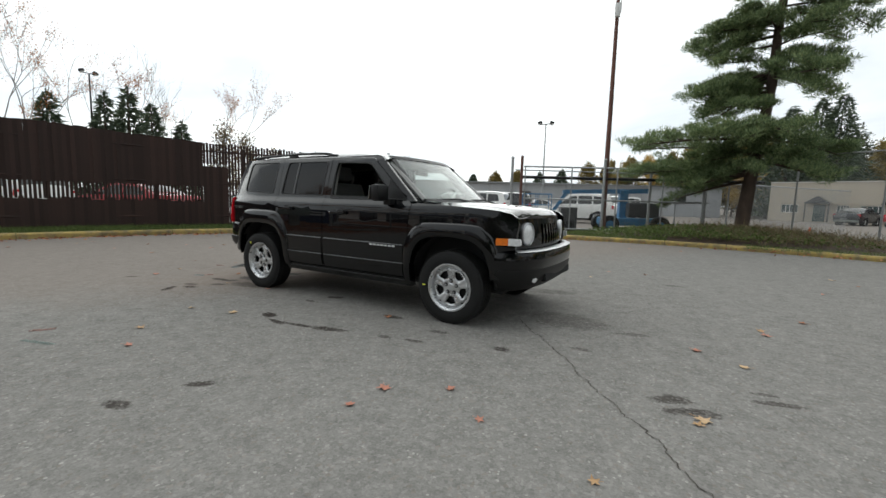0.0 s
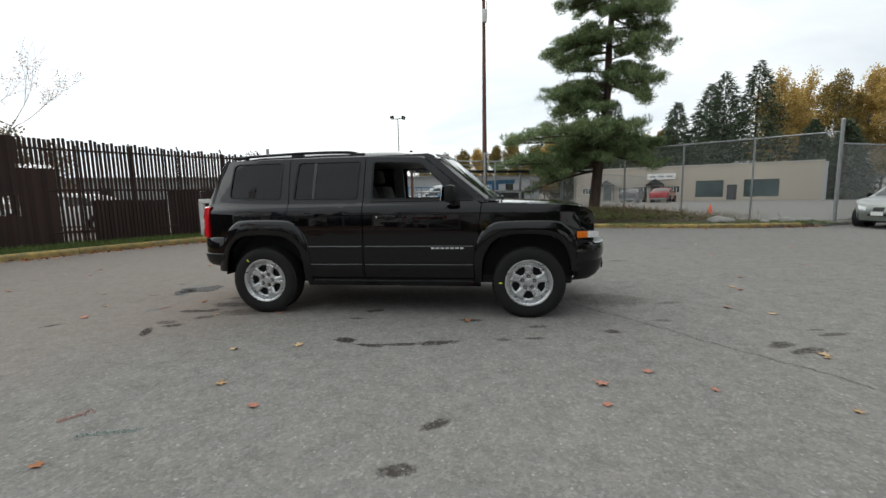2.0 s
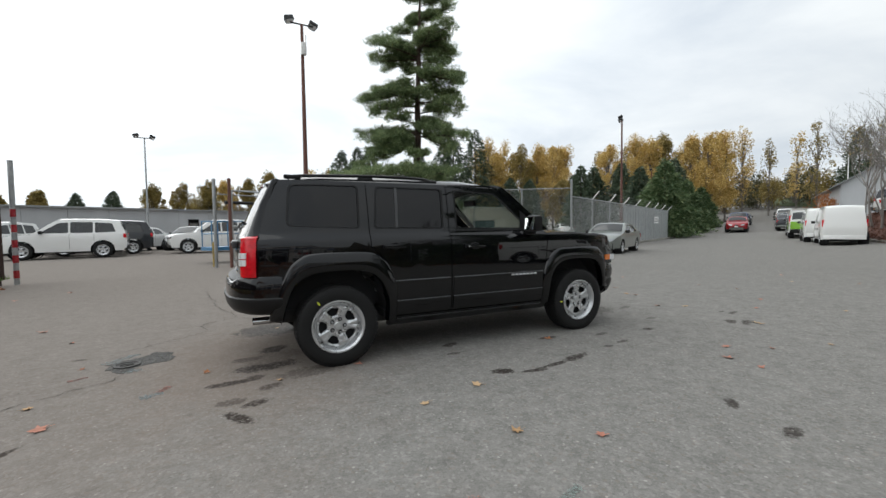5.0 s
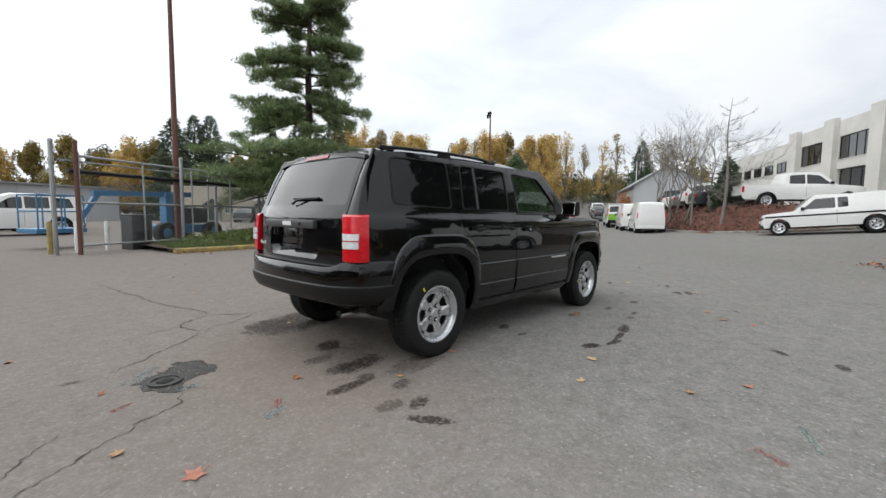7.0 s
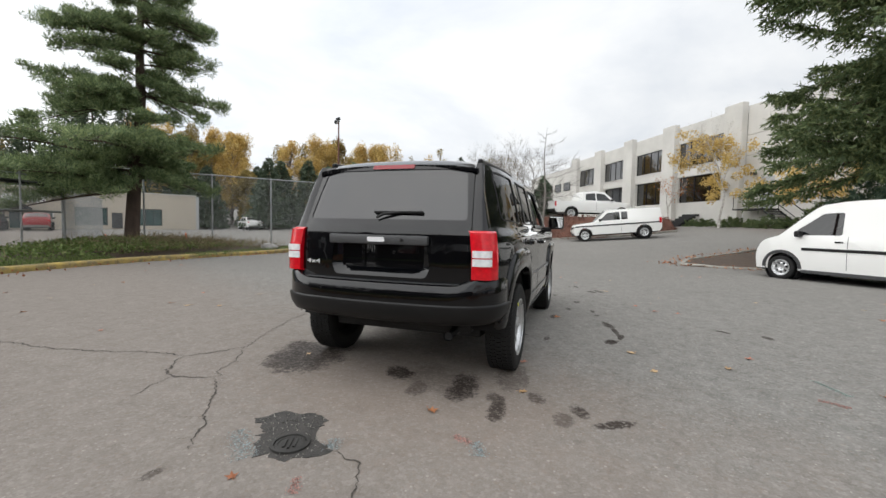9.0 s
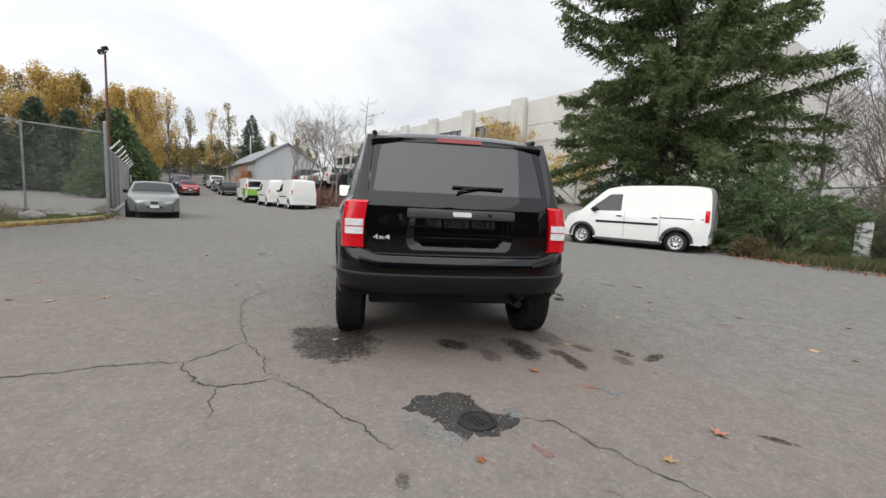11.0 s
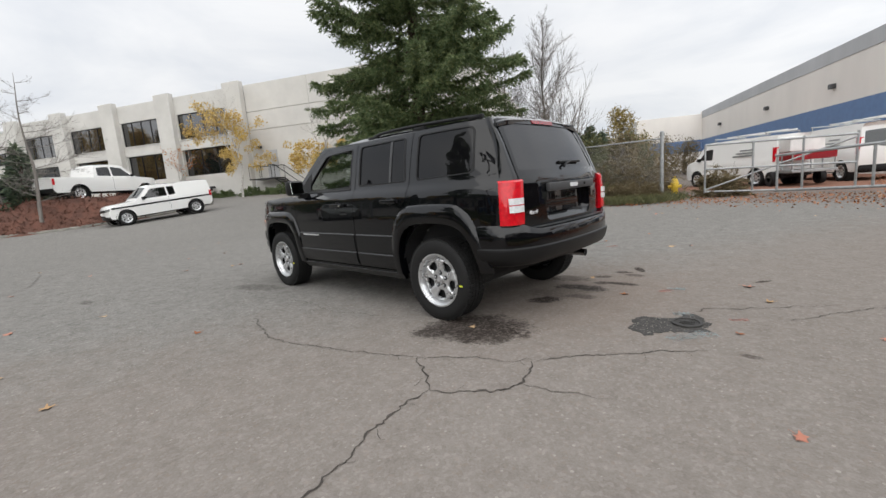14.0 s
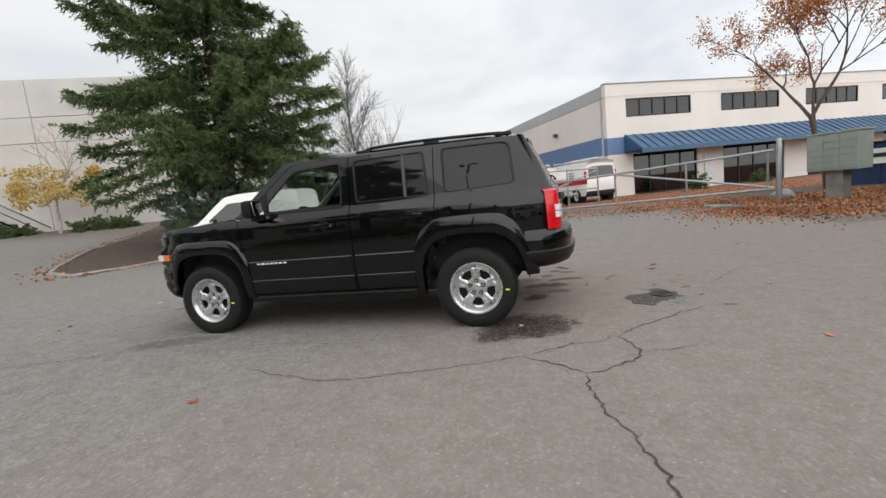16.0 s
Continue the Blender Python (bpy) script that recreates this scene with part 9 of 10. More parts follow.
for x, y, p, sp, lab, hd in ((43.5, 20.6, "red_paint", SEDAN, "red sedan parked up the street", 206), (49.5, 23.8, "blue_paint", SUV, "dark blue car parked up the street", 206), (56, 26.8, "dark_paint", SEDAN, "dark sedan parked far up the street", 206), (46, 17.5, "dark_paint", SEDAN, "dark sedan parked farther along the bank", 26.5), (52, 20.4, "silver_paint", SEDAN, "silver car parked far along the bank", 26.5), (58, 23.2, "white_paint", SUV, "white car parked far along the bank", 26.5), (64, 26, "dark_paint", SUV, "dark car parked far along the bank", 26.5)):
    vehicle("parked_car", sp, at_ground(x, y, hd), p, lab, "car")
# storage yard
for x, y, hd, p, sp, lab in ((-8.9, 20.6, 187, "white_paint", SUV, "small white off-road car in the storage yard"), (-3.0, 22.4, 189, "white_paint", SUV, "large white off-road car behind the yard gate"), (-13.4, 25.6, 250, "white_paint", SUV, "white car in the back row of the storage yard"), (-10.3, 26.5, 250, "silver_paint", SUV, "silver car in the back row of the storage yard"),
                             (-7.4, 27.3, 250, "white_paint", SEDAN, "white sedan in the back row of the storage yard"), (-4.4, 27.6, 250, "dark_paint", SEDAN, "black sedan in the back row of the storage yard"), (-1.4, 28.2, 250, "white_paint", SUV, "white off-road car in the back row of the storage yard"), (-8.3, 23.2, 192, "dark_paint", SUV, "black car in the storage yard"), (-16.5, 22.5, 230, "white_paint", SEDAN, "white sedan behind the rusty fence"), (-15.5, 9.5, 200, "white_paint", SEDAN, "white sedan seen through the rusty fence"), (-16.5, 4.5, 200, "red_paint", SEDAN, "red sedan seen through the rusty fence"), (-16.8, 0.5, 200, "white_paint", SUV, "white car seen through the rusty fence")):
    vehicle("stored_car", sp, at_ground(x, y, hd), p, lab, "car")
# before the warehouse
for x, y, p, lab in ((15.3, 43.9, "dark_paint", "dark sedan before the tan warehouse"), (18.0, 42.9, "red_paint", "red sedan before the tan warehouse"), (36.5, 38.0, "white_paint", "white sedan at the warehouse corner")):
    vehicle("parked_car", SEDAN, at_ground(x, y, 60), p, lab, "car")
def rack(root, sy):
    for x in (-2.0, -0.6, 0.7):
        part("rack_bar", tube(bmesh.new(), (x, -0.85, 2.25), (x, 0.85, 2.25), 0.025, n=6), "galv", root)
        for s in (-0.8, 0.8):
            part("rack_leg", tube(bmesh.new(), (x, s, 2.06), (x, s, 2.25), 0.02, n=6), "galv", root)
    part("ladder", box(one_box(-2.2, 0.9, -0.5, -0.45, 2.28, 2.34), -2.2, 0.9, -0.05, 0.0, 2.28, 2.34), "white_metal", root, "long ladder on the roof rack")
    for k in range(3):
        part("lettering_bar", one_box(-1.6, -0.5 - 0.2 * k, 0.984, 0.99, 1.32 + 0.12 * k, 1.38 + 0.12 * k), "galv_dull", root)
vehicle("cargo_van", CARGO, at_ground(-0.35, -19.75, -38) @ Matrix.Scale(0.93, 4), "white_paint", "white cargo van with ladder rack behind the gate", "van", rack)
vehicle("cargo_van", CARGO, at_ground(-3.6, -21.5, -62), "white_paint", "white cargo van backed up beside the building", "van", rack)


# ---- poles and street furniture ----
def flood_pole(x, y, z, h, label, heads=2, mtl="pole_rust", turn=0.0, r=0.085, box_at=None):
    root = thing("lamp_post", pose(x, y, z, 0, 0, turn), label, "lamp post", "lamp posts")
    part("pole", tube(bmesh.new(), (0, 0, -0.2), (0, 0, h), r, r * 0.55, 14), mtl, root, smooth=True)
    part("base_plate", lathe(bmesh.new(), [(r * 2.2, 0), (r * 2.2, 0.05), (r * 1.2, 0.1), (r, 0.12)], 14), mtl, root)
    arm = part("cross_arm", tube(bmesh.new(), (-0.42, 0, h - 0.04), (0.42 if heads > 1 else 0.05, 0, h + 0.02), 0.03, n=8), "steel_dark", root)
    for s in ((-1, 1) if heads > 1 else (-1,)):
        hd = part("flood_head", sheet(rounded([(-0.17, -0.13), (0.17, -0.13), (0.13, 0.13), (-0.13, 0.13)], 0.04), lambda u, v: (u, v, 0), (), (), (), 0.16, lambda u, v: (0, 0, 1)), "steel_dark", root, "dark floodlight head")
        hd.matrix_basis = pose(s * 0.42, 0.05, h + 0.02, -25, s * 18, 0)
        part("lens", one_box(-0.13, 0.13, -0.1, 0.1, -0.012, -0.002), "lamp_clear", hd)
    if box_at:
        part("radio_box", one_box(-0.09, 0.09, -0.2, -0.06, box_at - 0.25, box_at + 0.2, 0.03), "white_metal", root, "pale box strapped to the pole", True)
        part("antenna", tube(bmesh.new(), (0.1, -0.1, box_at - 0.1), (0.1, -0.1, box_at + 0.5), 0.02, n=6), "white_metal", root)
    return root


flood_pole(0.42, 12.15, 0.05, 8.65, "tall rusty pole with twin floodlights and a radio box", 2, "pole_rust", 12, 0.1, 7.75)
flood_pole(-7.0, 28.7, 0, 7.2, "distant grey pole with floodlights in the storage yard", 2, "galv", 20, 0.07)
flood_pole(20.1, 14.75, 0.1, 7.75, "brown pole with floodlights behind the street fence", 2, "pole_rust", 40)
flood_pole(34.5, 23.6, 0.1, 6.4, "brown pole with a floodlight farther up the street", 1, "pole_rust", 40)
flood_pole(-34.5, 10.0, 0, 9.4, "dark pole with floodlights beyond the rusty fence", 2, "steel_dark", 100)


def hydrant(x, y, z):
    root = thing("fire_hydrant", pose(x, y, z), "yellow fire hydrant standing in the weeds", "hydrant")
    part("barrel", lathe(bmesh.new(), [(0.16, 0), (0.16, 0.05), (0.105, 0.06), (0.10, 0.42), (0.13, 0.43), (0.13, 0.47), (0.11, 0.49), (0.10, 0.56), (0.06, 0.63), (0.001, 0.65)], 20), "hydrant", root, smooth=True)
    part("top_nut", lathe(bmesh.new(), [(0.03, 0.64), (0.03, 0.70), (0.001, 0.705)], 5), "hydrant", root)
    for a, r in ((0, 0.055), (90, 0.07), (180, 0.055)):
        part("outlet", lathe(bmesh.new(), [(r * 0.85, 0.08), (r * 0.85, 0.15), (r * 1.1, 0.152), (r * 1.1, 0.19), (0.02, 0.20), (0.02, 0.22), (0.001, 0.222)], 14, "X", Matrix.Rotation(radians(a + 30), 4, "Z") @ Matrix.Translation((0, 0, 0.36))), "hydrant", root, smooth=True)
    part("base_bolts", box(box(bmesh.new(), -0.15, -0.12, -0.02, 0.02, 0.05, 0.075), 0.12, 0.15, -0.02, 0.02, 0.05, 0.075), "hydrant", root)


hydrant(0.5, -12.7, 0.04)


def utility_box():
    root = thing("utility_box", pose(4.2, -11.72, 0.12, 0, 0, 35), "pale grey metal utility box in the brush", "utility box")
    part("cabinet", one_box(-0.16, 0.16, -0.12, 0.12, 0.1, 0.98, 0.015), "white_metal", root)
    part("door", one_box(-0.13, 0.13, 0.12, 0.13, 0.2, 0.92, 0.006), "white_metal", root)
    part("latch", one_box(0.08, 0.11, 0.13, 0.15, 0.5, 0.6, 0.004), "steel_dark", root)
    part("plinth", one_box(-0.2, 0.2, -0.16, 0.16, -0.1, 0.1, 0.01), "kerb_concrete", root)


utility_box()


def mailbox():
    root = thing("cluster_mailbox", pose(-8.55, -7.55, 0.1, 0, 0, -58), "weathered grey-green cluster mailbox on a square pedestal", "mailbox")
    part("pedestal", one_box(-0.17, 0.17, -0.15, 0.15, 0, 0.68, 0.01), "kerb_concrete", root)
    body = part("cabinet", one_box(-0.50, 0.50, -0.26, 0.26, 0.68, 1.52, 0.012), "mailbox", root)
    part("roof_cap", one_box(-0.52, 0.52, -0.28, 0.28, 1.52, 1.555, 0.008), "mailbox", root)
    for c in range(3):
        for r in range(5):
            d = part("door", one_box(-0.46 + c * 0.31, -0.46 + c * 0.31 + 0.295, 0.262, 0.272, 0.73 + r * 0.152, 0.73 + r * 0.152 + 0.14, 0.004), "mailbox", body)
            part("lock", lathe(bmesh.new(), [(0.01, 0.272), (0.01, 0.28), (0.001, 0.281)], 8, "Y", Matrix.Translation((-0.46 + c * 0.31 + 0.25, 0, 0.73 + r * 0.152 + 0.07))), "dull_chrome", d)


mailbox()


def cone(x, y, z, h=0.46):
    root = thing("traffic_cone", pose(x, y, z), "faded orange traffic cone on the asphalt", "traffic cone", "traffic cones")
    part("base", one_box(-0.15, 0.15, -0.15, 0.15, 0, 0.03, 0.008), "cone", root)
    part("shell", lathe(bmesh.new(), [(0.11, 0.03), (0.10, 0.05), (0.03, h - 0.02), (0.025, h), (0.02, h)], 20), "cone", root, smooth=True)


cone(11.5, 18.2, 0)
cone(7.3, 17.6, 0)


def rock(x, y, z, s, seed, label="pale rounded field stone on the verge"):
    bm = bmesh.new()
    bmesh.ops.create_icosphere(bm, subdivisions=3, radius=1)
    for v in bm.verts:
        n = v.co.normalized()
        k = 1 + 0.28 * noise.noise(n * 1.3 + Vector((seed, 0, 0))) + 0.1 * noise.noise(n * 4 + Vector((0, seed, 0)))
        v.co = Vector((n.x * s[0], n.y * s[1], n.z * s[2])) * k
    ob = part("stone", bm, "stone", None, "", True)
    ob.location = (x, y, z + s[2] * 0.45)
    return tagged(ob, label, "stone", "stones on the verge")


for i, (x, y, s) in enumerate(((7.9, 9.75, 0.2), (8.25, 9.85, 0.13), (9.9, 9.75, 0.15), (10.6, 9.95, 0.11), (12.1, 10.25, 0.12), (9.2, 9.6, 0.09))):
    rock(x, y, 0.12, (s * 1.5, s, s * 0.75), i + 1)
rock(-8.15, -9.05, 0.05, (0.28, 0.24, 0.22), 9, "dark rounded stone beside the gate post")


def boom_lift():
    """The blue articulated lift behind the yard gate."""
    root = thing("boom_lift", at_ground(1.0, 14.7, 24), "bright blue articulated boom lift parked behind the gate", "boom lift")
    part("chassis", one_box(-1.15, 1.15, -0.55, 0.55, 0.32, 0.62, 0.05), "blue_metal", root)
    for x in (-0.95, 0.95):
        for s in (-1, 1):
            w = part("wheel", lathe(bmesh.new(), [(0.16, -0.13), (0.34, -0.14), (0.36, -0.1), (0.36, 0.1), (0.34, 0.14), (0.16, 0.13)], 28, "Y", Matrix.Translation((x, s * 0.72, 0.36))), "rubber", root, smooth=True)
            part("hub", lathe(bmesh.new(), [(0.165, s * 0.12), (0.10, s * 0.135), (0.001, s * 0.14)], 20, "Y", Matrix.Translation((x, s * 0.72, 0.36))), "blue_metal", w, smooth=True)
    part("turret", one_box(-0.2, 1.0, -0.5, 0.5, 0.66, 1.25, 0.08), "grey_plastic", root, "grey engine cover")
    part("mast", one_box(-0.45, -0.12, -0.16, 0.16, 0.6, 1.75, 0.03), "blue_metal", root)
    part("main_boom", tube(bmesh.new(), (0.7, 0, 1.72), (-2.7, 0, 1.62), 0.13, 0.11, 4), "blue_metal", root)
    part("riser", tube(bmesh.new(), (-2.5, 0.0, 1.68), (-3.1, 0.0, 0.75), 0.10, 0.09, 4), "blue_metal", root)
    b = part("basket", one_box(-4.35, -3.15, -0.45, 0.45, 0.45, 0.58, 0.02), "blue_metal", root, "blue work basket")
    for x in (-4.3, -3.75, -3.2):
        for y in (-0.42, 0.42):
            part("guard_post", tube(bmesh.new(), (x, y, 0.58), (x, y, 1.5), 0.02, n=6), "blue_metal", b)
    for z in (1.05, 1.5):
        for y in (-0.42, 0.42):
            part("guard_rail", tube(bmesh.new(), (-4.3, y, z), (-3.2, y, z), 0.02, n=6), "blue_metal", b)
        for x in (-4.3, -3.2):
            part("guard_rail", tube(bmesh.new(), (x, -0.42, z), (x, 0.42, z), 0.02, n=6), "blue_metal", b)
    root2 = thing("control_cabinet", pose(-0.75, 11.7, 0, 0, 0, 26), "dark grey gate motor cabinet", "cabinet")
    part("cabinet", one_box(-0.3, 0.3, -0.22, 0.22, 0, 0.95, 0.03), "grey_plastic", root2)
    part("lid", one_box(-0.32, 0.32, -0.24, 0.24, 0.95, 1.0, 0.02), "grey_plastic", root2)
    part("vent", one_box(-0.2, 0.2, -0.235, -0.222, 0.3, 0.5), "shade_gap_black", root2)


boom_lift()


def red_trailer():
    root = thing("equipment_trailer", at_ground(-2.3, -18.0, -60), "red and white equipment on a small steel trailer", "trailer")
    part("deck", one_box(-1.2, 1.2, -0.7, 0.7, 0.5, 0.6, 0.02), "galv", root)
    part("red_case", one_box(-1.0, 0.9, -0.6, 0.6, 0.95, 1.25, 0.04), "red_paint", root, "red equipment case")
    part("white_case", one_box(-0.7, 0.7, -0.55, 0.55, 1.26, 1.75, 0.05), "white_metal", root)
    for s in (-1, 1):
        part("wheel", lathe(bmesh.new(), [(0.12, -0.09), (0.27, -0.09), (0.29, 0), (0.27, 0.09), (0.12, 0.09)], 20, "Y", Matrix.Translation((0, s * 0.8, 0.29))), "rubber", root, smooth=True)
    for x in (-1.1, -0.4, 0.3, 1.0):
        for s in (-0.65, 0.65):
            part("stake", tube(bmesh.new(), (x, s, 0.6), (x, s, 1.2), 0.025, n=6), "galv", root)
    part("drawbar", tube(bmesh.new(), (1.2, 0, 0.52), (2.0, 0, 0.45), 0.04, n=6), "galv", root)


red_trailer()


def dumpster():
    root = thing("blue_dumpster", pose(-12.4, -11.8, 0, 0, 0, -60), "dark blue steel dumpster with a white sign", "dumpster")
    part("bin", sheet([(-1.1, 0.12), (1.1, 0.12), (1.2, 1.35), (-1.2, 1.35)], lambda u, v: (u, 0.75, v), (), (), (), 1.5, lambda u, v: (0, -1, 0)), "blue_paint", root)
    part("lid", one_box(-1.2, 1.2, -0.78, 0.78, 1.36, 1.42, 0.02), "black_plastic", root)
    for x in (-0.8, 0, 0.8):
        part("rib", one_box(x - 0.04, x + 0.04, 0.75, 0.79, 0.15, 1.3), "blue_paint", root)
    sg = part("sign", one_box(-0.45, 0.5, 0.8, 0.81, 0.75, 1.2), "sign_white", root, "white sign with a dark word stroke")
    part("sign_bar", one_box(-0.35, 0.35, 0.811, 0.818, 0.94, 1.06), "ink", sg)


dumpster()


def far_sheds():
    g = ground_z(56.6, 17.5)
    E, W, L = 5.4 - g, 8.4, 26.0
    root = thing("grey_gabled_shed", frame_at(56.6, 17.5, g, RD), "pale grey gabled building behind the bank trees", "building")
    piece("wall", root, "wall_grey", 0, L, -W, 0, -1, E)
    for x in (0.0, L - 0.2):
        part("gable", sheet([(-W, E), (0, E), (-W / 2, E + 2.6)], lambda u, v: (x, u, v), (), (), (), 0.2, lambda u, v: (1, 0, 0)), "wall_grey", root)
    part("roof", sheet([(-0.4, -0.5), (L + 0.4, -0.5), (L + 0.4, W + 0.5), (-0.4, W + 0.5)], lambda u, v: (u, -v, E + 0.06 + 0.62 * (W / 2 - abs(v - W / 2))), (), (), (W / 2,), 0.12, lambda u, v: (0, 0, 1)), "galv_dull", root)
    for k in range(6):
        part("window", one_box(1.5 + 4 * k, 3.0 + 4 * k, -W - 0.05, -W - 0.003, 1.4, 2.5), "window_glass", root)
    root = thing("hill_house", frame_at(104, 52, 6.0, RD), "tan building on the far hillside", "building")
    piece("wall", root, "concrete_tan", 0, 16, -8, 0, -1, 4.2)
    piece("roof", root, "galv_dull", -0.5, 16.5, -8.5, 0.5, 4.2, 4.5)
    for k in range(5):
        piece("window", root, "window_glass", 1 + 3 * k, 2.6 + 3 * k, -8.06, -8.0, 1.5, 3.0)
    verge("grass_bank", [(76, 22), (84, 30), (92, 42)], [(90, 14), (100, 30), (108, 50)], lambda x, y, t: 0.15 + 0.8 * t, "grass_soil", "grass bank at the top of the street", "grass bank", 20, 6)
    pole = thing("flag_pole", pose(72, 22.5, 2.0), "tall white pole at the top of the street", "pole")
    part("shaft", tube(bmesh.new(), (0, 0, -0.3), (0, 0, 8.5), 0.09, 0.05, 10), "white_metal", pole, smooth=True)


far_sheds()


# ---- lot surface details ----
def inside(x, y, ring):
    hit = False
    for (ax, ay), (bx, by) in zip(ring, ring[1:] + ring[:1]):
        if (ay > y) != (by > y) and x < ax + (bx - ax) * (y - ay) / (by - ay):
            hit = not hit
    return hit


def manhole():
    """A small valve lid set in a ragged dark patch."""
    rng = random.Random(3)
    edge = [(-2.76, 0.39), (-2.63, 0.31), (-2.58, 0.14), (-2.64, -0.01), (-2.76, 0.0), (-2.84, -0.10), (-2.93, -0.19), (-3.05, -0.06), (-3.05, 0.10), (-2.98, 0.2), (-2.86, 0.24)]
    ring = [(p.x + rng.gauss(0, 0.014), p.y + rng.gauss(0, 0.014)) for p in resample(edge + [edge[0]], 0.03)]
    tagged(part("asphalt_patch", sheet(ring, lambda u, v: (u, v, 0.0025), (), (), (), 0.02, lambda u, v: (0, 0, -1)), "patch"), "dark crumbling asphalt patch round the valve lid", "patch", "", "structure")
    lv = Leaves(31)
    pts = [(x, y) for x, y in ((rng.uniform(-3.12, -2.6), rng.uniform(-0.16, 0.36)) for _ in range(420)) if inside(x, y, edge) and math.hypot(x + 2.92, y - 0.03) > 0.1]
    base = np.array([(x, y, 0.0045) for x, y in pts])
    lv.add(base, np.stack([lv.r.normal(size=len(pts)), lv.r.normal(size=len(pts)), lv.r.normal(scale=0.5, size=len(pts))], 1), 0.009, 0.008, True)
    tagged(lv.done("loose_grit", "kerb_concrete"), "loose stones in the crumbling asphalt patch", "grit", kind="stuff")
    root = thing("valve_lid", pose(-2.92, 0.03, 0.003), "small round cast-iron valve lid in a dark asphalt patch", "manhole cover")
    part("frame", lathe(bmesh.new(), [(0.098, 0.0), (0.096, 0.010), (0.08, 0.011), (0.078, 0.002)], 36), "cast_iron", root, smooth=True)
    part("lid", lathe(bmesh.new(), [(0.076, 0.001), (0.075, 0.006), (0.062, 0.007), (0.06, 0.004), (0.001, 0.004)], 36), "cast_iron", root, smooth=True)
    for k in range(3):
        part("rib", one_box(-0.05 + 0.012 * abs(k - 1), 0.05 - 0.012 * abs(k - 1), -0.006, 0.006, 0.004, 0.010, m=Matrix.Rotation(radians(25), 4, "Z") @ Matrix.Translation((0, 0.026 * (k - 1), 0))), "cast_iron", root)


manhole()


def crack(pts, width, seed, name="asphalt_crack"):
    """A ragged crack: a thin dark ribbon that wanders between its corners and varies in width."""
    rng = random.Random(seed)
    line = resample(pts, 0.02)
    verts, faces = [], []
    off = 0.0
    for i, p in enumerate(line):
        d = (line[min(i + 1, len(line) - 1)] - line[max(i - 1, 0)]).normalized()
        n = Vector((-d.y, d.x, 0))
        off = 0.72 * off + rng.gauss(0, 0.0085)
        t = min(1, min(i, len(line) - 1 - i) / 6 + 0.15)
        w = width * t * (0.12 + 1.5 * abs(noise.noise((p.x * 11, p.y * 11, seed))) + rng.uniform(0, 0.35)) + 0.0006
        c = p + n * (off + 0.03 * noise.noise((p.x * 3.2, p.y * 3.2, seed + 3)))
        z = 0.0032 + ground_z(c.x, c.y)
        verts += [(c.x + n.x * w, c.y + n.y * w, z), (c.x - n.x * w, c.y - n.y * w, z)]
    for i in range(len(line) - 1):
        faces.append((2 * i, 2 * i + 1, 2 * i + 3, 2 * i + 2))
    tagged(mesh_object(name, verts, faces, "crack"), "ragged dark crack in the asphalt", "crack", "cracks in the asphalt", "structure")


NET = [([(-2.6, 4.8), (-2.42, 3.6), (-2.34, 2.9), (-2.28, 2.6), (-2.22, 2.40), (-2.15, 2.2), (-2.12, 2.05), (-2.09, 1.9), (-2.10, 1.77)], 0.010), ([(-2.10, 1.77), (-2.27, 1.64), (-2.41, 1.52), (-2.45, 1.42), (-2.42, 1.27), (-2.36, 1.13)], 0.009), ([(-2.10, 1.77), (-1.93, 1.66), (-1.70, 1.49)], 0.008), ([(-1.70, 1.49), (-1.42, 1.61), (-1.10, 1.70), (-0.67, 1.85), (-0.2, 1.86), (0.3, 1.7)], 0.005),
       ([(-1.70, 1.49), (-1.86, 1.37), (-2.2, 1.25), (-2.36, 1.13)], 0.005), ([(-2.36, 1.13), (-2.53, 0.96), (-2.70, 0.81), (-2.9, 0.65), (-3.12, 0.45)], 0.006), ([(-2.45, 1.42), (-2.64, 1.39), (-2.85, 1.34)], 0.005), ([(-2.92, -0.2), (-2.95, -0.38), (-3.14, -0.46), (-3.28, -0.58), (-3.43, -0.68), (-3.7, -0.9)], 0.005), ([(-3.45, -0.35), (-3.6, -0.55), (-3.79, -0.80), (-4.0, -1.0)], 0.004)]
LONG = [([(1.78, -0.25), (2.07, -0.66), (2.46, -1.13), (2.77, -1.58), (3.01, -1.86), (3.18, -2.11), (3.35, -2.36), (3.7, -2.9), (4.2, -3.6)], 0.0055), ([(1.2, 1.0), (1.6, 1.2), (2.3, 1.5), (3.2, 1.8)], 0.004), ([(-0.97, 0.96), (-0.23, 1.21), (0.4, 1.17), (0.94, 1.31), (1.69, 1.31)], 0.003), ([(-4.0, -1.0), (-4.4, -1.1), (-5.2, -1.3)], 0.0025), ([(4.6, 3.6), (5.6, 3.0), (7.2, 2.8)], 0.005),
        ([(9.0, -1.2), (10.5, -2.2), (11.6, -2.6), (12.8, -3.6)], 0.018), ([(12.5, -0.6), (13.8, -0.9), (14.6, -0.8)], 0.016)]
for i, (pts, w) in enumerate(NET + LONG):
    crack(pts, w * 0.85, i + 1)


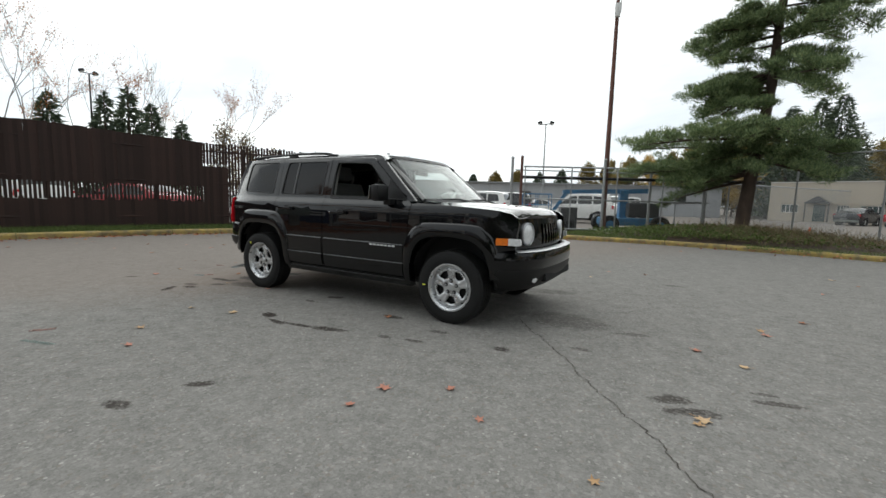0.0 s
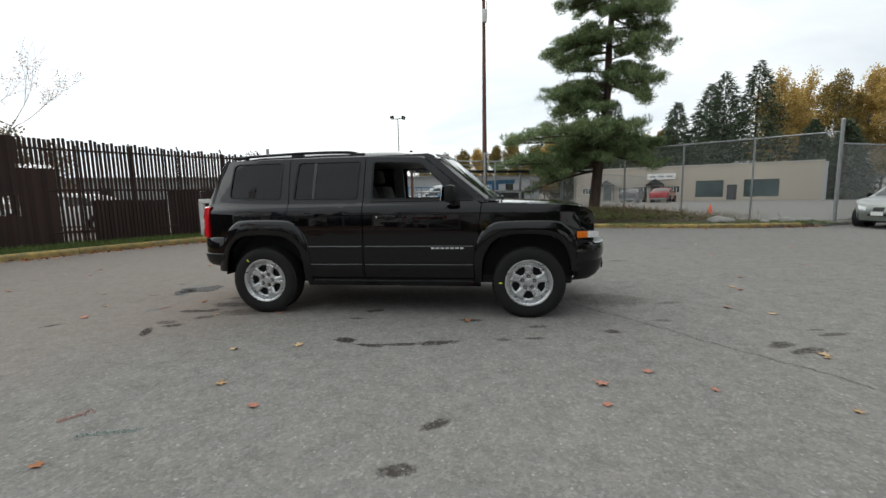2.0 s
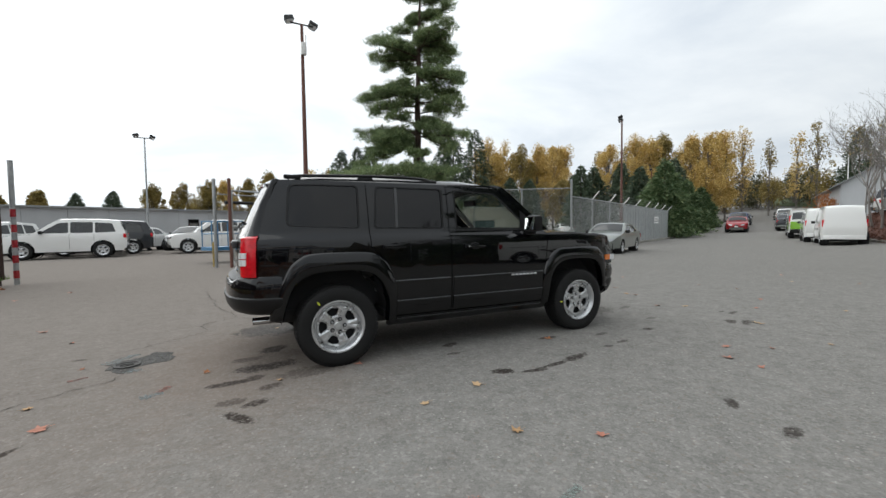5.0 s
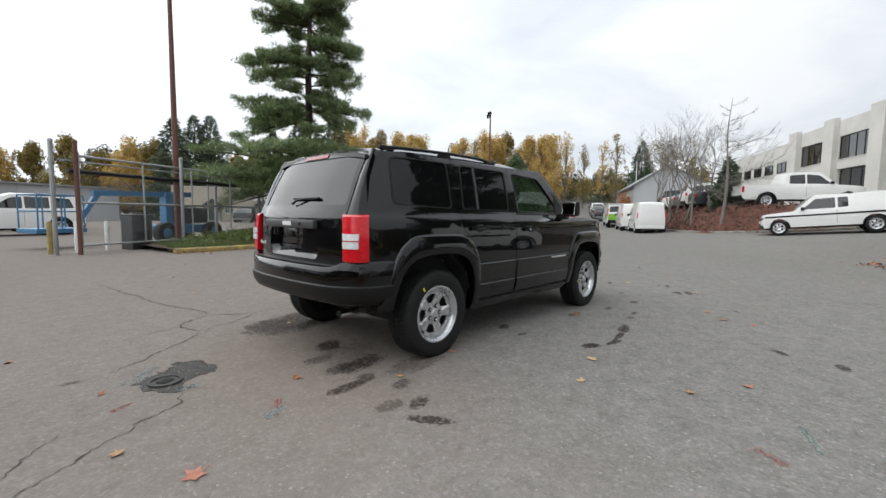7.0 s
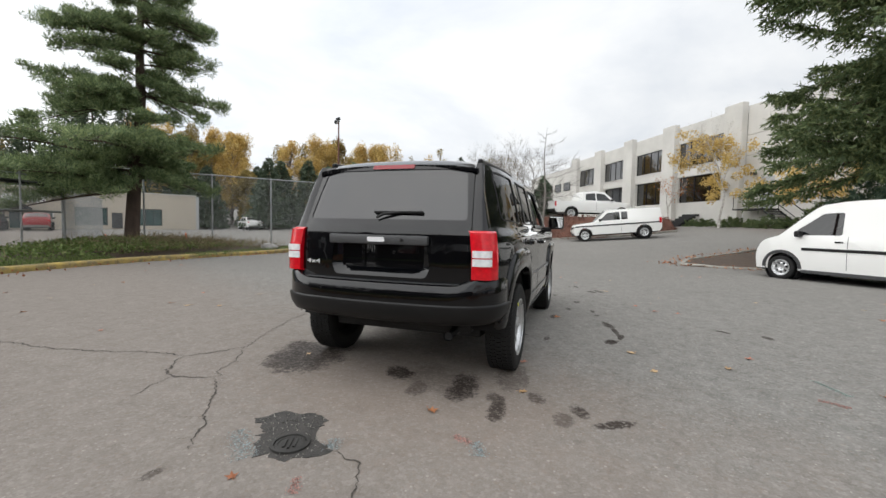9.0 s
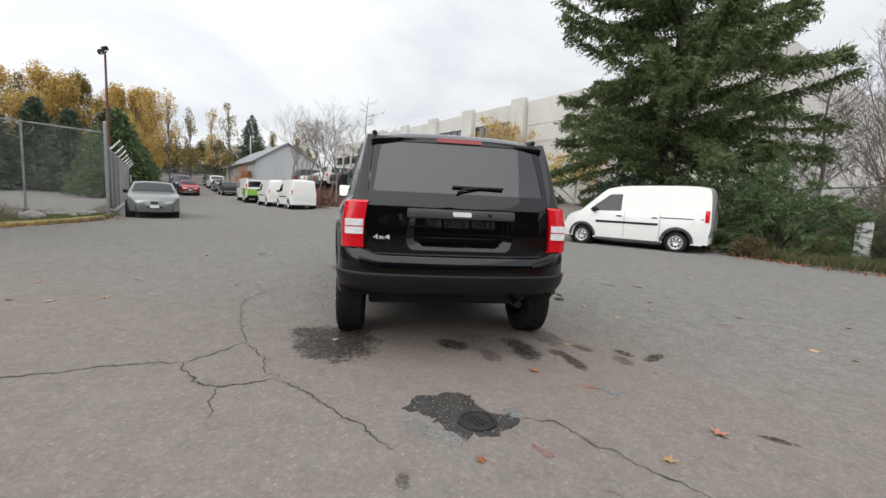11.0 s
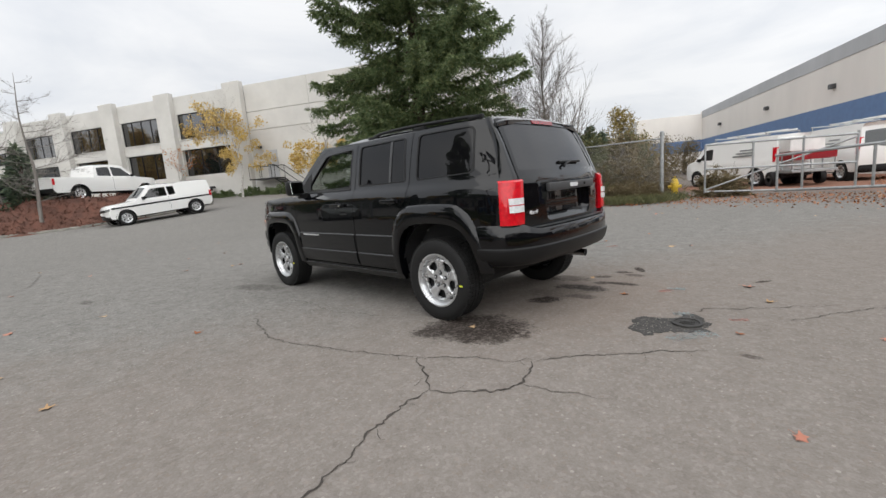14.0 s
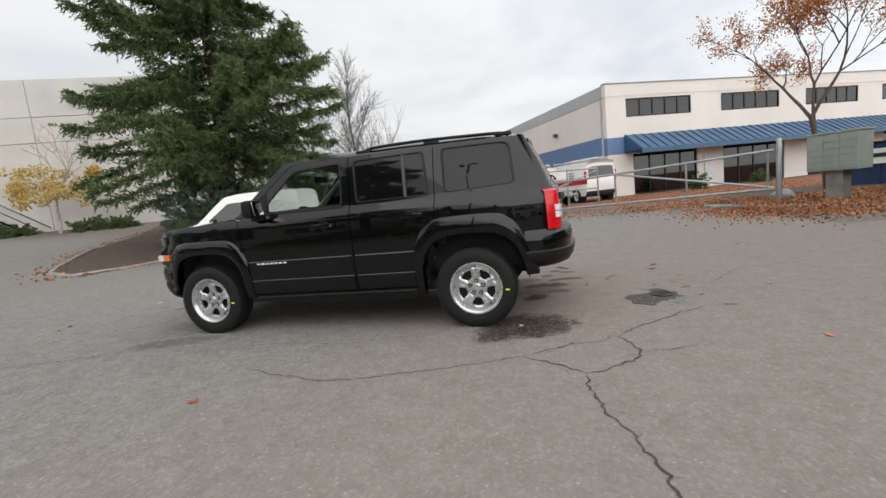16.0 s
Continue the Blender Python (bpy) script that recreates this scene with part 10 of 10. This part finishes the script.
def crack_spurs():
    """Hair cracks that leave the broken net sideways."""
    rng = random.Random(19)
    for i, (pts, w) in enumerate(NET[:6]):
        line = resample(pts, 0.05)
        for k in range(3, len(line) - 2, 5):
            d = (line[k + 1] - line[k - 1]).normalized()
            side = rng.choice((-1, 1))
            ln = rng.uniform(0.05, 0.16)
            a = line[k]
            b = a + Vector((-d.y, d.x, 0)) * side * ln * 0.7 + d * ln * rng.uniform(-0.6, 0.6)
            crack([(a.x, a.y), ((a.x + b.x) / 2 + rng.gauss(0, 0.01), (a.y + b.y) / 2 + rng.gauss(0, 0.01)), (b.x, b.y)], w * 0.35, 60 + 10 * i + k)


crack_spurs()


def spray_mark(x, y, length, width, turn, material, label, seed):
    """Faded survey paint: many small flecks left on the stones."""
    lv = Leaves(seed)
    R = lv.r
    n = int(1500 * length)
    u, v = R.uniform(-length / 2, length / 2, n), R.normal(scale=width / 3, size=n)
    c, s2 = math.cos(radians(turn)), math.sin(radians(turn))
    base = np.stack([x + c * u - s2 * v, y + s2 * u + c * v, np.full(n, 0.003)], 1)
    lv.add(base, np.stack([R.normal(size=n), R.normal(size=n), np.zeros(n)], 1), 0.0075, 0.005, True)
    tagged(lv.done("spray_mark", material), label, "paint mark", "", "structure")


for k, (x, y, ln, wd, turn, mt, lab) in enumerate(((-0.9, -3.04, 0.3, 0.035, 18, "mark_teal", "faded teal survey paint line on the asphalt"), (-1.24, -2.91, 0.16, 0.05, 60, "mark_red", "faded red survey paint dab on the asphalt"), (-3.0, 0.26, 0.32, 0.1, 50, "mark_blue", "faded pale blue paint beside the valve lid"), (-2.84, -0.17, 0.12, 0.07, 30, "mark_blue", "faded pale blue paint beside the valve lid"), (-2.62, -0.87, 0.14, 0.06, 20, "mark_blue", "faded pale blue paint dab on the asphalt"), (-2.56, -0.77, 0.12, 0.05, 60, "mark_red", "faded orange paint dab on the asphalt"), (-3.19, -0.21, 0.12, 0.04, 30, "mark_red", "faded orange paint dab on the asphalt"))):
    spray_mark(x, y, ln, wd, turn, mt, lab, 300 + k)


def leaf_mesh(seed, lobes=5):
    """A fallen maple leaf: lobed outline, slightly curled, with a stalk."""
    rng = random.Random(seed)
    pts = []
    n = lobes * 4
    for i in range(n):
        a = 2 * math.pi * i / n + math.pi / 2
        r = (0.055, 0.034, 0.026, 0.034)[i % 4] * rng.uniform(0.85, 1.15)
        pts.append((r * math.cos(a), r * math.sin(a)))
    curl = rng.uniform(2.0, 6.0)
    bm = sheet(pts, lambda u, v: (u, v, 0.004 + curl * (u * u) * 0.9 + 1.8 * v * v * rng.choice((1, 1)) + 0.004 * math.sin(u * 90 + seed)), (), (-0.02, 0, 0.02), (-0.02, 0, 0.02))
    tube(bm, (0, -0.02, 0.006), (0.012, -0.075, 0.012), 0.0014, n=4)
    me = bpy.data.meshes.new("fallen_leaf")
    bm.to_mesh(me)
    bm.free()
    return me


def fallen_leaves():
    rng = random.Random(77)
    kinds = []
    for k in range(6):
        me = leaf_mesh(k)
        me.materials.append(M[("fallen_red", "fallen_tan", "fallen", "fallen_tan", "fallen_red", "fallen")[k]])
        kinds.append(me)
    spots = [(2.0, -2.03, 0), (1.67, -2.24, 0), (1.64, -2.5, 4), (2.3, -2.26, 0), (-1.0, -1.88, 1), (-0.7, -2.46, 3), (-1.16, -0.88, 0), (-0.53, -1.75, 1), (0.75, -1.02, 5), (-1.8, -0.97, 3), (-3.3, -0.76, 3), (-3.11, -1.18, 0), (3.3, -1.62, 1), (2.9, -2.45, 3), (3.28, -0.37, 0), (-0.32, -2.71, 4), (-1.66, 0.86, 1), (-1.86, 0.78, 3), (-1.78, 0.62, 2), (-2.3, -0.5, 5), (0.3, 2.2, 2), (1.9, 2.6, 1), (-0.4, 3.2, 3), (2.6, 3.4, 5), (-3.6, 1.2, 4), (-3.9, -0.2, 0), (4.2, 1.2, 2), (5.0, -1.8, 1), (3.8, 0.6, 3)]
    for _ in range(70):
        a, r = rng.uniform(0, 2 * math.pi), rng.uniform(3.0, 9.0)
        spots.append((r * math.cos(a), r * math.sin(a), rng.randrange(6)))
    colours = ("red-brown", "tan", "brown", "pale tan", "dull red", "brown")
    for x, y, k in spots:
        if abs(x) < 2.1 and abs(y) < 0.8:
            continue
        ob = new("fallen_leaf", kinds[k])
        s = rng.uniform(0.5, 0.95)
        ob.matrix_world = pose(x, y, ground_z(x, y) + 0.004, rng.uniform(-8, 8), rng.uniform(-8, 8), rng.uniform(0, 360)) @ Matrix.Scale(s, 4)
        tagged(ob, "dry " + colours[k] + " maple leaf lying on the asphalt", "leaf", "fallen leaves on the lot")
    # drifts that nobody could count
    lv = Leaves(5)
    R = lv.r

    def drift(n, fn, size=0.09):
        P = np.array([fn() for _ in range(n)])
        z = np.array([ground_z(x, y) for x, y in P[:, :2]]) + P[:, 2]
        base = np.stack([P[:, 0], P[:, 1], z + 0.012], 1)
        way = np.stack([R.normal(size=n), R.normal(size=n), R.normal(scale=0.22, size=n)], 1)
        lv.add(base, way, size, size * 0.8, True)

    def gate_strip():
        t, o = rng.random(), abs(rng.gauss(0, 1.0))
        return (-8.0 + 9.0 * t, -8.6 - 2.0 * t - 3.6 * rng.random() + (1.6 - o if rng.random() < 0.3 else 0), 0.0)

    drift(3000, gate_strip, 0.05)
    drift(11000, lambda: (-6.6 - 6 * rng.random(), -10.5 + 6.5 * rng.random(), 0.13), 0.055)
    drift(9000, lambda: (-4.5 - 12 * rng.random(), -10.0 - 13 * rng.random() ** 1.4, 0.01), 0.06)
    drift(4200, lambda: (-7.0 + 1.5 * rng.gauss(0, 0.55), -7.2 + 1.5 * rng.gauss(0, 0.8), 0.0), 0.05)
    K = even(WEST_KERB, 100)
    drift(900, lambda: (lambda p: (p.x + 0.25 * abs(rng.gauss(0, 1)) + 0.02, p.y, 0.0))(K[rng.randrange(101)]), 0.07)
    S = even(SOUTH_KERB, 120)
    drift(900, lambda: (lambda p: (p.x + rng.gauss(0, 0.25), p.y + rng.gauss(0.1, 0.3), 0.03))(S[rng.randrange(121)]), 0.07)
    N = even(NORTH_KERB, 100)
    drift(400, lambda: (lambda p: (p.x, p.y + rng.gauss(0.0, 0.4), 0.04))(N[rng.randrange(101)]), 0.06)
    ob = lv.done("leaf_litter", "fallen", None)
    tagged(ob, "drifts of brown and orange fallen leaves", "leaf litter", kind="stuff")


fallen_leaves()


def ground_cover():
    lv = Leaves(9)
    R = lv.r
    # grass under the rusty fence
    A, B = even(WEST_KERB, 200), even(WEST_FENCE, 200)
    i = R.integers(0, 201, 26000)
    t = R.uniform(0.12, 1.25, 26000)
    a, b = np.array([tuple(p) for p in A]), np.array([tuple(p) for p in B])
    P = a[i] * (1 - t[:, None]) + b[i] * t[:, None] + R.normal(scale=0.03, size=(26000, 3))
    P[:, 2] = 0.1 + 0.03 * t
    lv.add(P, R.normal(scale=0.5, size=(26000, 3)) + np.array([0, 0, 1.0]), 0.12, 0.012)
    # tufts beside the pole and along the north kerb
    for n, x0, x1, y0, y1, h in ((9000, -0.4, 2.6, 9.75, 12.3, 0.14), (5000, 4.5, 11.0, 9.2, 10.3, 0.09)):
        P = np.stack([R.uniform(x0, x1, n), R.uniform(y0, y1, n), np.full(n, 0.1)], 1)
        lv.add(P, R.normal(scale=0.5, size=(n, 3)) + np.array([0, 0, 1.0]), h, 0.012)
    ob = lv.done("grass_tufts", "grass")
    tagged(ob, "short uneven green grass along the kerbs", "grass", kind="stuff")
    # ivy and dead twigs on the pine bank
    lv = Leaves(10)
    R = lv.r
    n = 9000
    x, y = R.normal(3.6, 1.7, n), R.normal(11.2, 0.8, n)
    z = np.array([0.1 + 0.32 * math.exp(-(((p - 4.2) / 3.4) ** 2 + ((q - 12.0) / 2.2) ** 2) * 1.1) for p, q in zip(x, y)])
    keep = (y > 9.95) & (x > 0.2)
    P = np.stack([x, y, z], 1)[keep]
    P[:, 2] += R.uniform(0, 0.16, len(P))
    lv.add(P, R.normal(size=(len(P), 3)) + np.array([0, 0, 0.5]), 0.07, 0.05, True)
    tagged(lv.done("ivy_cover", "grass"), "yellow-green ivy creeping over the pine bank", "ivy", kind="stuff")
    lv = Leaves(12)
    n = 5200
    x, y = R.normal(5.6, 1.6, n), R.normal(11.0, 0.7, n)
    z = np.array([0.12 + 0.32 * math.exp(-(((p - 4.2) / 3.4) ** 2 + ((q - 12.0) / 2.2) ** 2) * 1.1) for p, q in zip(x, y)])
    P = np.stack([x, y, z], 1)[y > 9.8]
    P[:, 2] += R.uniform(0, 0.2, len(P))
    lv.add(P, R.normal(size=(len(P), 3)), 0.3, 0.012)
    tagged(lv.done("dead_twigs", "brush"), "brown dead twigs heaped on the bank", "twigs", kind="stuff")
    # weeds along the south verge
    lv = Leaves(13)
    S = np.array([tuple(p) for p in even(SOUTH_KERB[5:], 200)])
    n = 22000
    i = R.integers(0, 201, n)
    P = S[i] + np.stack([R.normal(0.1, 0.35, n), -np.abs(R.normal(0.25, 0.7, n)), np.full(n, 0.05)], 1)
    lv.add(P, R.normal(scale=0.55, size=(n, 3)) + np.array([0, 0, 0.9]), 0.24, 0.022)
    tagged(lv.done("verge_weeds", "weed"), "straggling weeds at the foot of the brush", "weeds", kind="stuff")
    # bark chips on the banks
    lv = Leaves(14)
    n = 6000
    t = R.uniform(0, 1, n)
    I = np.array([tuple(p) for p in even(ISLAND, 200)])
    O = np.array([tuple(p) for p in even([(28.0, -6.4), (26.2, -4.0), (25.3, -1.6), (25.4, 0.2), (26.2, 1.8), (28.0, 3.0), (30.4, 4.2), (34.2, 6.2), (41, 9.6)], 200)])
    i = R.integers(0, 201, n)
    P = I[i] * (1 - t[:, None]) + O[i] * t[:, None]
    P[:, 2] = [ground_z(p[0], p[1]) + 0.14 + (1.72 - ground_z(p[0], p[1])) * smooth01(0.1, 0.95, q) for p, q in zip(P, t)]
    lv.add(P, R.normal(size=(n, 3)) + np.array([0, 0, 0.3]), 0.16, 0.06, True)
    tagged(lv.done("bark_chips", "mulch"), "coarse red-brown bark chips on the bank", "bark chips", kind="stuff")


ground_cover()
